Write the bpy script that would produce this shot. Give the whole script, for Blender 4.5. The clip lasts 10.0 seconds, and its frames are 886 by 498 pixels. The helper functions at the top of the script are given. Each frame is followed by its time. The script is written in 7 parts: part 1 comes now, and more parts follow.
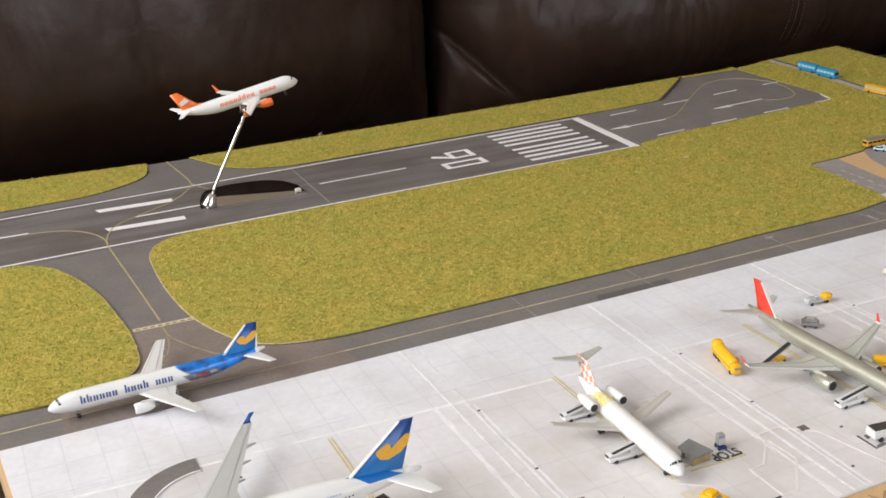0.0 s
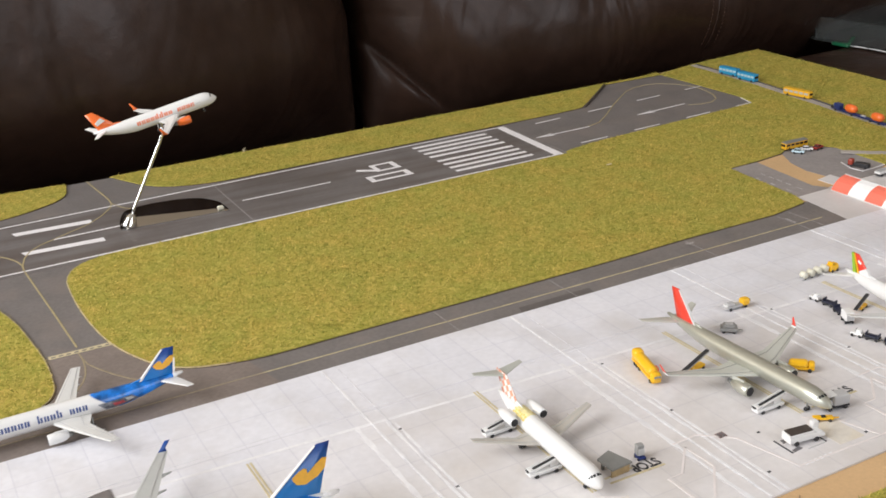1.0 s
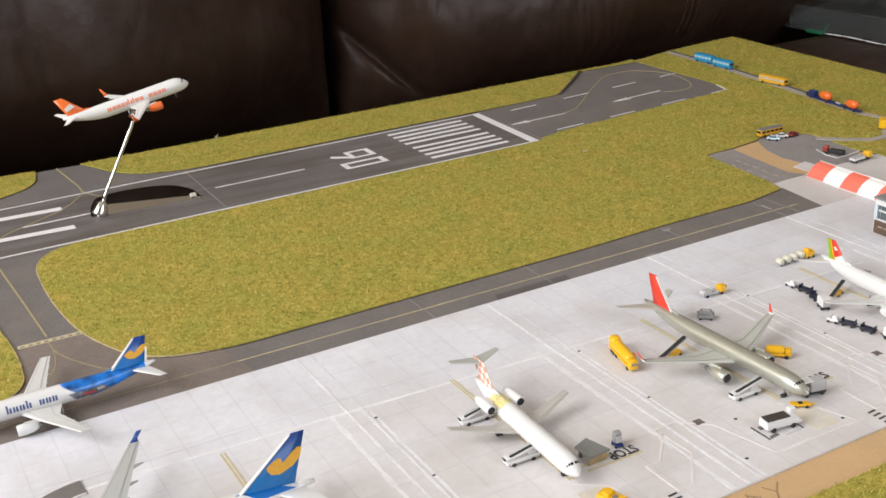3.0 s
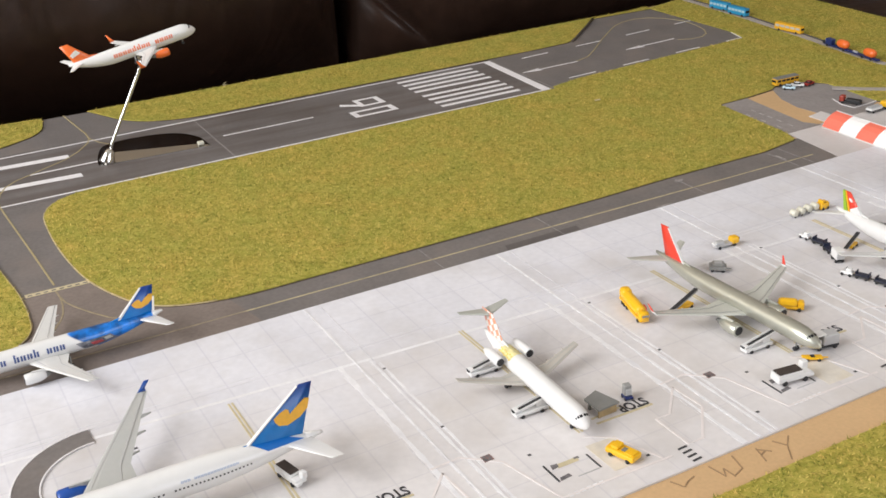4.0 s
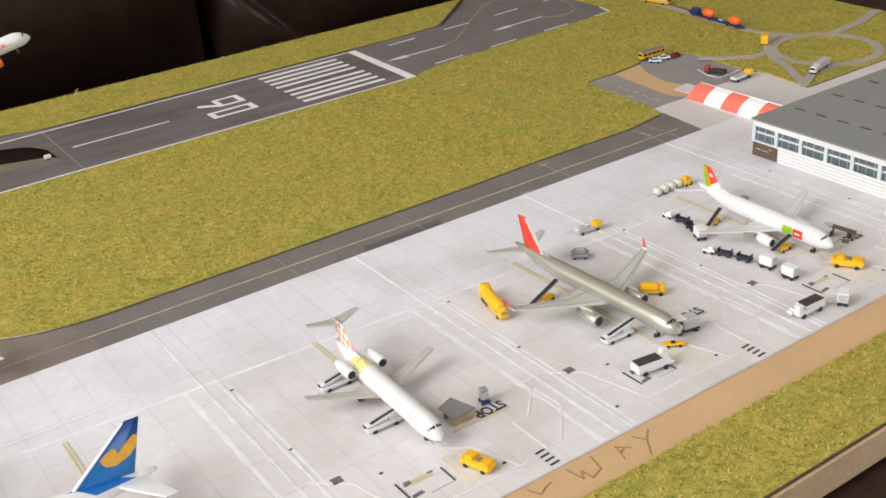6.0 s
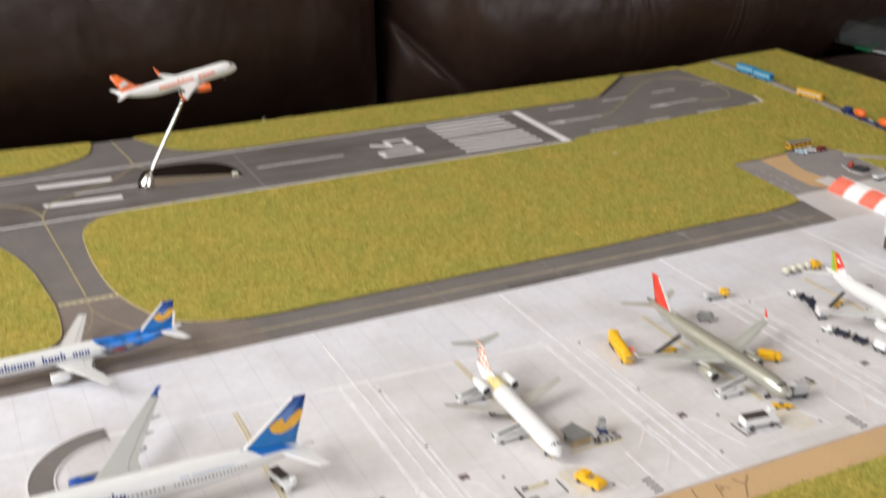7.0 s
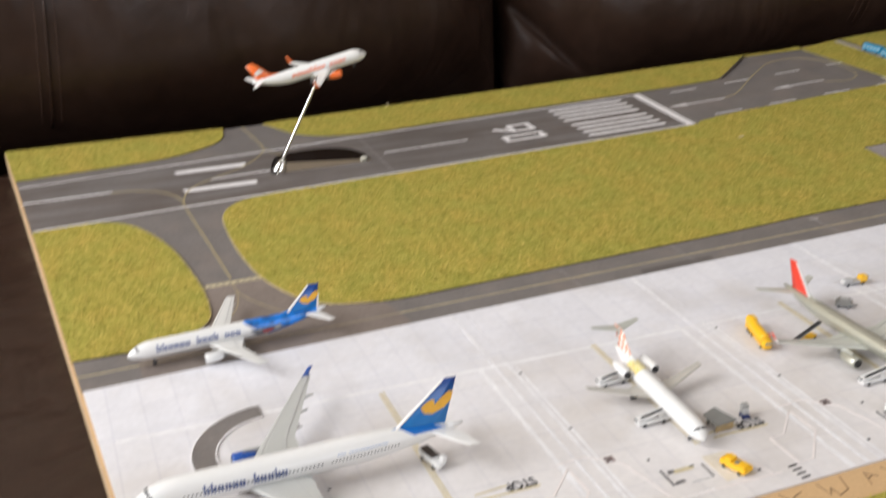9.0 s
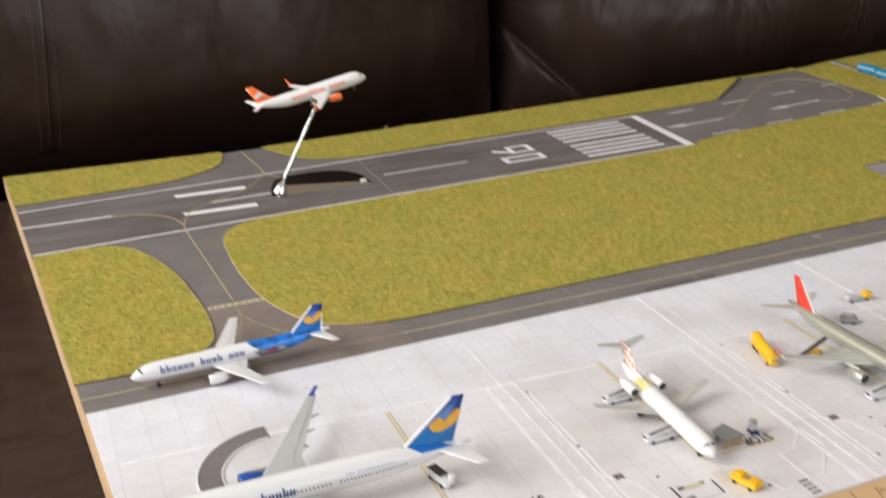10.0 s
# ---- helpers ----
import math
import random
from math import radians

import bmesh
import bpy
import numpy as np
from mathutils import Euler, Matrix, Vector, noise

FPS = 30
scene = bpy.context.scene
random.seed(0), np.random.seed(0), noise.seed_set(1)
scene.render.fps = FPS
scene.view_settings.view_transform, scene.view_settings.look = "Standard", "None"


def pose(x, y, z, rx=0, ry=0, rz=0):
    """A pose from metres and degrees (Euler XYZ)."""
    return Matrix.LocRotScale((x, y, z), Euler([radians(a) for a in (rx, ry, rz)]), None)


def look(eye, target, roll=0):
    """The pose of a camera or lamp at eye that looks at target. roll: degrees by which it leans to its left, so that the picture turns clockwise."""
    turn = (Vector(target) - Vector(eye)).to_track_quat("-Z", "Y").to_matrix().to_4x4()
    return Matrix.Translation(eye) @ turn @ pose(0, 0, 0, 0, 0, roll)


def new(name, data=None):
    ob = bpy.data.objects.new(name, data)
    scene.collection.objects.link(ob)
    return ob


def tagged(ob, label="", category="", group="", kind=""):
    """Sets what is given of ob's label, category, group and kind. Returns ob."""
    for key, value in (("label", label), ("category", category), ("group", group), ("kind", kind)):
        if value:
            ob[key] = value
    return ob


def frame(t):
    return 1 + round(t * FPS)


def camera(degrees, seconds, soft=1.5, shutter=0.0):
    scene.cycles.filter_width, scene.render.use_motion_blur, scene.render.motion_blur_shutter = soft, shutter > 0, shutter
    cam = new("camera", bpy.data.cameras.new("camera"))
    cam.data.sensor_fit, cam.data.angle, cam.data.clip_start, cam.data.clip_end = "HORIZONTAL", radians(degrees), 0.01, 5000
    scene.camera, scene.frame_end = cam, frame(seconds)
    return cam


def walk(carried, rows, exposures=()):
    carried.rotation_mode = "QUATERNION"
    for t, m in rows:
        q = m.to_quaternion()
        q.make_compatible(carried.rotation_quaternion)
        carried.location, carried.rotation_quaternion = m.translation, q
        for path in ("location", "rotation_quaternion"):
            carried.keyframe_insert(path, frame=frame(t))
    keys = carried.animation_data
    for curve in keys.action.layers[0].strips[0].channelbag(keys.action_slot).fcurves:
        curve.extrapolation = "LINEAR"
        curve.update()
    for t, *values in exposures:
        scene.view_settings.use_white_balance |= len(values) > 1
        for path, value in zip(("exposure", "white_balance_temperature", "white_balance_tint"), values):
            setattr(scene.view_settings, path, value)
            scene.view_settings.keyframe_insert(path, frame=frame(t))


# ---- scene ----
# ================= camera =================
cam = camera(43.94, 10.0, soft=1.6, shutter=0.5)
PATH = [
    (0, (-0.2569, -0.7934, 0.2955), (0.1190, 0.0528, -0.0822), -2.66),
    (0.1, (-0.2564, -0.7934, 0.2955), (0.1218, 0.0531, -0.0790), -2.54),
    (0.2, (-0.2559, -0.7935, 0.2956), (0.1267, 0.0531, -0.0747), -2.41),
    (0.3, (-0.2553, -0.7935, 0.2956), (0.1271, 0.0515, -0.0780), -2.29),
    (0.4, (-0.2548, -0.7936, 0.2957), (0.1310, 0.0463, -0.0861), -2.16),
    (0.5, (-0.2543, -0.7936, 0.2957), (0.1345, 0.0434, -0.0893), -2.04),
    (0.6, (-0.2518, -0.7938, 0.2964), (0.1460, 0.0417, -0.0824), -2.25),
    (0.7, (-0.2493, -0.7940, 0.2971), (0.1604, 0.0378, -0.0770), -2.47),
    (0.8, (-0.2469, -0.7943, 0.2977), (0.1710, 0.0292, -0.0858), -2.68),
    (0.9, (-0.2444, -0.7945, 0.2984), (0.1764, 0.0275, -0.0851), -2.90),
    (1, (-0.2419, -0.7947, 0.2991), (0.1814, 0.0299, -0.0763), -3.11),
    (1.1, (-0.2414, -0.7944, 0.2986), (0.1835, 0.0296, -0.0762), -3.10),
    (1.2, (-0.2410, -0.7941, 0.2981), (0.1852, 0.0308, -0.0733), -3.09),
    (1.3, (-0.2405, -0.7938, 0.2977), (0.1863, 0.0309, -0.0735), -3.08),
    (1.4, (-0.2401, -0.7935, 0.2972), (0.1870, 0.0319, -0.0722), -3.07),
    (1.5, (-0.2396, -0.7932, 0.2967), (0.1891, 0.0269, -0.0824), -3.06),
    (1.6, (-0.2396, -0.7932, 0.2969), (0.1911, 0.0238, -0.0867), -3.07),
    (1.7, (-0.2396, -0.7931, 0.2971), (0.1927, 0.0232, -0.0859), -3.08),
    (1.8, (-0.2395, -0.7931, 0.2974), (0.1937, 0.0219, -0.0875), -3.09),
    (1.9, (-0.2395, -0.7930, 0.2976), (0.1935, 0.0230, -0.0851), -3.10),
    (2, (-0.2395, -0.7930, 0.2978), (0.1937, 0.0252, -0.0800), -3.11),
    (2.1, (-0.2377, -0.7910, 0.2984), (0.1969, 0.0217, -0.0894), -3.29),
    (2.2, (-0.2360, -0.7890, 0.2991), (0.2010, 0.0225, -0.0888), -3.47),
    (3.3, (-0.2410, -0.7902, 0.2944), (0.2007, 0.0191, -0.0929), -2.48),
    (3.4, (-0.2405, -0.7903, 0.2938), (0.1996, 0.0168, -0.0999), -2.59),
    (3.5, (-0.2400, -0.7903, 0.2931), (0.1972, 0.0182, -0.1010), -2.70),
    (3.6, (-0.2361, -0.7851, 0.2937), (0.1925, 0.0191, -0.1181), -3.03),
    (3.7, (-0.2362, -0.7849, 0.2938), (0.1947, 0.0229, -0.1087), -2.95),
    (3.8, (-0.2364, -0.7847, 0.2938), (0.1922, 0.0204, -0.1163), -2.88),
    (3.9, (-0.2365, -0.7845, 0.2939), (0.1876, 0.0174, -0.1268), -2.80),
    (4, (-0.2366, -0.7843, 0.2939), (0.1855, 0.0147, -0.1342), -2.72),
    (4.1, (-0.2352, -0.7843, 0.2948), (0.1883, 0.0154, -0.1306), -2.79),
    (4.2, (-0.2338, -0.7844, 0.2957), (0.1937, 0.0151, -0.1263), -2.85),
    (4.3, (-0.2325, -0.7844, 0.2966), (0.1917, 0.0148, -0.1292), -2.92),
    (4.4, (-0.2311, -0.7845, 0.2975), (0.1915, 0.0103, -0.1382), -2.98),
    (4.5, (-0.2297, -0.7845, 0.2984), (0.1983, 0.0089, -0.1345), -3.05),
    (4.6, (-0.2286, -0.7856, 0.2980), (0.2090, 0.0081, -0.1245), -3.09),
    (4.7, (-0.2275, -0.7867, 0.2976), (0.2170, 0.0043, -0.1226), -3.14),
    (4.8, (-0.2264, -0.7877, 0.2971), (0.2203, 0.0045, -0.1182), -3.18),
    (4.9, (-0.2253, -0.7888, 0.2967), (0.2256, 0.0035, -0.1139), -3.23),
    (5, (-0.2242, -0.7899, 0.2963), (0.2301, 0.0034, -0.1090), -3.27),
    (5.1, (-0.2163, -0.7893, 0.2951), (0.2422, 0.0025, -0.1085), -3.57),
    (5.2, (-0.2084, -0.7887, 0.2938), (0.2571, -0.0028, -0.1133), -3.88),
    (5.4, (-0.1985, -0.7865, 0.2920), (0.2751, -0.0091, -0.1225), -4.30),
    (5.6, (-0.1924, -0.7828, 0.2906), (0.2877, -0.0167, -0.1384), -4.60),
    (5.75, (-0.1905, -0.7800, 0.2900), (0.2927, -0.0215, -0.1501), -4.73),
    (5.9, (-0.1907, -0.7780, 0.2900), (0.2933, -0.0240, -0.1577), -4.76),
    (6.1, (-0.1944, -0.7780, 0.2911), (0.2862, -0.0217, -0.1560), -4.60),
    (6.3, (-0.2021, -0.7823, 0.2939), (0.2687, -0.0103, -0.1334), -4.19),
    (6.4, (-0.2086, -0.7871, 0.2964), (0.2546, -0.0037, -0.1173), -3.82),
    (6.5, (-0.2150, -0.7918, 0.2989), (0.2379, 0.0124, -0.0859), -3.45),
    (6.6, (-0.2187, -0.7999, 0.3005), (0.2066, 0.0200, -0.0822), -2.83),
    (6.7, (-0.2225, -0.8081, 0.3021), (0.1954, 0.0158, -0.0797), -2.21),
    (6.8, (-0.2262, -0.8162, 0.3036), (0.1763, 0.0139, -0.0814), -1.59),
    (6.9, (-0.2300, -0.8244, 0.3052), (0.1639, 0.0123, -0.0749), -0.97),
    (7, (-0.2337, -0.8325, 0.3068), (0.1602, -0.0004, -0.0838), -0.35),
    (7.1, (-0.2346, -0.8329, 0.3072), (0.1673, -0.0156, -0.1068), -0.32),
    (7.2, (-0.2354, -0.8333, 0.3076), (0.1712, -0.0201, -0.1104), -0.28),
    (7.3, (-0.2363, -0.8337, 0.3079), (0.1754, -0.0170, -0.0971), -0.25),
    (7.4, (-0.2371, -0.8341, 0.3083), (0.1736, -0.0116, -0.0853), -0.21),
    (7.5, (-0.2380, -0.8345, 0.3087), (0.1772, -0.0064, -0.0679), -0.18),
    (7.6, (-0.2395, -0.8340, 0.3080), (0.1743, -0.0036, -0.0650), -0.27),
    (7.7, (-0.2410, -0.8336, 0.3073), (0.1734, -0.0081, -0.0758), -0.36),
    (7.8, (-0.2425, -0.8331, 0.3066), (0.1717, -0.0089, -0.0797), -0.44),
    (7.9, (-0.2440, -0.8327, 0.3059), (0.1651, -0.0049, -0.0782), -0.53),
    (8, (-0.2455, -0.8322, 0.3052), (0.1530, 0.0014, -0.0774), -0.62),
    (8.1, (-0.2520, -0.8322, 0.3068), (0.1275, 0.0012, -0.0935), -0.54),
    (8.2, (-0.2584, -0.8323, 0.3083), (0.1029, 0.0048, -0.1006), -0.46),
    (8.3, (-0.2649, -0.8323, 0.3099), (0.0692, 0.0141, -0.1029), -0.38),
    (8.4, (-0.2713, -0.8324, 0.3114), (0.0496, 0.0184, -0.1036), -0.30),
    (8.5, (-0.2778, -0.8324, 0.3130), (0.0346, 0.0277, -0.0904), -0.22),
    (8.6, (-0.2743, -0.8323, 0.3134), (0.0249, 0.0378, -0.0790), -0.65),
    (8.7, (-0.2709, -0.8322, 0.3138), (0.0109, 0.0342, -0.1001), -1.08),
    (8.8, (-0.2674, -0.8320, 0.3142), (0.0176, 0.0332, -0.0995), -1.50),
    (8.9, (-0.2640, -0.8319, 0.3146), (0.0383, 0.0279, -0.0970), -1.93),
    (9, (-0.2605, -0.8318, 0.3150), (0.0502, 0.0278, -0.0906), -2.36),
    (9.1, (-0.2616, -0.8310, 0.3146), (0.0717, 0.0323, -0.0652), -2.41),
    (9.2, (-0.2627, -0.8301, 0.3142), (0.0788, 0.0311, -0.0629), -2.46),
    (9.3, (-0.2639, -0.8293, 0.3139), (0.0769, 0.0316, -0.0644), -2.51),
    (9.4, (-0.2650, -0.8284, 0.3135), (0.0687, 0.0334, -0.0682), -2.56),
    (9.5, (-0.2661, -0.8276, 0.3131), (0.0677, 0.0333, -0.0708), -2.61),
    (9.6, (-0.2663, -0.8281, 0.3125), (0.0630, 0.0370, -0.0658), -2.61),
    (9.7, (-0.2665, -0.8286, 0.3119), (0.0551, 0.0406, -0.0635), -2.62),
    (9.8, (-0.2668, -0.8292, 0.3114), (0.0496, 0.0420, -0.0643), -2.62),
    (9.9, (-0.2670, -0.8297, 0.3108), (0.0489, 0.0423, -0.0635), -2.63),
    (10, (-0.2672, -0.8302, 0.3102), (0.0539, 0.0360, -0.0727), -2.63),
]
walk(cam, [(t, look(eye, target, roll)) for t, eye, target, roll in PATH])

# ================= world, daylight from the windows =================
world = bpy.data.worlds.new("sky")
scene.world = world
world.use_nodes = True
wn = world.node_tree.nodes
sky = wn.new("ShaderNodeTexSky")
sky.sky_type = "NISHITA"
sky.sun_disc = False
sky.sun_elevation = radians(35)
sky.sun_rotation = radians(200)
wn["Background"].inputs["Strength"].default_value = 0.12
world.node_tree.links.new(sky.outputs[0], wn["Background"].inputs[0])
scene.view_settings.exposure = 0.0


def window_light(name, m, sx, sy, power, color):
    lamp = bpy.data.lights.new(name, "AREA")
    lamp.shape, lamp.size, lamp.size_y = "RECTANGLE", sx, sy
    lamp.energy, lamp.color = power, color
    ob = new(name, lamp)
    ob.matrix_world = m
    return ob


# the bay window in the wall beside the sofa, and the one behind the viewer
window_light("window_light_side", look((-1.86, -0.20, 1.05), (0.1, -0.05, 0.0)), 1.4, 1.6, 63, (0.980, 0.967, 0.960))
window_light("window_light_back", look((0.75, -2.66, 1.15), (0.35, 0.2, 0.1)), 1.5, 1.3, 24, (0.94, 0.95, 1.0))


# ================= materials =================
def mat(name, col, rough=0.6, metal=0.0, vary=0.10, scale=40.0, fine=400.0, bump=0.0, bump_scale=300.0, coat=0.0, dirt=None, dirt_amount=0.0, dirt_scale=15.0):
    """A painted, printed or plain surface: colour that varies at two scales, and fine relief."""
    m = bpy.data.materials.new(name)
    m.use_nodes = True
    nt = m.node_tree
    n, l = nt.nodes, nt.links
    b = n["Principled BSDF"]
    b.inputs["Roughness"].default_value = rough
    b.inputs["Metallic"].default_value = metal
    b.inputs["Coat Weight"].default_value = coat
    b.inputs["Coat Roughness"].default_value = 0.15
    tc = n.new("ShaderNodeTexCoord")
    big, small = n.new("ShaderNodeTexNoise"), n.new("ShaderNodeTexNoise")
    big.inputs["Scale"].default_value, small.inputs["Scale"].default_value = scale, fine
    big.inputs["Detail"].default_value = 3
    add = n.new("ShaderNodeMath")
    add.operation = "ADD"
    l.new(tc.outputs["Object"], big.inputs["Vector"])
    l.new(tc.outputs["Object"], small.inputs["Vector"])
    l.new(big.outputs[0], add.inputs[0])
    l.new(small.outputs[0], add.inputs[1])
    ramp = n.new("ShaderNodeMapRange")
    ramp.inputs["From Min"].default_value, ramp.inputs["From Max"].default_value = 0.55, 1.45
    ramp.inputs["To Min"].default_value, ramp.inputs["To Max"].default_value = 1 - vary, 1 + vary
    l.new(add.outputs[0], ramp.inputs[0])
    mix = n.new("ShaderNodeVectorMath")
    mix.operation = "SCALE"
    mix.inputs[0].default_value = col
    l.new(ramp.outputs[0], mix.inputs["Scale"])
    out = mix.outputs[0]
    if dirt:
        dn = n.new("ShaderNodeTexNoise")
        dn.inputs["Scale"].default_value, dn.inputs["Detail"].default_value = dirt_scale, 6
        l.new(tc.outputs["Object"], dn.inputs["Vector"])
        dr = n.new("ShaderNodeMapRange")
        dr.inputs["From Min"].default_value, dr.inputs["From Max"].default_value = 0.48, 0.75
        dr.inputs["To Max"].default_value = dirt_amount
        l.new(dn.outputs[0], dr.inputs[0])
        dm = n.new("ShaderNodeMix")
        dm.data_type = "RGBA"
        l.new(dr.outputs[0], dm.inputs["Factor"])
        l.new(out, dm.inputs["A"])
        dm.inputs["B"].default_value = (*dirt, 1)
        out = dm.outputs["Result"]
    l.new(out, b.inputs["Base Color"])
    if bump:
        bn = n.new("ShaderNodeTexNoise")
        bn.inputs["Scale"].default_value, bn.inputs["Detail"].default_value = bump_scale, 4
        l.new(tc.outputs["Object"], bn.inputs["Vector"])
        bp = n.new("ShaderNodeBump")
        bp.inputs["Strength"].default_value, bp.inputs["Distance"].default_value = bump, 0.001
        l.new(bn.outputs[0], bp.inputs["Height"])
        l.new(bp.outputs[0], b.inputs["Normal"])
    return m


def node(nt, kind, **values):
    n = nt.nodes.new(kind)
    for key, value in values.items():
        n.inputs[key].default_value = value
    return n


def leather():
    m = mat("brown_leather", (0.0330, 0.0178, 0.0124), 0.40, vary=0.25, scale=6, fine=60, coat=0.0)
    nt = m.node_tree
    b = nt.nodes["Principled BSDF"]
    b.inputs["Specular IOR Level"].default_value = 0.25
    tc = nt.nodes.new("ShaderNodeTexCoord")
    v = node(nt, "ShaderNodeTexVoronoi", Scale=420.0)
    w = node(nt, "ShaderNodeTexNoise", Scale=16.0, Detail=5.0)
    nt.links.new(tc.outputs["Object"], v.inputs["Vector"])
    nt.links.new(tc.outputs["Object"], w.inputs["Vector"])
    b1 = node(nt, "ShaderNodeBump", Strength=0.10, Distance=0.0004)
    b2 = node(nt, "ShaderNodeBump", Strength=0.55, Distance=0.004)
    nt.links.new(v.outputs["Distance"], b1.inputs["Height"])
    nt.links.new(w.outputs[0], b2.inputs["Height"])
    # broad creases running up and down the hide
    stretch = nt.nodes.new("ShaderNodeMapping")
    stretch.inputs["Scale"].default_value, stretch.inputs["Rotation"].default_value = (9.0, 9.0, 2.6), (0.0, 0.45, 0.0)
    fold = node(nt, "ShaderNodeTexNoise", Scale=1.0, Detail=3.0, Distortion=0.8)
    b3 = node(nt, "ShaderNodeBump", Strength=0.6, Distance=0.016)
    nt.links.new(tc.outputs["Object"], stretch.inputs[0])
    nt.links.new(stretch.outputs[0], fold.inputs["Vector"])
    nt.links.new(fold.outputs[0], b3.inputs["Height"])
    nt.links.new(b3.outputs[0], b2.inputs["Normal"])
    nt.links.new(b2.outputs[0], b1.inputs["Normal"])
    nt.links.new(b1.outputs[0], b.inputs["Normal"])
    r = node(nt, "ShaderNodeMapRange", **{"From Min": 0.3, "From Max": 0.7, "To Min": 0.30, "To Max": 0.44})
    nt.links.new(w.outputs[0], r.inputs[0])
    nt.links.new(r.outputs[0], b.inputs["Roughness"])
    return m


def grass_mat(name, islands):
    """Olive fibre mat, mottled from yellow to green."""
    m = bpy.data.materials.new(name)
    m.use_nodes = True
    nt = m.node_tree
    b = nt.nodes["Principled BSDF"]
    b.inputs["Roughness"].default_value = 0.85
    b.inputs["Specular IOR Level"].default_value = 0.2
    tc = nt.nodes.new("ShaderNodeTexCoord")
    a = node(nt, "ShaderNodeTexNoise", Scale=230.0, Detail=4.0)
    c = node(nt, "ShaderNodeTexNoise", Scale=420.0, Detail=3.0)
    wide = node(nt, "ShaderNodeTexNoise", Scale=34.0, Detail=5.0)
    for n in (a, c, wide):
        nt.links.new(tc.outputs["Object"], n.inputs["Vector"])
    s = nt.nodes.new("ShaderNodeMath")
    s.operation = "MULTIPLY_ADD"
    s.inputs[1].default_value = 0.40
    nt.links.new(a.outputs[0], s.inputs[0])
    k = nt.nodes.new("ShaderNodeMath")
    k.operation = "MULTIPLY"
    k.inputs[1].default_value = 0.66
    g = nt.nodes.new("ShaderNodeNewGeometry")
    nt.links.new(g.outputs["Random Per Island"] if islands else c.outputs[0], k.inputs[0])
    nt.links.new(k.outputs[0], s.inputs[2])
    r = nt.nodes.new("ShaderNodeValToRGB")
    e = r.color_ramp.elements
    e[0].position, e[0].color = 0.14, (0.120, 0.145, 0.022, 1)
    e[1].position, e[1].color = 0.92, (0.74, 0.545, 0.165, 1)
    mid = e.new(0.5)
    mid.color = (0.390, 0.345, 0.066, 1)
    # broad drifts from green to ochre
    hue = node(nt, "ShaderNodeMapRange", **{"From Min": 0.34, "From Max": 0.66})
    nt.links.new(wide.outputs[0], hue.inputs[0])
    drift = nt.nodes.new("ShaderNodeMix")
    drift.data_type = "RGBA"
    drift.inputs["A"].default_value, drift.inputs["B"].default_value = (0.925, 0.99, 0.93, 1), (1.07, 1.005, 0.98, 1)
    nt.links.new(hue.outputs[0], drift.inputs["Factor"])
    tint = nt.nodes.new("ShaderNodeMix")
    tint.data_type, tint.blend_type = "RGBA", "MULTIPLY"
    tint.inputs["Factor"].default_value = 1.0
    nt.links.new(r.outputs[0], tint.inputs["A"])
    nt.links.new(drift.outputs["Result"], tint.inputs["B"])
    nt.links.new(s.outputs[0], r.inputs[0])
    nt.links.new(tint.outputs["Result"], b.inputs["Base Color"])
    return m


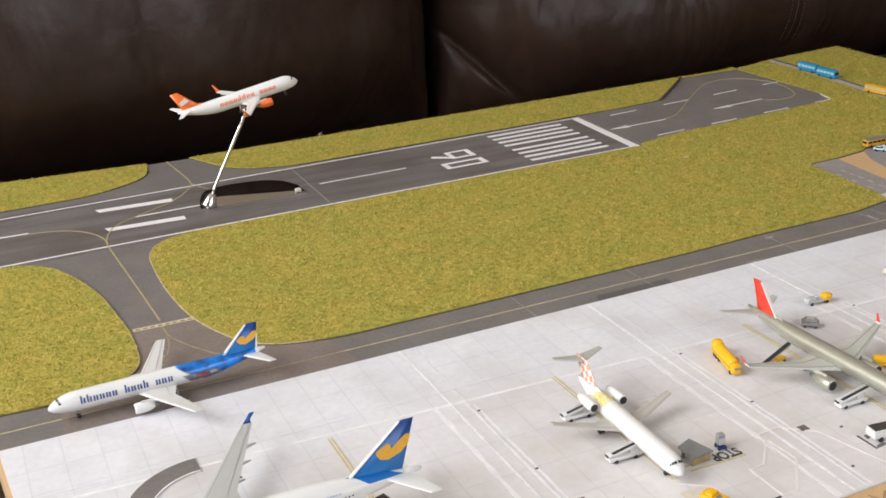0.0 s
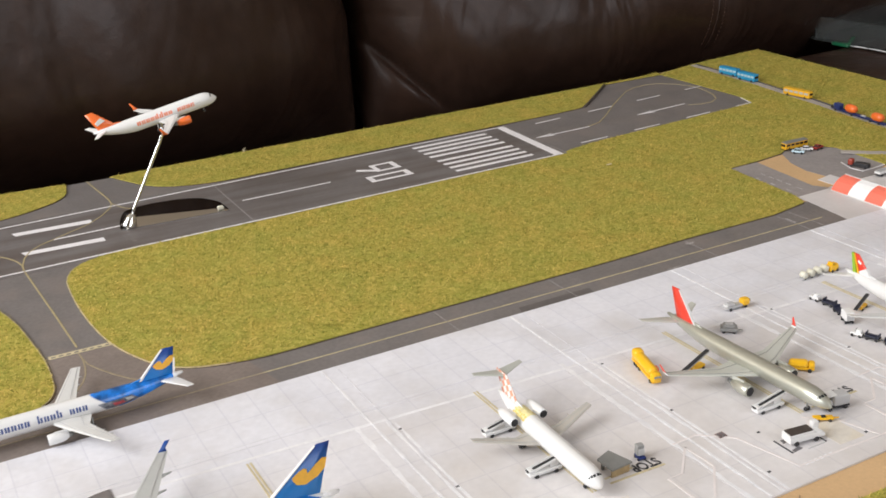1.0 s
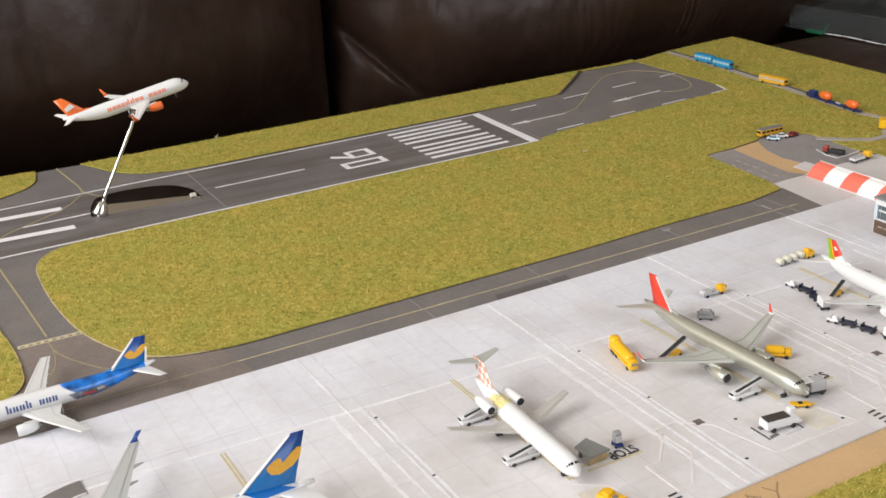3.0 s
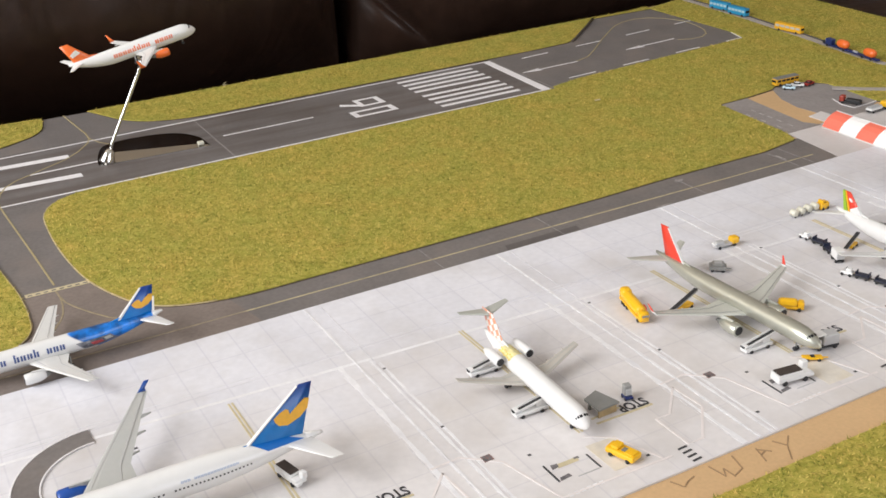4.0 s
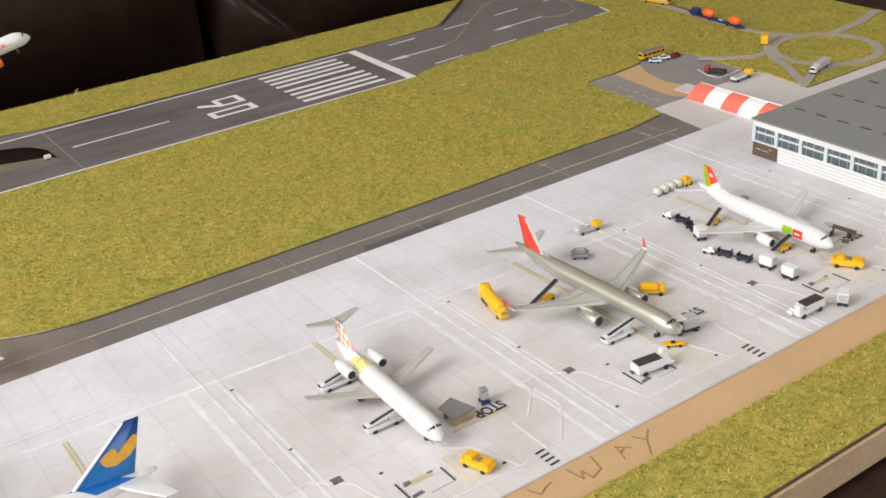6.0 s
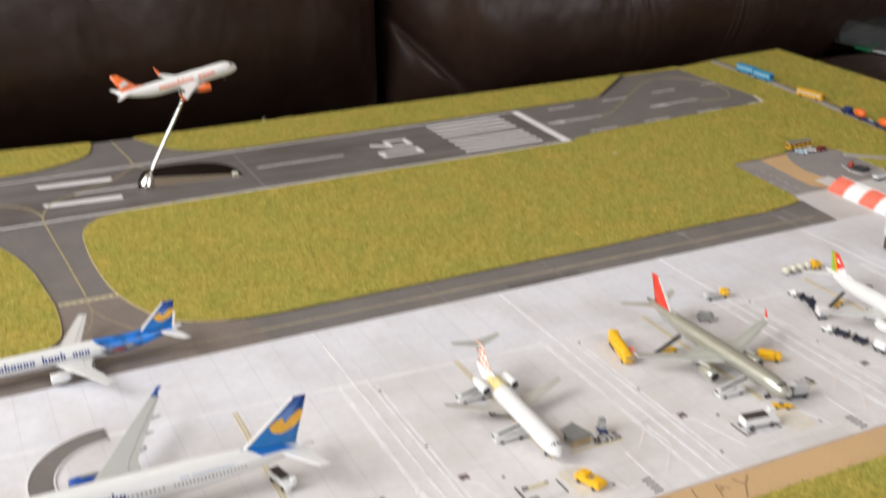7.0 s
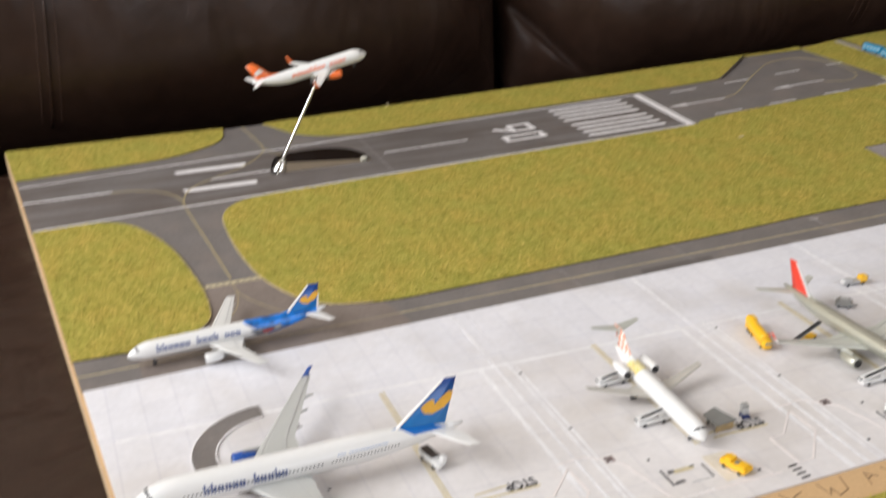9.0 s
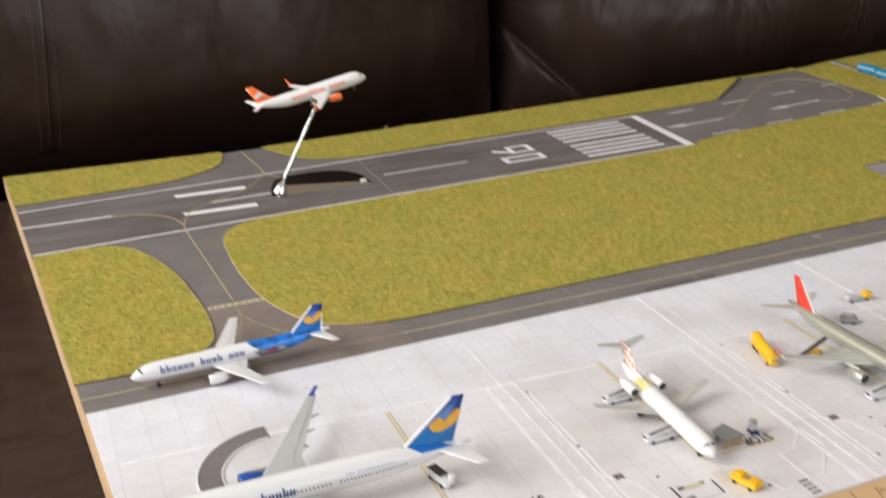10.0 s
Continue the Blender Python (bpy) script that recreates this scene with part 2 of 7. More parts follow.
def slab_print():
    """Paper printed with pale concrete slabs: faint joints, tyre grey and stains."""
    m = mat("apron_print", (0.772, 0.765, 0.780), 0.5, vary=0.08, scale=30, fine=260, dirt=(0.60, 0.565, 0.53), dirt_amount=0.7, dirt_scale=17)
    nt = m.node_tree
    b = nt.nodes["Principled BSDF"]
    was = b.inputs["Base Color"].links[0].from_socket
    tc = nt.nodes.new("ShaderNodeTexCoord")
    br = nt.nodes.new("ShaderNodeTexBrick")
    br.offset = 0.0
    for key, value in (("Scale", 1.0), ("Mortar Size", 0.00070), ("Mortar Smooth", 1.0), ("Brick Width", 0.01814), ("Row Height", 0.0285), ("Bias", 0.0)):
        br.inputs[key].default_value = value
    br.inputs["Color1"].default_value, br.inputs["Color2"].default_value = (1, 1, 1, 1), (0.955, 0.958, 0.970, 1)
    br.inputs["Mortar"].default_value = (0.85, 0.85, 0.885, 1)
    off = nt.nodes.new("ShaderNodeMapping")
    off.inputs["Location"].default_value = (0.0066, 0.0055, 0)
    nt.links.new(tc.outputs["Object"], off.inputs[0])
    nt.links.new(off.outputs[0], br.inputs["Vector"])
    mix = nt.nodes.new("ShaderNodeMix")
    mix.data_type, mix.blend_type = "RGBA", "MULTIPLY"
    mix.inputs["Factor"].default_value = 0.75
    nt.links.new(was, mix.inputs["A"])
    nt.links.new(br.outputs["Color"], mix.inputs["B"])
    # cooler, paler slabs along the taxiway, browner and darker ones where the aircraft stand
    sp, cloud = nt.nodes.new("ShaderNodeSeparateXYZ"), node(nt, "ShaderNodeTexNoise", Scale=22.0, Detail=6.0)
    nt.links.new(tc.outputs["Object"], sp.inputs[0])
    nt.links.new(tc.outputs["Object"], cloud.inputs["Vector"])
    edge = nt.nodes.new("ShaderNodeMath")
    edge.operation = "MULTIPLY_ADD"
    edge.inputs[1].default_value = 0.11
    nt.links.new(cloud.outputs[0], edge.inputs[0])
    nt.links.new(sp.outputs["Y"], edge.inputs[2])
    toward_stands = node(nt, "ShaderNodeMapRange", **{"From Min": -0.268, "From Max": -0.345})
    nt.links.new(edge.outputs[0], toward_stands.inputs[0])
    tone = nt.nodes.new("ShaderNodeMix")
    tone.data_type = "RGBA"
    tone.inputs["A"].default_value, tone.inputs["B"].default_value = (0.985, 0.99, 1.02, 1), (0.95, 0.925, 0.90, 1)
    nt.links.new(toward_stands.outputs[0], tone.inputs["Factor"])
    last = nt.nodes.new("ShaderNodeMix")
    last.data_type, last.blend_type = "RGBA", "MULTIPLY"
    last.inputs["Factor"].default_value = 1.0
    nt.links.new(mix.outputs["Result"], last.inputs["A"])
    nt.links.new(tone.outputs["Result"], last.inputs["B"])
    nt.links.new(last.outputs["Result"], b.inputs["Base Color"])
    return m


LEATHER = leather()
def streaked(m):
    """Tyre rubber drawn out along the runway."""
    nt = m.node_tree
    b = nt.nodes["Principled BSDF"]
    was = b.inputs["Base Color"].links[0].from_socket
    tc, mp = nt.nodes.new("ShaderNodeTexCoord"), nt.nodes.new("ShaderNodeMapping")
    mp.inputs["Scale"].default_value = (7, 75, 1)
    n = node(nt, "ShaderNodeTexNoise", Scale=1.0, Detail=5.0)
    nt.links.new(tc.outputs["Object"], mp.inputs[0])
    nt.links.new(mp.outputs[0], n.inputs["Vector"])
    r = node(nt, "ShaderNodeMapRange", **{"From Min": 0.40, "From Max": 0.72, "To Min": 0.0, "To Max": 0.75})
    nt.links.new(n.outputs[0], r.inputs[0])
    x = nt.nodes.new("ShaderNodeMix")
    x.data_type = "RGBA"
    nt.links.new(r.outputs[0], x.inputs["Factor"])
    nt.links.new(was, x.inputs["A"])
    x.inputs["B"].default_value = (0.094, 0.069, 0.056, 1)
    nt.links.new(x.outputs["Result"], b.inputs["Base Color"])


GRASS, BLADES = grass_mat("grass_mat", False), grass_mat("grass_fibre", True)
TARMAC = mat("tarmac_print", (0.178, 0.162, 0.156), 0.5, vary=0.20, scale=34, fine=420, dirt=(0.235, 0.198, 0.178), dirt_amount=0.7, dirt_scale=30)
RUNWAY = mat("runway_print", (0.178, 0.164, 0.160), 0.5, vary=0.12, scale=16, fine=260, dirt=(0.085, 0.066, 0.056), dirt_amount=0.6, dirt_scale=12)
streaked(RUNWAY)
ROAD = mat("road_print", (0.40, 0.36, 0.33), 0.7, vary=0.10, scale=30, fine=300)
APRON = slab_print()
CONCRETE = mat("concrete_print", (0.66, 0.63, 0.62), 0.6, vary=0.05, scale=20, fine=220, dirt=(0.48, 0.44, 0.42), dirt_amount=0.4)
CARD = mat("brown_card", (0.60, 0.395, 0.205), 0.8, vary=0.10, scale=20, fine=500, bump=0.1)
EDGEWOOD = mat("board_edge", (0.60, 0.43, 0.26), 0.8, vary=0.2, scale=30, fine=400, bump=0.3)
WHITEPRINT = mat("white_print", (0.84, 0.82, 0.83), 0.5, vary=0.05, dirt=(0.5, 0.48, 0.47), dirt_amount=0.22, dirt_scale=120)
YELLOWPRINT = mat("yellow_print", (0.42, 0.35, 0.19), 0.5, vary=0.12, scale=150)
PALEYELLOW = mat("pale_yellow_print", (0.60, 0.52, 0.33), 0.55, vary=0.15, scale=150)
TAXIYELLOW = mat("taxi_line_print", (0.50, 0.43, 0.26), 0.5, vary=0.3, scale=120)
PINKPRINT = mat("pink_print", (0.775, 0.725, 0.71), 0.55, vary=0.08, scale=150)
GREYPRINT = mat("grey_print", (0.17, 0.16, 0.165), 0.5, vary=0.4, scale=400)
BLACKPRINT = mat("black_print", (0.05, 0.05, 0.055), 0.5, vary=0.2)
DARKSEAM = mat("dark_seam", (0.075, 0.070, 0.070), 0.6)
DARKEDGE = mat("mat_edge_and_shade", (0.085, 0.066, 0.050), 0.8, vary=0.3, scale=90)
REDTILE = mat("red_brown_print", (0.26, 0.17, 0.16), 0.6, vary=0.3, scale=300)
STRIP = mat("worn_white_strip", (0.83, 0.825, 0.84), 0.5, vary=0.10, scale=90, dirt=(0.70, 0.69, 0.71), dirt_amount=1.0, dirt_scale=55)
JOINT = mat("worn_paper_edge", (0.27, 0.25, 0.245), 0.6, vary=0.3, scale=200)
PEN = mat("pencil", (0.33, 0.215, 0.115), 0.8, vary=0.25, scale=300)
WHITE = mat("white_enamel", (0.80, 0.80, 0.79), 0.28, vary=0.02, scale=60, coat=0.3)
WINGGREY = mat("wing_grey", (0.48, 0.49, 0.475), 0.35, vary=0.04, scale=60, coat=0.2)
WINGCREAM = mat("wing_cream", (0.50, 0.472, 0.425), 0.4, vary=0.05, scale=60)
WINGPALE = mat("wing_pale", (0.70, 0.70, 0.68), 0.35, vary=0.04, scale=60, coat=0.2)
TAILGREY = mat("tail_grey", (0.44, 0.45, 0.41), 0.4, vary=0.05, scale=80)
SILVER = mat("silver_enamel", (0.50, 0.505, 0.435), 0.33, metal=0.65, vary=0.05, scale=80, coat=0.5)
SILVERDARK = mat("silver_wing", (0.56, 0.57, 0.52), 0.38, metal=0.15, vary=0.05, scale=80)
ORANGE = mat("orange_enamel", (0.86, 0.17, 0.03), 0.35, vary=0.03, coat=0.2)
BLUE = mat("blue_enamel", (0.005, 0.155, 0.54), 0.35, vary=0.08, coat=0.2)
DEEPBLUE = mat("deep_blue_enamel", (0.008, 0.075, 0.36), 0.35, vary=0.06, coat=0.2)
TITLEBLUE = mat("title_blue", (0.055, 0.095, 0.27), 0.4, vary=0.05)
PALEBLUE = mat("pale_blue_lettering", (0.42, 0.50, 0.66), 0.4, vary=0.05)
GOLD = mat("golden_yellow", (0.88, 0.47, 0.05), 0.4, vary=0.10, scale=200)
RED = mat("red_enamel", (0.74, 0.055, 0.030), 0.35, vary=0.04, coat=0.2)
CORAL = mat("coral_paint", (0.85, 0.18, 0.115), 0.55, vary=0.05)
GREEN = mat("green_enamel", (0.30, 0.50, 0.03), 0.4, vary=0.05)
YELLOW = mat("yellow_enamel", (0.90, 0.50, 0.012), 0.35, vary=0.04, coat=0.2)
BUSYELLOW = mat("bus_yellow", (0.78, 0.42, 0.02), 0.4, vary=0.05)
CYAN = mat("bright_blue_plastic", (0.02, 0.27, 0.50), 0.4, vary=0.05)
NAVY = mat("navy_plastic", (0.015, 0.03, 0.14), 0.4, vary=0.06)
DARK = mat("dark_rubber", (0.025, 0.025, 0.027), 0.6, vary=0.1)
GLASSDARK = mat("dark_glazing", (0.02, 0.022, 0.026), 0.12, vary=0.05)
GREY = mat("mid_grey_plastic", (0.30, 0.30, 0.29), 0.5, vary=0.08)
GREYDARK = mat("dark_grey_card", (0.20, 0.20, 0.19), 0.6, vary=0.10)
GREYLIGHT = mat("light_grey_plastic", (0.50, 0.50, 0.50), 0.4, vary=0.06)
ROOFGREY = mat("roof_card", (0.245, 0.250, 0.235), 0.75, vary=0.05, scale=30, fine=300)
CREAM = mat("cream_plastic", (0.74, 0.72, 0.60), 0.4, vary=0.05)
CHROME = mat("polished_chrome", (0.80, 0.80, 0.79), 0.05, metal=1.0, vary=0.01)
DARKCHROME = mat("dark_chrome", (0.43, 0.415, 0.39), 0.05, metal=1.0, vary=0.01)
DECKBROWN = mat("dark_belt", (0.055, 0.042, 0.036), 0.6, vary=0.2, scale=200)
KRAFTDOOR = mat("door_print", (0.42, 0.33, 0.25), 0.7, vary=0.2, scale=300)
BROWNDOOR = mat("brown_shutter", (0.13, 0.085, 0.06), 0.6, vary=0.2, scale=200)
WALLPAINT = mat("wall_paint", (0.50, 0.42, 0.33), 0.8, vary=0.03, scale=3, fine=90, bump=0.05)
CEILPAINT = mat("ceiling_paint", (0.72, 0.71, 0.68), 0.85, vary=0.02, scale=3, fine=90)
CARPET = mat("carpet", (0.16, 0.12, 0.09), 0.95, vary=0.12, scale=8, fine=300, bump=0.3)
FRAMEWHITE = mat("window_frame_paint", (0.78, 0.78, 0.76), 0.4, vary=0.02)
TAPEDARK = mat("dark_green_tape", (0.008, 0.095, 0.042), 0.3, vary=0.2, scale=120, coat=0.3)
TAPE = mat("green_tape", (0.012, 0.235, 0.040), 0.35, vary=0.08, coat=0.3)
DOLLYBLUE = mat("dark_dolly_paint", (0.016, 0.020, 0.045), 0.45, vary=0.1)
THREAD = mat("brown_thread", (0.065, 0.030, 0.018), 0.7)


def glass(name, rough=0.02, tint=(0.9, 0.95, 0.95)):
    m = bpy.data.materials.new(name)
    m.use_nodes = True
    b = m.node_tree.nodes["Principled BSDF"]
    b.inputs["Base Color"].default_value = (*tint, 1)
    b.inputs["Roughness"].default_value = rough
    b.inputs["Transmission Weight"].default_value = 0.98
    b.inputs["IOR"].default_value = 1.45
    return m


CLEAR = glass("clear_plastic", 0.10)


# ================= mesh helpers =================
def part(name, bm, material, parent=None, label="", smooth=False, kind=""):
    """Link a bmesh as one mesh object under a thing or a part."""
    me = bpy.data.meshes.new(name)
    bmesh.ops.recalc_face_normals(bm, faces=bm.faces)
    bm.to_mesh(me)
    bm.free()
    for mm in material if isinstance(material, (list, tuple)) else [material]:
        me.materials.append(mm)
    if smooth:
        me.shade_smooth()
    ob = new(name, me)
    ob.parent = parent
    return tagged(ob, label, "", "", kind)


def thing(name, label, category, m=None, group="", kind=""):
    ob = new(name)
    ob.empty_display_size = 0.01
    ob.matrix_basis = m if m is not None else Matrix()
    return tagged(ob, label, category, group, kind)


def prism(pts, z0, z1, bm=None):
    """A flat sheet with the outline pts, from z0 to z1."""
    bm = bm or bmesh.new()
    lo = [bm.verts.new((x, y, z0)) for x, y in pts]
    hi = [bm.verts.new((x, y, z1)) for x, y in pts]
    bm.faces.new(hi)
    bm.faces.new(lo[::-1])
    for i in range(len(pts)):
        j = (i + 1) % len(pts)
        bm.faces.new((lo[i], lo[j], hi[j], hi[i]))
    return bm


def rounded(corners, steps=9):
    """An outline from corners (x, y, radius)."""
    out, n = [], len(corners)
    for i, (x, y, r) in enumerate(corners):
        p, a, b = Vector((x, y)), Vector(corners[i - 1][:2]), Vector(corners[(i + 1) % n][:2])
        if r <= 0:
            out.append((x, y))
            continue
        u, v = (a - p), (b - p)
        cut = min(r, 0.49 * u.length, 0.49 * v.length)
        s, e = p + u.normalized() * cut, p + v.normalized() * cut
        for k in range(steps + 1):
            t = k / steps
            q = (1 - t) ** 2 * s + 2 * t * (1 - t) * p + t * t * e
            out.append((q.x, q.y))
    return out


def band(points, width):
    """The outline of a stripe of that width along points."""
    left, right = [], []
    pts = [Vector(p) for p in points]
    for i, p in enumerate(pts):
        d = (pts[min(i + 1, len(pts) - 1)] - pts[max(i - 1, 0)]).normalized()
        o = Vector((-d.y, d.x)) * width / 2
        left.append(tuple(p + o))
        right.append(tuple(p - o))
    return left + right[::-1]


def arc(cx, cy, r, a0, a1, n=14):
    return [(cx + r * math.cos(radians(a0 + (a1 - a0) * i / n)), cy + r * math.sin(radians(a0 + (a1 - a0) * i / n))) for i in range(n + 1)]


def box(c, s, bevel=0.0, turn=None, bm=None, segments=2):
    """A box about c with sides s, its edges rounded."""
    own = bmesh.new()
    bmesh.ops.create_cube(own, size=1.0)
    bmesh.ops.scale(own, vec=s, verts=own.verts)
    if bevel:
        bmesh.ops.bevel(own, geom=own.edges[:], offset=bevel, segments=segments, affect="EDGES", profile=0.5)
    m = Matrix.Translation(c) @ (turn if turn is not None else Matrix())
    bmesh.ops.transform(own, matrix=m, verts=own.verts)
    return joined(own, bm)


def joined(own, bm):
    if bm is None:
        return own
    table = {v: bm.verts.new(v.co) for v in own.verts}
    for f in own.faces:
        bm.faces.new([table[v] for v in f.verts]).smooth = f.smooth
    own.free()
    return bm


def loft(rings, bm=None, caps=True):
    """A skin over rings of equal length."""
    bm = bm or bmesh.new()
    vs = [[bm.verts.new(p) for p in ring] for ring in rings]
    n = len(rings[0])
    for a, b in zip(vs, vs[1:]):
        for i in range(n):
            bm.faces.new((a[i], a[(i + 1) % n], b[(i + 1) % n], b[i])).smooth = True
    if caps:
        bm.faces.new(vs[0][::-1])
        bm.faces.new(vs[-1])
    return bm


def tube(points, radius, n=10, bm=None):
    rings = []
    pts = [Vector(p) for p in points]
    rad = radius if isinstance(radius, (list, tuple)) else [radius] * len(pts)
    for i, p in enumerate(pts):
        d = (pts[min(i + 1, len(pts) - 1)] - pts[max(i - 1, 0)]).normalized()
        q = d.to_track_quat("Z", "Y")
        rings.append([p + q @ Vector((rad[i] * math.cos(2 * math.pi * k / n), rad[i] * math.sin(2 * math.pi * k / n), 0)) for k in range(n)])
    return loft(rings, bm)


def wheel(c, r, w, bm=None, axis="y"):
    d = Vector((0, w / 2, 0)) if axis == "y" else Vector((w / 2, 0, 0))
    c = Vector(c)
    return tube([c - d, c - d * 0.7, c + d * 0.7, c + d], [r * 0.8, r, r, r * 0.8], 12, bm)

# ================= the room =================
FLOOR, CEIL = -0.46, 1.95
X0, X1, Y0, Y1 = -1.9, 2.4, -2.7, 0.75


def structure(name, bm, material, label):
    return tagged(part(name, bm, material), label, name.split("_")[0], "", "structure")


structure("floor", box(((X0 + X1) / 2, (Y0 + Y1) / 2, FLOOR - 0.05), (X1 - X0 + 0.4, Y1 - Y0 + 0.4, 0.1)), CARPET, "beige carpeted living room floor under the sofa")
structure("ceiling", box(((X0 + X1) / 2, (Y0 + Y1) / 2, CEIL + 0.05), (X1 - X0 + 0.4, Y1 - Y0 + 0.4, 0.1)), CEILPAINT, "plain white painted living room ceiling")
structure("wall_north", box(((X0 + X1) / 2, Y1 + 0.05, (FLOOR + CEIL) / 2), (X1 - X0 + 0.4, 0.1, CEIL - FLOOR)), WALLPAINT, "plain beige painted wall behind the sofa")
structure("wall_east", box((X1 + 0.05, (Y0 + Y1) / 2, (FLOOR + CEIL) / 2), (0.1, Y1 - Y0, CEIL - FLOOR)), WALLPAINT, "plain beige painted wall at the sofa's end")


def pierced(axis, at, a0, a1, o0, o1, z0, z1):
    """A wall 0.1 thick across axis at that place, with one opening."""
    bm = bmesh.new()
    for u0, u1, w0, w1 in ((a0, o0, FLOOR, CEIL), (o1, a1, FLOOR, CEIL), (o0, o1, FLOOR, z0), (o0, o1, z1, CEIL)):
        u, w, du, dw = (u0 + u1) / 2, (w0 + w1) / 2, u1 - u0, w1 - w0
        box((at, u, w) if axis == "x" else (u, at, w), (0.1, du, dw) if axis == "x" else (du, 0.1, dw), bm=bm)
    return bm


def window(name, axis, at, o0, o1, z0, z1, label):
    w = thing(name, label, "window", kind="structure")
    u, z = (o0 + o1) / 2, (z0 + z1) / 2
    put = (lambda p, q: (at, p, q)) if axis == "x" else (lambda p, q: (p, at, q))
    size = (lambda p, q, d: (d, p, q)) if axis == "x" else (lambda p, q, d: (p, d, q))
    for p, q, sp, sq in ((o0 + 0.03, z, 0.06, z1 - z0), (o1 - 0.03, z, 0.06, z1 - z0), (u, z, 0.05, z1 - z0 - 0.12), (u, z0 + 0.03, o1 - o0 - 0.12, 0.06), (u, z1 - 0.03, o1 - o0 - 0.12, 0.06)):
        part("window_frame", box(put(p, q), size(sp, sq, 0.06), 0.006), FRAMEWHITE, w)
    return w


structure("wall_west", pierced("x", X0 - 0.05, Y0, Y1, -1.65, 0.55, 0.3, 1.8), WALLPAINT, "beige painted wall with the bay window")
structure("wall_south", pierced("y", Y0 - 0.05, X0 - 0.1, X1 + 0.1, -0.05, 1.55, 0.5, 1.8), WALLPAINT, "beige painted wall with a window facing the sofa")
window("window_1", "x", X0 - 0.05, -1.65, 0.55, 0.3, 1.8, "white framed bay window letting in soft daylight")
window("window_2", "y", Y0 - 0.05, -0.05, 1.55, 0.5, 1.8, "white framed window opposite the sofa")

# ================= the leather sofa =================
sofa = thing("sofa", "dark brown leather sofa with plump back cushions and stitched seams", "sofa", pose(0, 0, 0))
SEAT = -0.0185


def cushion_face(x, z, u, v, front, back, z0, lean, bulge, seed, corner):
    """How far forward a cushion's leather stands: belly above, tucked under below, soft folds."""
    full = max(0.0, (1 - abs(u) ** (7 if corner and u < 0 else 18)) * (1 - abs(v) ** 5)) ** 0.5
    y = (front + back) / 2 + lean * (z - z0) - (back - front) / 2 * full - bulge * (1 - u * u) * (1 - v * v)
    w = noise.noise(Vector((x * 5 + seed, z * 6, seed))) * 0.012 + noise.noise(Vector((x * 14 + seed, z * 9, seed + 4))) * 0.004
    # folds falling aslant to the cushion's ends
    w += noise.noise(Vector(((x + 0.75 * z) * 17 + seed, (0.75 * x - z) * 3.5, seed + 9))) * 0.0095 * min(1.0, abs(u) ** 2 + 0.15)
    if z < 0.070:
        w += 4.4 * (0.070 - z) ** 2
    if not corner:
        # the leather falls away towards the gap
        w += 0.062 * max(0.0, (u - 0.35) / 0.65) ** 2
    if corner:
        # the corner is gathered into a crease under the belly
        d = (x - 0.2425) * 0.779 + (z - 0.0765) * 0.627 + 0.9 * (x - 0.2425) * (z - 0.0765)
        fade = max(0.0, min(1.0, 1 - (x - 0.2800) / 0.085))
        w += fade * (0.062 * math.exp(-d / 0.013) if d > 0 else 0.062 - 0.040 * (1 - math.exp(d / 0.006)) - 0.20 * min(0.03, -d))
    return y + w * full


def pillow(x0, x1, z0, z1, front, back, lean, bulge, corner=False, nx=230, nz=100, seed=0.0):
    """A stuffed back cushion: full in the middle, drawn in at its edges, leaning back."""
    bm = bmesh.new()
    faces = []
    for side in (0, 1):
        grid = []
        for j in range(nz + 1):
            row = []
            for i in range(nx + 1):
                u, v = i / nx * 2 - 1, j / nz * 2 - 1
                # rounded outline
                uu, vv = u * (1 - 0.02 * abs(v) ** 6), v * (1 - 0.05 * abs(u) ** 8)
                x, z = (x0 + x1) / 2 + uu * (x1 - x0) / 2, (z0 + z1) / 2 + vv * (z1 - z0) / 2
                # the two cushions meet in a line that bows at the foot
                inner = max(0.0, ((-u if corner else u) - 0.8) / 0.2)
                x += 0.0085 * inner * max(0.0, min(1.0, (0.118 - z) / 0.035))
                if side == 0:
                    y = cushion_face(x, z, u, v, front, back, z0, lean, bulge, seed, corner)
                else:
                    y = (front + back) / 2 + lean * (z - z0) + (back - front) / 2 * max(0.0, (1 - abs(u) ** 18) * (1 - abs(v) ** 5)) ** 0.5
                row.append(bm.verts.new((x, y, z)))
            grid.append(row)
        faces.append(grid)
        for j in range(nz):
            for i in range(nx):
                bm.faces.new((grid[j][i], grid[j][i + 1], grid[j + 1][i + 1], grid[j + 1][i])).smooth = True
    a, b = faces
    ring_a = a[0] + [r[-1] for r in a[1:]] + a[-1][-2::-1] + [r[0] for r in a[-2:0:-1]]
    ring_b = b[0] + [r[-1] for r in b[1:]] + b[-1][-2::-1] + [r[0] for r in b[-2:0:-1]]
    for i in range(len(ring_a)):
        j = (i + 1) % len(ring_a)
        bm.faces.new((ring_a[i], ring_a[j], ring_b[j], ring_b[i])).smooth = True
    bmesh.ops.remove_doubles(bm, verts=bm.verts, dist=1e-5)
    return bm


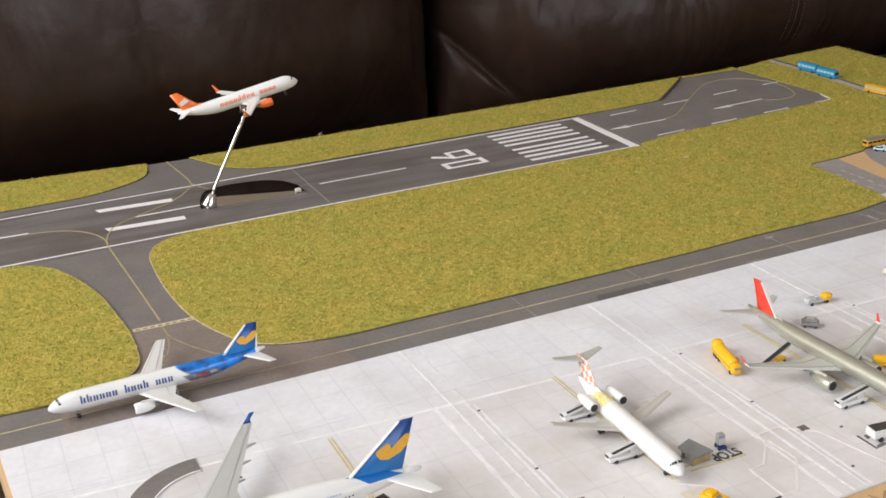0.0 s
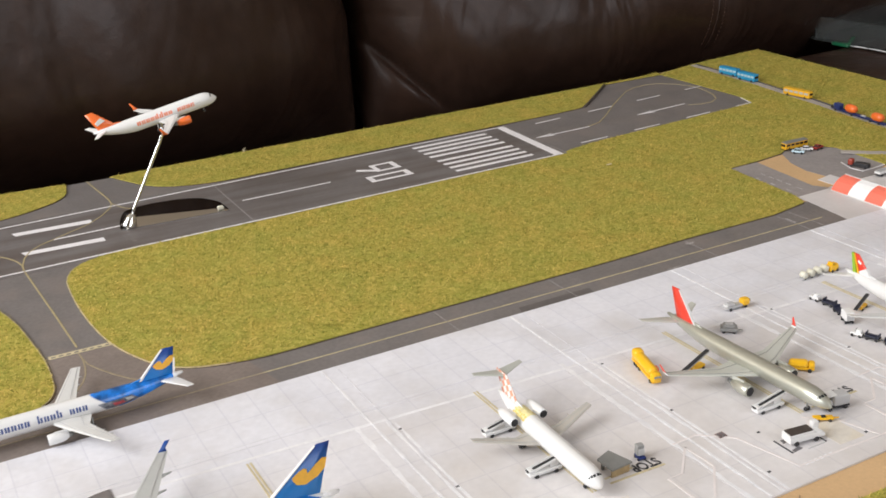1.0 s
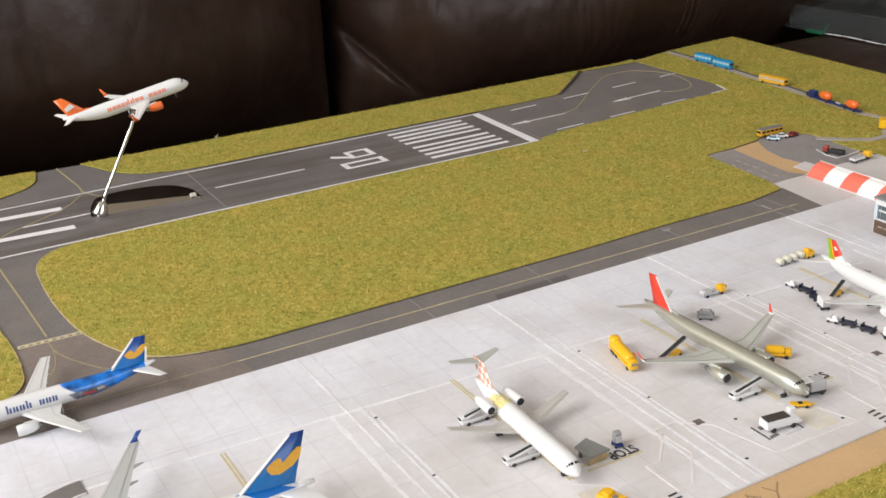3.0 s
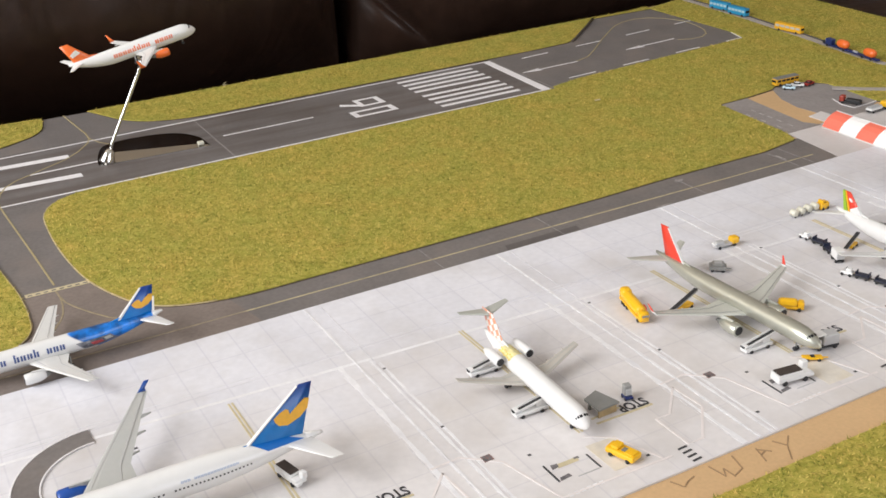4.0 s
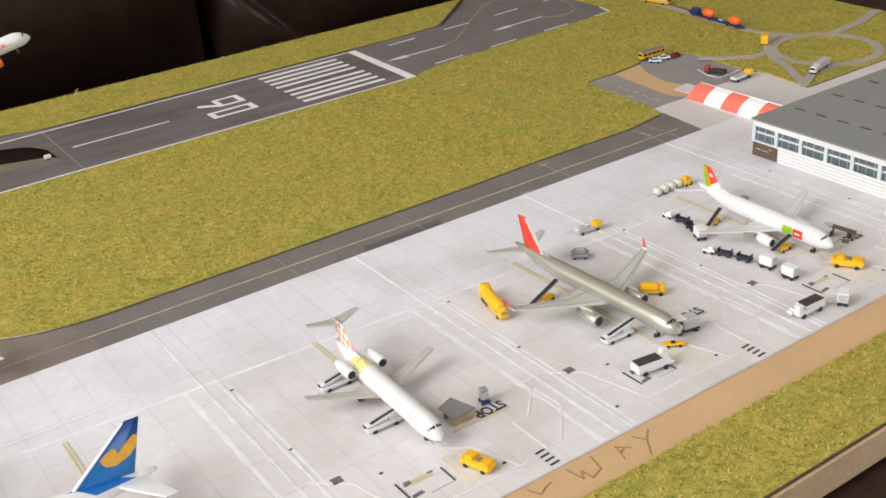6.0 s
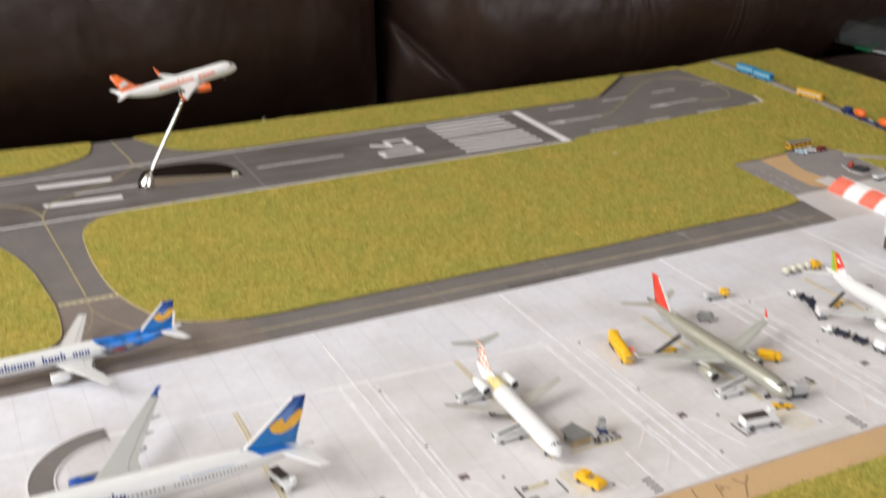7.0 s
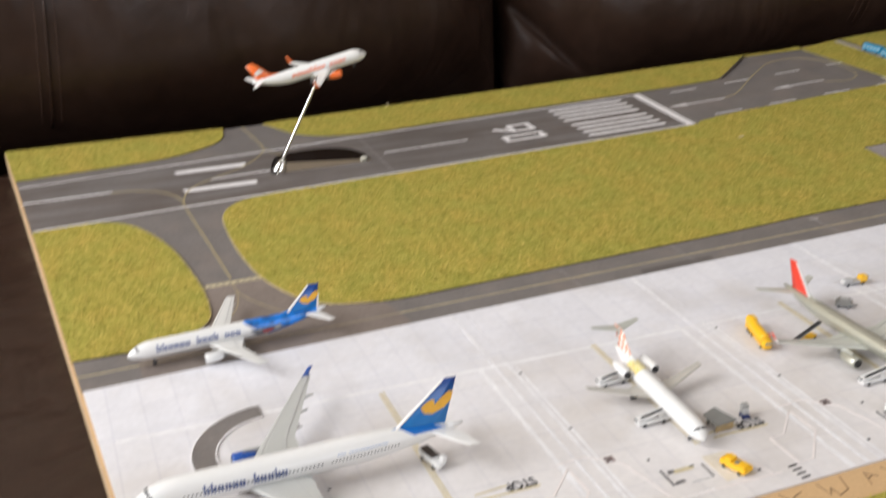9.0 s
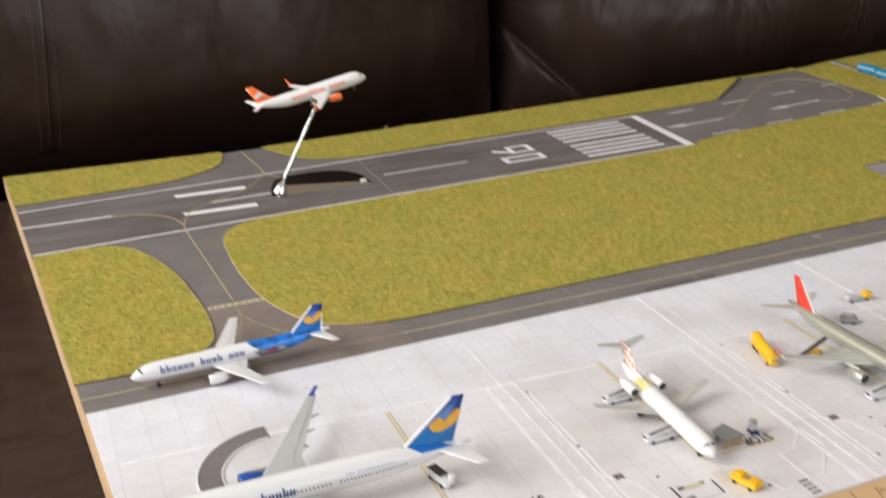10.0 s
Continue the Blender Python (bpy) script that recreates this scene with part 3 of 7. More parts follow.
LEAN_WEST, LEAN_EAST = 0.10, 0.26
part("back_cushion", pillow(-0.73, 0.244, SEAT - 0.075, 0.27, 0.268, 0.47, LEAN_WEST, 0.030, seed=1.3), LEATHER, sofa)
part("back_cushion", pillow(0.250, 1.18, SEAT - 0.075, 0.27, 0.238, 0.45, LEAN_EAST, 0.036, corner=True, seed=7.7), LEATHER, sofa)
part("seat_cushion", box((-0.285, -0.20, SEAT - 0.085), (0.97, 0.88, 0.17), 0.04, segments=5), LEATHER, sofa, smooth=True)
part("seat_cushion", box((0.69, -0.20, SEAT - 0.085), (0.97, 0.88, 0.17), 0.04, segments=5), LEATHER, sofa, smooth=True)
part("base", box((0.2, 0.02, SEAT - 0.275), (2.0, 1.0, 0.21), 0.02), LEATHER, sofa)
part("back_frame", box((0.2, 0.565, -0.04), (2.0, 0.13, 0.54), 0.05, segments=4), LEATHER, sofa, smooth=True)
for x in (-0.885, 1.285):
    part("armrest", box((x, -0.05, -0.08), (0.22, 1.1, 0.5), 0.07, segments=5), LEATHER, sofa, smooth=True)
for x in (-0.7, 1.1):
    for y in (-0.4, 0.45):
        part("foot", box((x, y, FLOOR + 0.015), (0.06, 0.06, 0.07), 0.006), DARK, sofa)


def stitched_seam(x_foot, x0, x1, front, back, lean, bulge, seed, corner):
    """A raised seam down a cushion's face between two rows of stitches."""
    z0, z1 = SEAT - 0.075, 0.27

    def at(x, z, out):
        u, v = (x - (x0 + x1) / 2) / ((x1 - x0) / 2), (z - (z0 + z1) / 2) / ((z1 - z0) / 2)
        return (x, cushion_face(x, z, u, v, front, back, z0, lean, bulge, seed, corner) - out, z)

    part("seam", tube([at(x_foot + 0.10 * z, z, 0.0003) for z in [0.010 * i for i in range(25)]], 0.0014, 6), LEATHER, sofa, "raised leather seam", smooth=True)
    for off in (-0.009, 0.009):
        bm = bmesh.new()
        for i in range(48):
            z = 0.005 + 0.0048 * i
            x = x_foot + 0.10 * z + off
            tube([at(x, z, 0.0005), at(x, z + 0.003, 0.0005)], 0.0005, 5, bm)
        part("stitching", bm, THREAD, sofa, "row of brown thread stitches", kind="stuff")


stitched_seam(-0.262, -0.73, 0.244, 0.268, 0.47, LEAN_WEST, 0.030, 1.3, False)
stitched_seam(0.682, 0.250, 1.18, 0.238, 0.45, LEAN_EAST, 0.036, 7.7, True)

# ================= the model airport board =================
board = thing("airport_board", "home-made model airport board with grass mats, runway and apron", "diorama", pose(0, 0, 0))
OUTLINE = [(-0.2530, -0.559), (0.664, -0.559), (0.718, 0.206), (0.614, 0.1965), (0.52, 0.1855), (0.30, 0.1860), (-0.09, 0.1890), (-0.308, 0.2150)]
part("base_panel", prism(OUTLINE, -0.016, -0.0004), EDGEWOOD, board, "pale wooden panel with a rough sawn edge")
part("card_sheet", prism([(x * 0.998, y * 0.998) for x, y in OUTLINE], -0.0004, 0.0), CARD, board, "bare brown card")


def sheet(name, pts, top, material, label="", parent=None):
    return part(name, prism(pts, 0.0, top), material, parent or board, label)


def mark(name, pts, material, parent, base, label=""):
    """Printed paint on a sheet, a hair proud of it."""
    return part(name, prism(pts, base - 0.0002, base + 0.00018), material, parent, label)


def rect(x0, x1, y0, y1):
    return [(x0, y0), (x1, y0), (x1, y1), (x0, y1)]


TOP = 0.0006
runway = sheet("runway_sheet", [(-0.2908, -0.006), (0.2965, -0.005), (0.2975, 0.1125), (-0.2990, 0.1125)], TOP, RUNWAY, "dark grey printed runway")
pad = sheet("turn_pad_sheet", [(0.2975, 0.004), (0.33, 0.0085), (0.5419, 0.0225), (0.549, 0.05), (0.5475, 0.1800), (0.472, 0.1835), (0.3976, 0.1190), (0.36, 0.1165), (0.2975, 0.1155)], TOP - 0.0001, TARMAC, "grey printed turning pad")
link = sheet("link_taxiway_sheet", rect(-0.245, -0.085, -0.2285, -0.006), TOP - 0.0001, TARMAC, "grey printed taxiway")
exit_way = sheet("exit_taxiway_sheet", [(-0.2990, 0.1125), (0.02, 0.1125), (-0.055, 0.187), (-0.125, 0.191), (-0.3005, 0.150)], TOP - 0.0001, TARMAC, "grey printed taxiway")
taxi = sheet("taxiway_sheet", [(-0.2725, -0.2628), (0.3672, -0.2621), (0.3746, -0.2172), (0.33, -0.214), (0.1, -0.214), (-0.2758, -0.214)], TOP, TARMAC, "grey printed taxiway")

# runway paint
mark("edge_line", rect(-0.2900, 0.2935, -0.0012, 0.0007), WHITEPRINT, runway, TOP)
mark("edge_line", [(-0.2975, 0.1055), (0.2895, 0.1080), (0.2895, 0.1097), (-0.2975, 0.1072)], WHITEPRINT, runway, TOP)
mark("threshold_bar", [(0.2848, 0.001), (0.2932, 0.001), (0.2962, 0.1098), (0.2885, 0.1098)], WHITEPRINT, runway, TOP)
for i, y in enumerate((0.0955, 0.0842, 0.0728, 0.0612, 0.0460, 0.0345, 0.0230, 0.0118)):
    mark("threshold_stripe", rect(0.1905, 0.2695, y, y + 0.0046), WHITEPRINT, runway, TOP)
mark("centre_dash", rect(0.008, 0.0875, 0.0524, 0.0541), WHITEPRINT, runway, TOP)
mark("centre_dash", rect(-0.1452, -0.012, 0.0535, 0.0555), WHITEPRINT, runway, TOP)
mark("centre_dash", [(-0.296, 0.0645), (-0.2258, 0.0600), (-0.2258, 0.0622), (-0.296, 0.0668)], WHITEPRINT, runway, TOP)
for y in (0.0315, 0.0795):
    mark("aiming_mark", [(-0.1695, y + 0.0010), (-0.1108, y - 0.0035), (-0.1108, y + 0.0045), (-0.1715, y + 0.0085)], WHITEPRINT, runway, TOP)
# runway number 06, read by an approaching pilot
for pts in (rect(0.1172, 0.1572, 0.0300, 0.0334), rect(0.1172, 0.1572, 0.0424, 0.0458), rect(0.1172, 0.1222, 0.0334, 0.0424), rect(0.1522, 0.1572, 0.0334, 0.0424)):
    mark("numeral_zero", pts, WHITEPRINT, runway, TOP)
for pts in (rect(0.1335, 0.1570, 0.0545, 0.0577), rect(0.1335, 0.1570, 0.0715, 0.0747), rect(0.1522, 0.1570, 0.0577, 0.0715), rect(0.1335, 0.1378, 0.0577, 0.0715), [(0.1178, 0.0668), (0.1212, 0.0640), (0.1335, 0.0560), (0.1335, 0.0612), (0.1200, 0.0705)]):
    mark("numeral_six", pts, WHITEPRINT, runway, TOP)
mark("paper_joint", rect(-0.0005, 0.0005, -0.005, 0.112), JOINT, runway, TOP - 0.0001)
mark("paper_joint", rect(0.2972, 0.2980, 0.0, 0.1115), JOINT, runway, TOP - 0.0001)
# curving yellow lines
WORNLINE = mat("worn_guide_line_print", (0.33, 0.275, 0.175), 0.5, vary=0.3, scale=150)
mark("guide_line", band([(-0.2258, 0.0605)] + arc(-0.2258, 0.0080, 0.0510, 88, 4) + [(-0.1752, 0.0), (-0.1732, -0.037), (-0.1702, -0.09), (-0.1672, -0.1490)], 0.0011), YELLOWPRINT, link, TOP)
mark("guide_line", band([(-0.168, -0.158), (-0.1674, -0.168), (-0.1682, -0.1790), (-0.1700, -0.1890), (-0.1730, -0.1975), (-0.1785, -0.2070), (-0.190, -0.2190), (-0.206, -0.2300)], 0.0010), WORNLINE, link, TOP)
mark("guide_line", band([(-0.1672, -0.168), (-0.1660, -0.1765), (-0.1620, -0.1860), (-0.1560, -0.1975), (-0.1490, -0.2085), (-0.139, -0.2200), (-0.124, -0.2310)], 0.0010), WORNLINE, link, TOP + 0.00006)
mark("guide_line", band([(-0.0925, 0.190), (-0.0868, 0.128), (-0.0872, 0.114), (-0.0905, 0.1035), (-0.1020, 0.0864), (-0.1148, 0.0735), (-0.1399, 0.0582), (-0.1565, 0.0482), (-0.1655, 0.0385), (-0.1712, 0.0264), (-0.1745, 0.0127), (-0.1755, 0.0005)], 0.0011), YELLOWPRINT, exit_way, TOP + 0.00006)
mark("guide_line", band([(-0.0868, 0.113), (-0.082, 0.099), (-0.075, 0.088), (-0.066, 0.080)], 0.0010), YELLOWPRINT, exit_way, TOP)
hold = mark("holding_line", [(-0.1852, -0.1572), (-0.1440, -0.1582), (-0.1440, -0.1540), (-0.1852, -0.1530)], PALEYELLOW, link, TOP, "pale yellow holding line")
for i in range(9):
    x = -0.1838 + 0.0046 * i
    part("dash", prism(rect(x, x + 0.0026, -0.1563 - 0.0001 * i, -0.1552 - 0.0001 * i), TOP, TOP + 0.0004), TARMAC, hold)
FAINTYELLOW = mat("worn_taxi_line_print", (0.33, 0.28, 0.19), 0.5, vary=0.35, scale=160)
for xa, xb, ink in ((-0.274, -0.2390, TAXIYELLOW), (-0.2390, -0.0800, FAINTYELLOW), (-0.0800, 0.3560, TAXIYELLOW)):
    ya, yb = -0.2446 - 0.0059 * (xa + 0.274), -0.2446 - 0.0059 * (xb + 0.274)
    mark("guide_line", [(xa, ya - 0.0005), (xb, yb - 0.0005), (xb, yb + 0.0005), (xa, ya + 0.0005)], ink, taxi, TOP)
for x in (0.0390, 0.1262, 0.2435, 0.3305, 0.3440):
    mark("paper_joint", [(x, -0.2262), (x + 0.0006, -0.2262), (x + 0.0014, -0.2610), (x + 0.0008, -0.2610)], JOINT, taxi, TOP)
mark("tyre_patch", [(-0.2390, -0.2624), (-0.0760, -0.2624), (-0.0830, -0.2280), (-0.0830, -0.1590), (-0.2390, -0.1590)], mat("worn_tarmac_print", (0.222, 0.184, 0.164), 0.5, vary=0.22, scale=40, fine=420, dirt=(0.15, 0.125, 0.112), dirt_amount=0.6, dirt_scale=26), taxi, TOP - 0.00012)
mark("repair_patch", [(0.085, -0.2618), (0.140, -0.2618), (0.141, -0.2545), (0.087, -0.2545)], mat("dull_tarmac_print", (0.118, 0.106, 0.102), 0.5, vary=0.15, scale=60), taxi, TOP - 0.0001)
# turning pad paint
mark("direction_line", [(0.312, 0.0558), (0.3628, 0.0566), (0.3628, 0.0577), (0.312, 0.0570)], WHITEPRINT, pad, TOP)
mark("direction_line", [(0.436, 0.0622), (0.4880, 0.0652), (0.4880, 0.0664), (0.436, 0.0636)], WHITEPRINT, pad, TOP)
mark("arrowhead", [(0.3005, 0.0565), (0.3205, 0.0530), (0.3170, 0.0565), (0.3205, 0.0600)], WHITEPRINT, pad, TOP)
mark("arrowhead", [(0.4245, 0.0620), (0.4455, 0.0592), (0.4415, 0.0628), (0.4450, 0.0662)], WHITEPRINT, pad, TOP)
for x in (0.3255, 0.3895, 0.4555):
    mark("edge_dash", [(x, 0.0165 + 0.052 * (x - 0.3255)), (x + 0.031, 0.0180 + 0.052 * (x - 0.3255)), (x + 0.031, 0.0192 + 0.052 * (x - 0.3255)), (x, 0.0177 + 0.052 * (x - 0.3255))], WHITEPRINT, pad, TOP)
for x in (0.327, 0.3936, 0.4590, 0.5260):
    mark("edge_dash", [(x, 0.0978 + 0.062 * (x - 0.327)), (x + 0.031, 0.0998 + 0.062 * (x - 0.327)), (x + 0.031, 0.1010 + 0.062 * (x - 0.327)), (x, 0.0990 + 0.062 * (x - 0.327))], WHITEPRINT, pad, TOP)
mark("edge_dash", [(0.5215, 0.0255), (0.5425, 0.0268), (0.5485, 0.048), (0.5475, 0.0485), (0.5415, 0.0280), (0.5215, 0.0266)], WHITEPRINT, pad, TOP)
mark("guide_line", band([(0.3628, 0.0580), (0.380, 0.0640), (0.398, 0.0790), (0.4307, 0.1094), (0.4600, 0.1340)] + [(0.474, 0.1450), (0.489, 0.1520), (0.507, 0.1545), (0.522, 0.1500), (0.5345, 0.1350), (0.5425, 0.1150), (0.5400, 0.0930), (0.5350, 0.0750), (0.5260, 0.0610), (0.5140, 0.0540), (0.5000, 0.0545), (0.4880, 0.0600)], 0.0010), YELLOWPRINT, pad, TOP)

# apron: printed sheets laid side by side
strip_rng = random.Random(31)


def torn_strip(x_near, x_far, wide, y_far=-0.2635, y_near=-0.4895):
    """The pale edge of an overlapping sheet: not quite straight, of uneven width."""
    near, far = [], []
    for k in range(31):
        u = k / 30
        x, y = x_near + (x_far - x_near) * u + strip_rng.uniform(-0.00012, 0.00012), y_near + (y_far - y_near) * u
        w = wide * strip_rng.uniform(0.35, 1.15)
        near.append((x + w / 2, y))
        far.append((x - w / 2, y))
    return near + far[::-1]


XS = (-0.2700, -0.0515, 0.0755, 0.2025, 0.3295, 0.420)
# grey for slab joints, and for painting the shade beside sheet and strip edges
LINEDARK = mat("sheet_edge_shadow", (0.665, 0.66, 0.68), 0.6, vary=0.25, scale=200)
for i, (xa, xb) in enumerate(zip(XS, XS[1:])):
    top = 0.0010
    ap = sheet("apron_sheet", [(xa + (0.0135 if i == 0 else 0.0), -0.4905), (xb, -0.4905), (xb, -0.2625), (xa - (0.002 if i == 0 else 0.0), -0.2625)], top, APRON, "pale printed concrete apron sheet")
    if i:
        # the cut edge of the upper sheet, and the pale tyre-worn strips printed on either side of it
        mark("sheet_edge", torn_strip(xa, xa, 0.0013), STRIP, ap, top + 0.00008)
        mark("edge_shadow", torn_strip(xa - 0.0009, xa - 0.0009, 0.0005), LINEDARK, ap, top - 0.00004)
        for off, wide, far in ((-0.0090, 0.0030, -0.332), (0.0075, 0.0017, -0.334), (0.0106, 0.0015, -0.338)):
            mark("worn_strip", torn_strip(xa + off, xa + off, wide, far), STRIP, ap, top - 0.00008)
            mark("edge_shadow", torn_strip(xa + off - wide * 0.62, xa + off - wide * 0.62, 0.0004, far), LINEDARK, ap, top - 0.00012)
        mark("slab_joint", torn_strip(xa + 0.0087, xa + 0.0090, 0.0006, -0.2635, -0.338), LINEDARK, ap, top - 0.00003)
ATOP = 0.00104
apron_marks = sheet("stand_print", rect(-0.2, 0.30, -0.4903, -0.4900), 0.0009, WHITEPRINT, "white printed apron edge")
TAN = mat("tan_print", (0.71, 0.665, 0.59), 0.6, vary=0.10, scale=120, dirt=(0.70, 0.60, 0.42), dirt_amount=0.6, dirt_scale=70)


def painted_word(word, x0, x1, y0, y1, parent):
    """A word painted on the ground for a pilot facing the viewer: upside down from the near side."""
    curve = bpy.data.curves.new("painted_word", "FONT")
    curve.body = word
    curve.offset = 0.022
    ob = bpy.data.objects.new("painted_word", curve)
    scene.collection.objects.link(ob)
    bpy.context.view_layer.update()
    me = bpy.data.meshes.new_from_object(ob.evaluated_get(bpy.context.evaluated_depsgraph_get()))
    bpy.data.objects.remove(ob)
    bm = bmesh.new()
    bm.from_mesh(me)
    xs, ys = [v.co.x for v in bm.verts], [v.co.y for v in bm.verts]
    for v in bm.verts:
        u, w = (v.co.x - min(xs)) / (max(xs) - min(xs)), (v.co.y - min(ys)) / (max(ys) - min(ys))
        v.co = (x1 - (x1 - x0) * u + 0.10 * (y1 - y0) * w, y1 - (y1 - y0) * w, ATOP + 0.0001)
    up = bmesh.ops.extrude_face_region(bm, geom=bm.faces[:])
    for v in up["geom"]:
        if isinstance(v, bmesh.types.BMVert):
            v.co.z += 0.00012
    part("painted_word", bm, BLACKPRINT, parent, "black painted word")


for k in range(-1, 4):
    x = -0.1195 + 0.1295 * k
    for o in (-0.0009, 0.0009) if k >= 0 else ():
        mark("stand_line", rect(x + o - 0.0005, x + o + 0.0005, -0.444, -0.333), PALEYELLOW, apron_marks, ATOP)
    # catch pits, tile marks and lettering, repeated at every stand
    x = -0.1195 + 0.1275 * k
    for px, py in ((0.0780, -0.3450), (0.0780, -0.4060), (0.1000, -0.4460), (0.0800, -0.4745), (0.1440, -0.4740)):
        mark("catch_pit", rect(x + px - 0.0008, x + px + 0.0008, py - 0.0006, py + 0.0006), BLACKPRINT, apron_marks, ATOP)
    tile = mark("tile_mark", rect(x + 0.0806, x + 0.0854, -0.4402, -0.4358), REDTILE, apron_marks, ATOP)
    for a in (0, 1):
        for b in (0, 1):
            part("tile_inset", prism(rect(x + 0.0812 + 0.0020 * a, x + 0.0826 + 0.0020 * a, -0.4396 + 0.0020 * b, -0.4382 + 0.0020 * b), ATOP, ATOP + 0.0003), GREYPRINT, tile)
    for y in (-0.4778, -0.4811, -0.4844, -0.4877):
        mark("zebra_bar", [(x + 0.1577, y - 0.0006), (x + 0.1627, y - 0.0003), (x + 0.1627, y + 0.0008), (x + 0.1577, y + 0.0005)], BLACKPRINT, apron_marks, ATOP)
    box_pts = [(0.1885, -0.4370), (0.1725, -0.4540), (0.1645, -0.4540), (0.1645, -0.4770), (0.1725, -0.4770), (0.1895, -0.4570), (0.1885, -0.4370)]
    mark("stand_outline", band([(x + px, py) for px, py in box_pts], 0.0012), PINKPRINT, apron_marks, ATOP)
    mark("stand_outline", band([(x + px, py) for px, py in ((0.0575, -0.4320), (0.0725, -0.4310), (0.0875, -0.4440), (0.0955, -0.4785), (0.1525, -0.4800))], 0.0011), PINKPRINT, apron_marks, ATOP)
    mark("stand_outline", band([(x + px, py) for px, py in ((0.1480, -0.4790), (0.1400, -0.4560), (0.1280, -0.4470))], 0.0009), PINKPRINT, apron_marks, ATOP)
    mark("stand_box", [(x + 0.1245, -0.4540), (x + 0.1405, -0.4545), (x + 0.1410, -0.4760), (x + 0.1250, -0.4755)], TAN, apron_marks, ATOP - 0.0001)
    mark("kerb_bar", rect(x + 0.1001, x + 0.1010, -0.4690, -0.4560), BLACKPRINT, apron_marks, ATOP)
    mark("kerb_bar", rect(x + 0.1211, x + 0.1219, -0.4700, -0.4590), BLACKPRINT, apron_marks, ATOP)
    mark("dark_smear", [(x + 0.1015, -0.4688), (x + 0.1075, -0.4682), (x + 0.1070, -0.4662), (x + 0.1022, -0.4668)], GREYPRINT, apron_marks, ATOP)
    mark("stand_frame", rect(x + 0.1055, x + 0.1165, -0.4608, -0.4582), PALEYELLOW, apron_marks, ATOP - 0.00005)
    mark("stand_block", [(x + 0.1026, -0.4605), (x + 0.1062, -0.4600), (x + 0.1066, -0.4578), (x + 0.1034, -0.4574)], GREYPRINT, apron_marks, ATOP)
    mark("stand_block", rect(x + 0.1150, x + 0.1175, -0.4592, -0.4580), GREYPRINT, apron_marks, ATOP)
    mark("faint_line", rect(x + 0.1095, x + 0.1205, -0.4703, -0.4698), GREYLIGHT, apron_marks, ATOP)
    painted_word("STOP", x + 0.1545, x + 0.1700, -0.4422, -0.4358, apron_marks)
    mark("hatch_line", band([(x + 0.1395, -0.4425), (x + 0.1710, -0.4432)], 0.0012), PALEYELLOW, apron_marks, ATOP)
    mark("hatch_line", band([(x + 0.1395, -0.4382), (x + 0.1560, -0.4372)], 0.0010), PALEYELLOW, apron_marks, ATOP)
    # a row of small pale squares near the apron's edge
    for j in range(6):
        mark("pale_square", rect(x + 0.0985 + 0.0032 * j, x + 0.1005 + 0.0032 * j, -0.4796, -0.4778), STRIP, apron_marks, ATOP - 0.00005)
FAINTGREY = mat("faint_grey_print", (0.715, 0.715, 0.74), 0.55, vary=0.12, scale=60)
mark("cross_line", [(-0.26, -0.3130), (0.31, -0.3230), (0.31, -0.3224), (-0.26, -0.3124)], FAINTGREY, apron_marks, ATOP - 0.0001)
mark("cross_line", [(-0.26, -0.3165), (0.31, -0.3265), (0.31, -0.3261), (-0.26, -0.3161)], FAINTGREY, apron_marks, ATOP - 0.0001)
mark("cross_line", [(-0.26, -0.3235), (0.31, -0.3500), (0.31, -0.3478), (-0.26, -0.3215)], STRIP, apron_marks, ATOP - 0.00015)

# service road loop printed on the apron
LOOP_X, LOOP_Y, LOOP_R = -0.1845, -0.3600, 0.0358
bend = arc(LOOP_X, LOOP_Y, LOOP_R, 90, 262, 30)
part("loop_road", prism(band(bend, 0.0114), 0.0, 0.0016), TARMAC, board, "dark grey printed loop of service road")
for r in (LOOP_R - 0.0062, LOOP_R + 0.0062):
    part("loop_line", prism(band(arc(LOOP_X, LOOP_Y, r, 90, 262, 30), 0.0007), 0.0010, 0.0018), WHITEPRINT, board)

# ground beyond the apron
sheet("concrete_sheet", [(0.3675, -0.2625), (0.3740, -0.2059), (0.4139, -0.2032), (0.4600, -0.2034), (0.4949, -0.2035), (0.4870, -0.2571), (0.60, -0.2571), (0.655, -0.49), (0.409, -0.49), (0.418, -0.2625)], 0.0007, CONCRETE, "pale grey printed concrete")
sheet("access_road_sheet", [(0.3735, -0.2059), (0.3792, -0.1232), (0.4100, -0.1225), (0.4025, -0.1930), (0.4100, -0.2055)], 0.0008, mat("access_road_print", (0.300, 0.272, 0.262), 0.6, vary=0.16, scale=40, fine=320), "grey printed access road")
sheet("bare_card_patch", [(0.4025, -0.1930), (0.4100, -0.1225), (0.4430, -0.1185), (0.4310, -0.1410), (0.4260, -0.1640), (0.4290, -0.1900), (0.4120, -0.2058)], 0.0005, CARD, "bare brown card")
sheet("car_park_sheet", [(0.4260, -0.1640), (0.4310, -0.1410), (0.4430, -0.1185), (0.4497, -0.1130), (0.4800, -0.1160), (0.4924, -0.1345), (0.4900, -0.1891), (0.4604, -0.2034), (0.4330, -0.2000), (0.4290, -0.1900)], 0.0007, mat("car_park_print", (0.285, 0.262, 0.256), 0.6, vary=0.16, scale=40, fine=320), "grey printed car park")
sheet("pale_card_patch", [(0.4160, -0.1860), (0.4330, -0.1825), (0.4335, -0.2000), (0.4170, -0.2045)], 0.0010, CONCRETE, "pale grey paper patch")
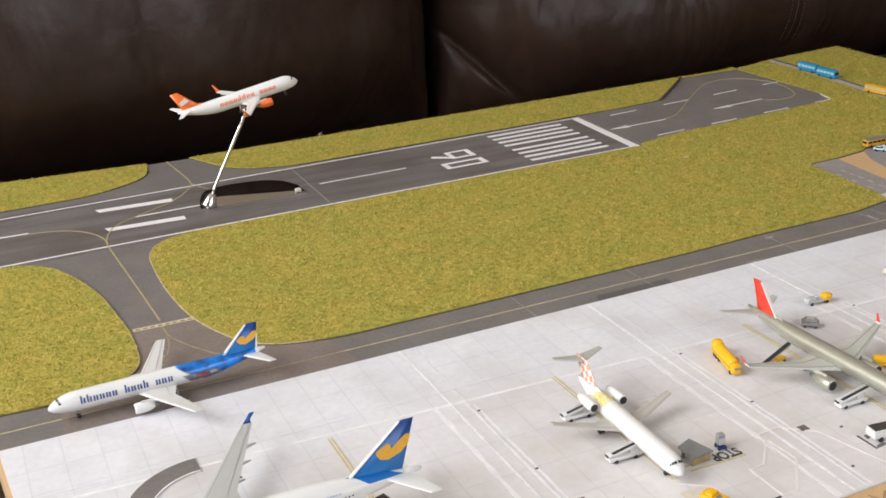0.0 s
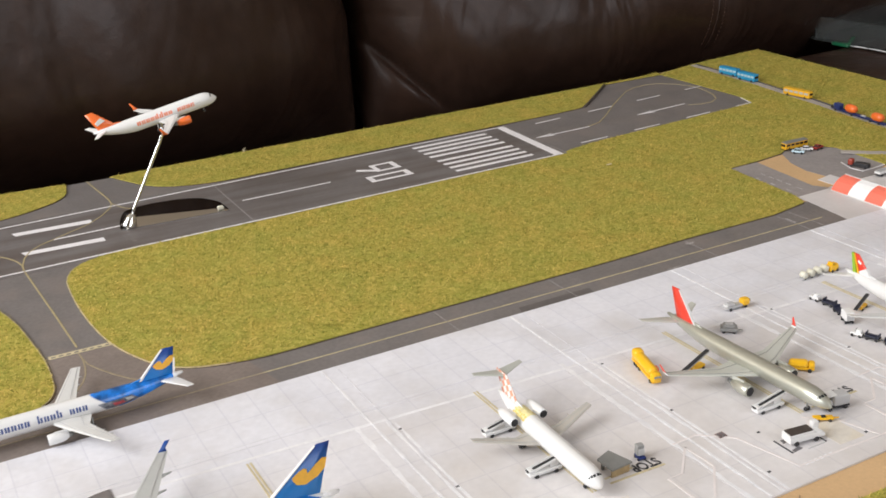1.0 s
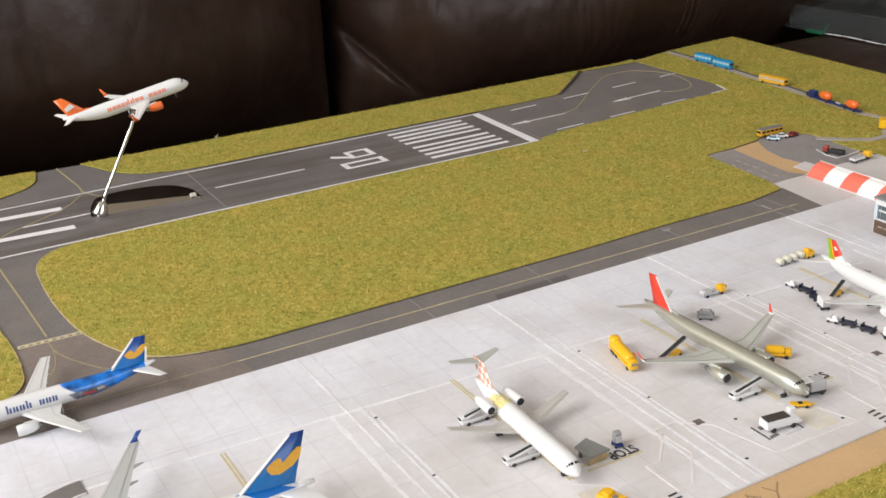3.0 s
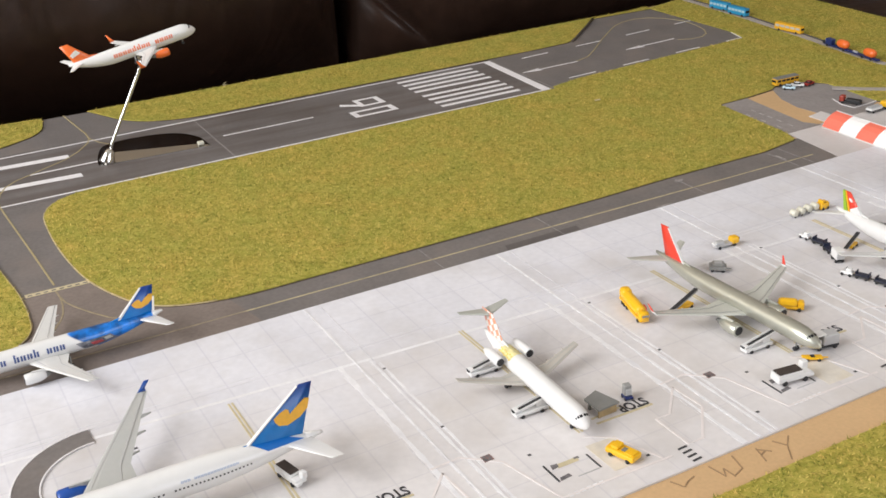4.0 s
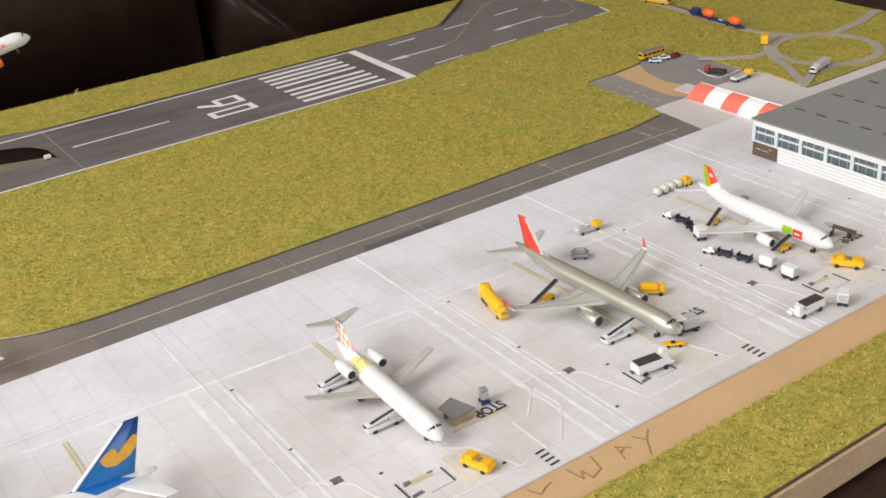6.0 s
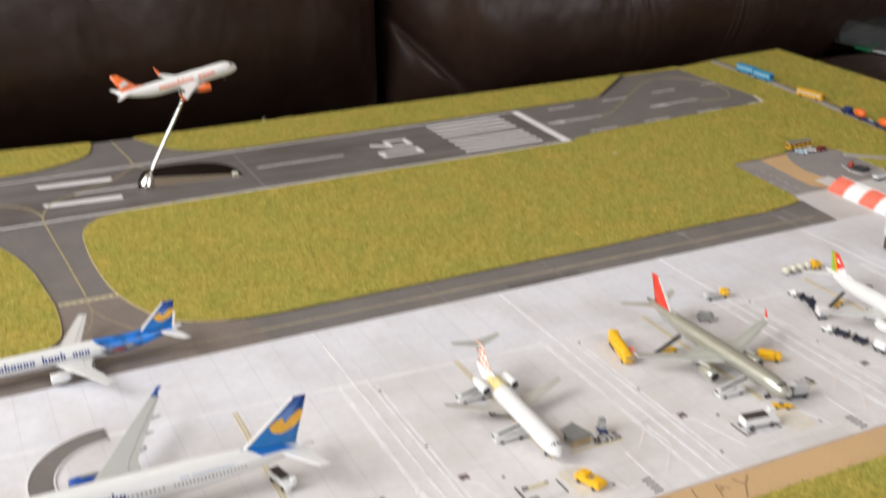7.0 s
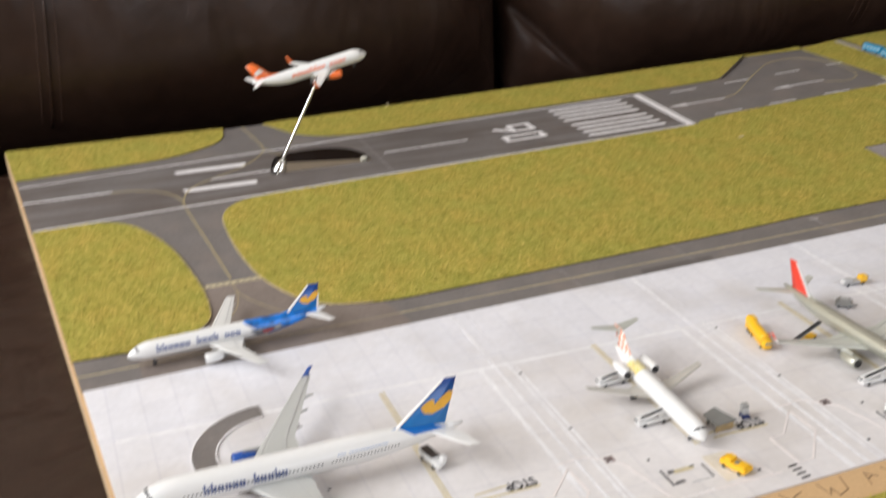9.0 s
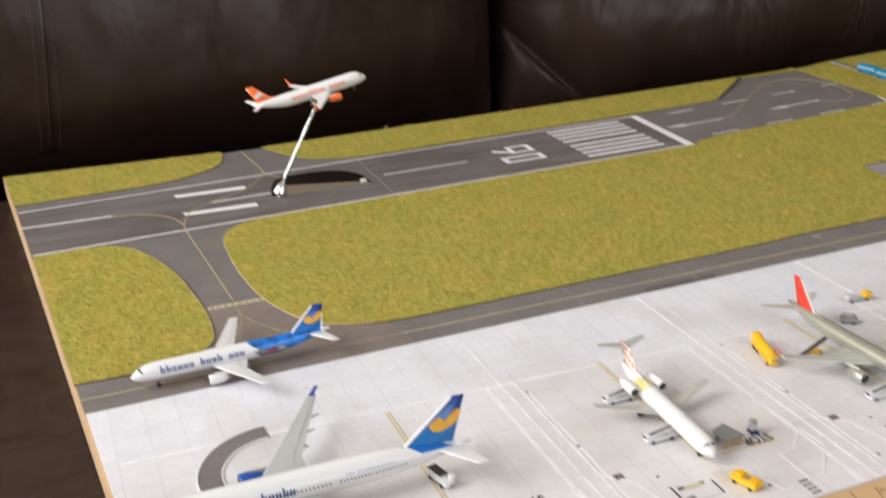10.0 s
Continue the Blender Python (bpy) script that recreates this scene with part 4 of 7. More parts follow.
ACCESSPAINT = mat("worn_lane_paint", (0.46, 0.43, 0.42), 0.6, vary=0.3, scale=200)
for dx, dy in ((0.3910, -0.1500), (0.3905, -0.1600), (0.3905, -0.1690), (0.3900, -0.1800), (0.3895, -0.1925), (0.3800, -0.1560), (0.3800, -0.1730), (0.3795, -0.1910)):
    mark("lane_dash", [(dx - 0.0004, dy - 0.0028), (dx + 0.0003, dy - 0.0028), (dx + 0.0006, dy + 0.0028), (dx - 0.0001, dy + 0.0028)], ACCESSPAINT, board, 0.0008)

# ================= grass mats =================
MAT = 0.0016
PATCHES = {
    "main": rounded([(-0.1520, -0.0030, 0.060), (-0.1550, -0.1000, 0.04), (-0.1485, -0.1630, 0.03), (-0.1260, -0.2140, 0.035), (-0.0830, -0.2280, 0.03), (0.18, -0.2272, 0), (0.245, -0.2250, 0), (0.331, -0.2252, 0), (0.3680, -0.2190, 0.003), (0.3730, -0.2034, 0), (0.3792, -0.1225, 0.004), (0.4100, -0.1215, 0), (0.4430, -0.1175, 0.008), (0.4520, -0.1120, 0.006), (0.4800, -0.1150, 0.01), (0.4925, -0.1340, 0), (0.4889, -0.1890, 0), (0.4949, -0.2035, 0.006), (0.4870, -0.2571, 0.004), (0.6980, -0.2571, 0), (0.718, 0.206, 0), (0.614, 0.1965, 0), (0.5480, 0.1815, 0), (0.5485, 0.0500, 0), (0.5430, 0.0235, 0.004), (0.33, 0.0090, 0), (0.2975, 0.0015, 0), (0.2965, -0.0048, 0.0), (-0.02, -0.0048, 0.0)]),
    "west": rounded([(-0.2903, -0.0045, 0), (-0.2260, -0.0045, 0.04), (-0.1965, -0.0720, 0.05), (-0.1865, -0.1650, 0.04), (-0.1900, -0.2130, 0.03), (-0.2250, -0.2280, 0.03), (-0.2755, -0.2245, 0)]),
    "far_west": rounded([(-0.3000, 0.1245, 0), (-0.165, 0.1255, 0.03), (-0.1165, 0.152, 0.02), (-0.1105, 0.1912, 0), (-0.3072, 0.2140, 0)]),
    "far": rounded([(-0.072, 0.1885, 0.0), (-0.046, 0.132, 0.03), (0.0, 0.1135, 0.03), (0.2965, 0.1145, 0), (0.36, 0.1155, 0), (0.3976, 0.1175, 0.008), (0.4433, 0.1563, 0), (0.478, 0.1858, 0), (0.30, 0.1860, 0)]),
    "far_east": rounded([(0.4700, 0.1820, 0), (0.5485, 0.1785, 0), (0.5500, 0.1888, 0), (0.520, 0.1855, 0), (0.4740, 0.1858, 0)]),
    "near": rounded([(-0.2555, -0.512, 0), (0.10, -0.5120, 0), (0.17, -0.5128, 0), (0.658, -0.5125, 0), (0.662, -0.557, 0), (-0.2530, -0.557, 0)]),
}


def inside(px, py, outline):
    hit = np.zeros(len(px), bool)
    for (xa, ya), (xb, yb) in zip(outline, outline[1:] + outline[:1]):
        if ya != yb:
            hit ^= ((ya > py) != (yb > py)) & (px < (xb - xa) * (py - ya) / (yb - ya) + xa)
    return hit


def fibres(outline, density, rng):
    """Short fibres lying every way over the mat: one mesh."""
    xs, ys = [p[0] for p in outline], [p[1] for p in outline]
    n = int((max(xs) - min(xs)) * (max(ys) - min(ys)) * density)
    px, py = rng.uniform(min(xs), max(xs), n), rng.uniform(min(ys), max(ys), n)
    keep = inside(px, py, outline)
    px, py = px[keep], py[keep]
    n = len(px)
    a, b = rng.uniform(0, 2 * np.pi, n), rng.uniform(0.05, 1.0, n)
    ln, w = rng.uniform(0.0011, 0.0029, n), rng.uniform(0.00017, 0.00042, n)
    dx, dy = np.cos(a), np.sin(a)
    z0 = MAT + rng.uniform(-0.0003, 0.0002, n)
    v = np.empty((n, 3, 3))
    v[:, 0] = np.stack([px - dy * w, py + dx * w, z0], 1)
    v[:, 1] = np.stack([px + dy * w, py - dx * w, z0], 1)
    v[:, 2] = np.stack([px + dx * ln * np.cos(b), py + dy * ln * np.cos(b), z0 + ln * np.sin(b) * 0.72], 1)
    me = bpy.data.meshes.new("grass_fibres")
    me.from_pydata(v.reshape(-1, 3), [], np.arange(3 * n).reshape(-1, 3))
    return me


rng = np.random.default_rng(4)
for key, outline in PATCHES.items():
    patch = part("grass_mat", prism(outline, 0.0002, MAT), GRASS, board, "olive green fibre grass mat")
    # a dark strip, shifted nearer, paints the shade under the mat's lifted edge
    part("mat_edge_and_shade", prism([(x, y - 0.0007) for x, y in outline], 0.0, 0.0010), DARKEDGE, patch, "dark strip for the shade under the mat's near edge")
    me = fibres(outline, 900000, rng)
    me.materials.append(BLADES)
    ob = new("grass_fibre", me)
    ob.parent = patch
    tagged(ob, "", "", "", "stuff")

# the mat's cut edge, lifted where it runs along the pad, and scuffed paper at the taxiway
part("mat_edge", tube([(0.3985, 0.1172, 0.0012), (0.4100, 0.1262, 0.0016), (0.4300, 0.1440, 0.0018), (0.4450, 0.1570, 0.0016), (0.4710, 0.1815, 0.0012)], 0.0013, 7), DARKEDGE, board, "dark cut edge of the grass mat")
SCUFF = mat("scuffed_paper", (0.33, 0.305, 0.29), 0.7, vary=0.45, scale=420)
scuff_rng = random.Random(12)
for cx, cy, w, d in ((0.2440, -0.2322, 0.0060, 0.0022), (0.2080, -0.2606, 0.0080, 0.0009), (0.3330, -0.2400, 0.0010, 0.0070)):
    ring = [(cx + w * math.cos(a) * scuff_rng.uniform(0.5, 1.0), cy + d * math.sin(a) * scuff_rng.uniform(0.5, 1.0)) for a in [2 * math.pi * k / 17 for k in range(17)]]
    mark("paper_scuff", ring, SCUFF, taxi, TOP + 0.00008)
# straw-pale fringe along the cut edges of the mats beside the link taxiway
FRINGE = mat("pale_fringe", (0.46, 0.37, 0.20), 0.85, vary=0.4, scale=300)
for key in ("main", "west"):
    run = [p for p in PATCHES[key] if -0.232 < p[0] < -0.085 and -0.2255 < p[1] < -0.012]
    if key == "main":
        run = sorted(run, key=lambda p: p[0] + 0.4 * p[1] if p[1] < -0.19 else -p[1] - 1)
    else:
        run = sorted((p for p in run if p[0] > -0.222), key=lambda p: -p[1])
    part("mat_fringe", tube([(x, y, 0.0012) for x, y in run], 0.00055, 6), FRINGE, board, "pale frayed edge of the grass mat")

# roads glued over the east grass, with their roundabout
RT = 0.0022
lift = iter([0.0001 * i for i in range(1, 9)])


def glued(name, pts, label=""):
    return part(name, prism(pts, MAT - 0.0002, RT + next(lift)), ROAD, board, label)


glued("country_road", band([(0.604, 0.190), (0.602, 0.135), (0.598, 0.080), (0.588, -0.010), (0.5775, -0.085), (0.5745, -0.118), (0.580, -0.148), (0.590, -0.161)], 0.0072), "narrow grey country road")
glued("country_road", band([(0.700, -0.165), (0.655, -0.178), (0.614, -0.182)], 0.0085), "narrow grey country road")
glued("country_road", band([(0.484, -0.146), (0.502, -0.164), (0.519, -0.177), (0.536, -0.177)], 0.0066), "narrow grey country road")
glued("country_road", band([(0.579, -0.149), (0.561, -0.157), (0.545, -0.168), (0.5265, -0.190), (0.515, -0.215), (0.488, -0.254)], 0.0066), "narrow grey country road")
glued("country_road", band([(0.490, -0.252), (0.514, -0.240), (0.548, -0.240)], 0.0074), "narrow grey country road")
bm = bmesh.new()
rim = [[bm.verts.new((0.574 + r * math.cos(radians(a)), -0.206 + r * math.sin(radians(a)), z)) for a in range(0, 360, 9)] for r, z in ((0.047, MAT - 0.0002), (0.047, RT), (0.039, RT), (0.039, MAT - 0.0002))]
for ra, rb in zip(rim, rim[1:] + rim[:1]):
    for i in range(40):
        bm.faces.new((ra[i], ra[(i + 1) % 40], rb[(i + 1) % 40], rb[i]))
part("roundabout_road", bm, ROAD, board, "grey ring of the roundabout")
part("hedge", tube([(0.6080, 0.190, 0.0024), (0.6062, 0.135, 0.0024), (0.6025, 0.080, 0.0024), (0.5930, -0.010, 0.0024), (0.5825, -0.085, 0.0024)], 0.0009, 7), DARKSEAM, board, "dark verge line beside the country road")
# ================= aircraft models =================
def livery(name, front, rear, x_at, slope, soft=0.0006):
    """Enamel that changes colour across a slanting line on the fuselage."""
    m = bpy.data.materials.new(name)
    m.use_nodes = True
    nt = m.node_tree
    b = nt.nodes["Principled BSDF"]
    b.inputs["Roughness"].default_value = 0.3
    b.inputs["Coat Weight"].default_value = 0.3
    tc = nt.nodes.new("ShaderNodeTexCoord")
    sp = nt.nodes.new("ShaderNodeSeparateXYZ")
    nt.links.new(tc.outputs["Object"], sp.inputs[0])
    k = nt.nodes.new("ShaderNodeMath")
    k.operation = "MULTIPLY_ADD"
    k.inputs[1].default_value = slope
    nt.links.new(sp.outputs["Z"], k.inputs[0])
    nt.links.new(sp.outputs["X"], k.inputs[2])
    r = node(nt, "ShaderNodeMapRange", **{"From Min": x_at - soft, "From Max": x_at + soft})
    nt.links.new(k.outputs[0], r.inputs[0])
    n = node(nt, "ShaderNodeTexNoise", Scale=95.0, Detail=3.0)
    nt.links.new(tc.outputs["Object"], n.inputs["Vector"])
    v = node(nt, "ShaderNodeMix")
    v.data_type = "RGBA"
    v.inputs["A"].default_value = (*[c * 0.40 for c in rear], 1)
    v.inputs["B"].default_value = (*[min(1, c * 1.75) for c in rear], 1)
    cl = node(nt, "ShaderNodeMapRange", **{"From Min": 0.38, "From Max": 0.62})
    nt.links.new(n.outputs[0], cl.inputs[0])
    nt.links.new(cl.outputs[0], v.inputs["Factor"])
    x = nt.nodes.new("ShaderNodeMix")
    x.data_type = "RGBA"
    nt.links.new(r.outputs[0], x.inputs["Factor"])
    nt.links.new(v.outputs["Result"], x.inputs["A"])
    x.inputs["B"].default_value = (*front, 1)
    nt.links.new(x.outputs["Result"], b.inputs["Base Color"])
    return m


def fade(name, low, high, z0, z1):
    """Fin paint that passes from one blue to a deeper one, printed so."""
    m = mat(name, low, 0.35, coat=0.2)
    nt = m.node_tree
    tc, sp = nt.nodes.new("ShaderNodeTexCoord"), nt.nodes.new("ShaderNodeSeparateXYZ")
    nt.links.new(tc.outputs["Object"], sp.inputs[0])
    r = node(nt, "ShaderNodeMapRange", **{"From Min": z0, "From Max": z1})
    nt.links.new(sp.outputs["Z"], r.inputs[0])
    n = node(nt, "ShaderNodeTexNoise", Scale=260.0)
    nt.links.new(tc.outputs["Object"], n.inputs["Vector"])
    add = nt.nodes.new("ShaderNodeMath")
    add.operation = "MULTIPLY_ADD"
    add.inputs[1].default_value, add.inputs[2].default_value = 0.5, -0.25
    nt.links.new(n.outputs[0], add.inputs[0])
    both = nt.nodes.new("ShaderNodeMath")
    both.use_clamp = True
    nt.links.new(r.outputs[0], both.inputs[0])
    nt.links.new(add.outputs[0], both.inputs[1])
    x = nt.nodes.new("ShaderNodeMix")
    x.data_type = "RGBA"
    x.inputs["A"].default_value, x.inputs["B"].default_value = (*low, 1), (*high, 1)
    nt.links.new(both.outputs[0], x.inputs["Factor"])
    nt.links.new(x.outputs["Result"], nt.nodes["Principled BSDF"].inputs["Base Color"])
    return m


def chequer(name, a, c, scale):
    m = mat(name, a, 0.35)
    nt = m.node_tree
    tc = nt.nodes.new("ShaderNodeTexCoord")
    mp = nt.nodes.new("ShaderNodeMapping")
    mp.inputs["Rotation"].default_value = (0, radians(32), 0)
    k = node(nt, "ShaderNodeTexChecker", Scale=scale)
    k.inputs["Color1"].default_value, k.inputs["Color2"].default_value = (*a, 1), (*c, 1)
    nt.links.new(tc.outputs["Object"], mp.inputs[0])
    nt.links.new(mp.outputs[0], k.inputs["Vector"])
    nt.links.new(k.outputs["Color"], nt.nodes["Principled BSDF"].inputs["Base Color"])
    return m


FOIL = [(0.0, 0.0), (0.06, 0.42), (0.25, 0.55), (0.6, 0.36), (1.0, 0.03), (1.0, -0.03), (0.6, -0.22), (0.25, -0.38), (0.06, -0.30)]


def wing_skin(sections, upright=False):
    """A wing over sections: leading edge x, y, z, chord, thickness. x runs to the nose."""
    rings = []
    for x, y, z, chord, thick in sections:
        rings.append([(x - f * chord, y + g * thick, z) if upright else (x - f * chord, y, z + g * thick) for f, g in FOIL])
    bm = loft(rings)
    for face in bm.faces:
        face.smooth = upright
    return bm


class Hull:
    """A fuselage: nose at +L/2, tail at -L/2, drawn in at both ends."""

    def __init__(self, L, R, zc, nose=0.13, tail=0.66, rise=0.75):
        self.L, self.R, self.zc, self.nose, self.tail, self.rise = L, R, zc, nose, tail, rise

    def at(self, s):
        r, z = self.R, self.zc
        if s < self.nose:
            u = 1 - s / self.nose
            r *= max(0.02, (1 - u ** 2.2)) ** 0.62
            z -= self.R * 0.28 * u ** 2
        if s > self.tail:
            u = (s - self.tail) / (1 - self.tail)
            r *= 1 - 0.86 * u ** 1.7
            z += self.R * self.rise * u ** 1.6
        return self.L / 2 - s * self.L, r, z

    def point(self, s, a, side, lift=0.0):
        x, r, z = self.at(s)
        r += lift
        return (x, side * r * math.cos(a), z + r * math.sin(a))

    def skin(self, n=24):
        ss = [0, 0.006, 0.015, 0.03, 0.05, 0.075, 0.1, 0.13] + [0.13 + (self.tail - 0.13) * i / 6 for i in range(1, 7)] + [self.tail + (1 - self.tail) * i / 9 for i in range(1, 10)]
        rings = []
        for s in ss:
            x, r, z = self.at(s)
            rings.append([(x, r * math.cos(2 * math.pi * k / n), z + r * math.sin(2 * math.pi * k / n)) for k in range(n)])
        return loft(rings)

    def patch(self, s0, s1, a0, a1, side, bm=None, lift=0.00010, n=3, slant=0.0):
        bm = bm or bmesh.new()
        nu = max(1, int(round((s1 - s0) / 0.03)))
        grid = [[bm.verts.new(self.point(s0 + (s1 - s0) * i / nu + slant * j / n, a0 + (a1 - a0) * j / n, side, lift)) for j in range(n + 1)] for i in range(nu + 1)]
        for i in range(nu):
            for j in range(n):
                bm.faces.new((grid[i][j], grid[i + 1][j], grid[i + 1][j + 1], grid[i][j + 1])).smooth = True
        return bm


def nacelle(x, y, z, length, r, n=16):
    prof = [(0.0, 0.80), (-0.015, 0.92), (-0.06, 1.0), (-0.35, 1.05), (-0.65, 0.98), (-0.86, 0.76), (-1.0, 0.50)]
    rings = [[(x + length * (0.5 + f), y + r * g * math.cos(2 * math.pi * k / n), z + r * g * math.sin(2 * math.pi * k / n)) for k in range(n)] for f, g in prof]
    return loft(rings)


def disc(x, y, z, r, n=16):
    return tube([(x - 0.0002, y, z), (x + 0.00015, y, z)], [r, r], n)


def aircraft(name, label, m, L, span, R, zc, fin_top, skins, wing_s=0.335, sweep=27, root=0.175, tip=0.048, engines="wing", eng=(0.0, 0.0, 0.0, 0.0), tail_span=0.36, t_tail=False, winglet=0.0, fin=(0.80, 0.155, 0.935, 0.062), wing_drop=0.55, gear=True, eng_y=0.34, dihedral=5.5, main_s=0.53, tail_sweep=0.62, rise=0.75, pods=1.0, fin_sink=0.62, fillet=None, wl_base=None, wl_top=0.22, cone=None, lines=GREYLIGHT, group="parked model aircraft"):
    """skins: fuselage, wing, fin, engine, winglet, tailplane, wing tip colours."""
    t = thing(name, label, "model aircraft", m, group)
    h = Hull(L, R, zc, rise=rise)
    body, wingm, finm, engm, wlm, tailm = skins
    fus = part("fuselage", h.skin(), body, t)
    half = span / 2
    for side in (1, -1):
        x0 = L / 2 - wing_s * L
        z0 = zc - wing_drop * R
        kink_y = half * 0.36
        tan, dih = math.tan(radians(sweep)), math.tan(radians(dihedral))
        kc = root * L * 0.56
        sec = [(x0 + 0.012 * L, 0.0, z0, root * L * 1.12, 0.0028), (x0, side * R * 0.9, z0, root * L, 0.0024), (x0 - (kink_y - R) * tan, side * kink_y, z0 + (kink_y - R) * dih, kc, 0.0014), (x0 - (half - R) * tan, side * half, z0 + (half - R) * dih, tip * L, 0.0007)]
        wing = part("wing", wing_skin(sec), wingm, t)
        # flap and slat gaps along the upper skin
        bm = bmesh.new()
        for f, g in ((0.15, 0.50), (0.72, 0.27)):
            for (xa, ya, za, ca, ta), (xb, yb, zb, cb, tb) in zip(sec[1:], sec[2:]):
                q = [(xa - f * ca, ya, za + g * ta), (xa - f * ca - 0.00034, ya, za + g * ta), (xb - f * cb - 0.00026, yb, zb + g * tb), (xb - f * cb, yb, zb + g * tb)]
                lo, hi = [bm.verts.new(p) for p in q], [bm.verts.new((px, py, pz + 0.00016)) for px, py, pz in q]
                bm.faces.new(hi)
                for i in range(4):
                    bm.faces.new((lo[i], lo[(i + 1) % 4], hi[(i + 1) % 4], hi[i]))
        part("flap_gap", bm, lines, wing, "thin dark flap lines")
        xt, zt = x0 - (half - R) * tan, z0 + (half - R) * dih
        for f in (0.45, 0.62, 0.78):
            yy = half * f
            xx = x0 - (yy - R) * tan - (kc + (tip * L - kc) * (f - 0.36) / 0.64) * 0.75
            zz = z0 + (yy - R) * dih
            part("flap_fairing", tube([(xx + 0.002 * pods, side * yy, zz - 0.0006 * pods), (xx, side * yy, zz - 0.0007 * pods), (xx - 0.0034 * pods, side * yy, zz - 0.0002 * pods)], [0.0003 * pods, 0.0006 * pods, 0.0002 * pods], 7), wingm, wing, smooth=True)
        if winglet:
            if wl_base:
                part("winglet_root", wing_skin([(xt, side * half, zt - 0.0002, tip * L * 0.9, 0.0007), (xt - 0.0016, side * (half + 0.0006), zt + winglet * 0.22, tip * L * 0.66, 0.0006)], upright=True), wl_base, wing)
            ws = [(xt, side * half, zt - 0.0002, tip * L * 0.9, 0.0007), (xt - 0.0022, side * (half + 0.0010), zt + winglet * 0.35, tip * L * 0.48, 0.0005), (xt - 0.0048, side * (half + 0.0020), zt + winglet, tip * L * wl_top, 0.0003)]
            if wl_base:
                ws[0] = (xt - 0.0016, side * (half + 0.0006), zt + winglet * 0.22, tip * L * 0.66, 0.0006)
            part("winglet", wing_skin(ws, upright=True), wlm, wing, "coloured upturned wing tip")
        if engines == "wing":
            er, el = eng
            ey = half * eng_y
            ex = x0 - (ey - R) * tan + el * 0.42
            ez = z0 + (ey - R) * dih - er * 1.12
            e = part("engine", nacelle(ex, side * ey, ez, el, er), engm, t, smooth=True)
            part("intake", disc(ex + el * 0.5, side * ey, ez, er * 0.74), DARK, e, "black engine intake")
            part("exhaust", tube([(ex - el * 0.42, side * ey, ez), (ex - el * 0.72, side * ey, ez)], [er * 0.62, er * 0.24], 10), GREYDARK, e, smooth=True)
            part("pylon", prism([(ex + el * 0.15, side * ey - 0.0004), (ex - el * 0.75, side * ey - 0.0004), (ex - el * 0.75, side * ey + 0.0004), (ex + el * 0.15, side * ey + 0.0004)], ez + er * 0.6, ez + er * 1.25), wingm, e)
        else:
            er, el = eng
            ex = L / 2 - 0.755 * L
            ey = R + er * 1.25
            e = part("engine", nacelle(ex, side * ey, zc + R * 0.42, el, er), engm, t, smooth=True)
            part("intake", disc(ex + el * 0.5, side * ey, zc + R * 0.42, er * 0.76), DARK, e, "black engine intake")
            part("pylon", box((ex - el * 0.1, side * (R * 0.95 + er * 0.2), zc + R * 0.42), (el * 0.5, er * 1.2, 0.0009)), engm, e)
        # tailplane
        ts = tail_span * L / 2
        if t_tail:
            zt2, xs = fin_top - 0.0014, L / 2 - 0.930 * L
        else:
            x_, r_, z_ = h.at(0.885)
            zt2, xs = z_ + r_ * 0.2, x_
        part("tailplane", wing_skin([(xs, 0.0, zt2, 0.088 * L, 0.0013), (xs - ts * tail_sweep, side * ts, zt2 + ts * 0.09, 0.036 * L, 0.0005)]), tailm, t)
    # fin
    f0, fc, f1, ft = fin
    x_, r_, z_ = h.at(f0)
    x2, r2, z2 = h.at(min(0.97, f0 + fc))
    base = z_ + r_ * fin_sink
    low = [(L / 2 - f0 * L, 0, base, fc * L, 0.0018), (L / 2 - (f0 + 0.012) * L, 0, base + 0.0012, (fc - 0.008) * L, 0.0016), (L / 2 - f1 * L, 0, fin_top, ft * L, 0.0008)]
    fin_ob = part("fin", wing_skin(low, upright=True), finm, t)
    # dorsal fillet running into the fin
    xf, rf, zf = h.at(f0 - 0.055)
    part("fin_fillet", wing_skin([(xf, 0, zf + rf * 0.90, (fc * 0.45 + 0.055) * L, 0.0008), (L / 2 - (f0 + 0.012) * L, 0, base + 0.0028, fc * 0.3 * L, 0.0012)], upright=True), fillet or finm, t)
    if cone:
        rings = []
        for sc in (0.962, 0.985, 1.0, 1.012):
            xc, rc, zc2 = h.at(min(1.0, sc))
            xc -= max(0.0, sc - 1.0) * L
            rc = rc * (0.55 if sc > 1 else 1.0) + 0.0002
            rings.append([(xc, rc * math.cos(2 * math.pi * k / 12), zc2 + rc * math.sin(2 * math.pi * k / 12)) for k in range(12)])
        part("tail_cone", loft(rings), cone, t, "pale tail cone", smooth=True)
    # cockpit glazing and doors
    bm = bmesh.new()
    for side in (1, -1):
        h.patch(0.047, 0.057, 0.52, 0.74, side, bm, 0.00012)
        h.patch(0.042, 0.053, 0.80, 1.06, side, bm, 0.00012)
        h.patch(0.038, 0.050, 1.12, 1.48, side, bm, 0.00012)
    part("cockpit_glazing", bm, GLASSDARK, t, "dark cockpit windows")
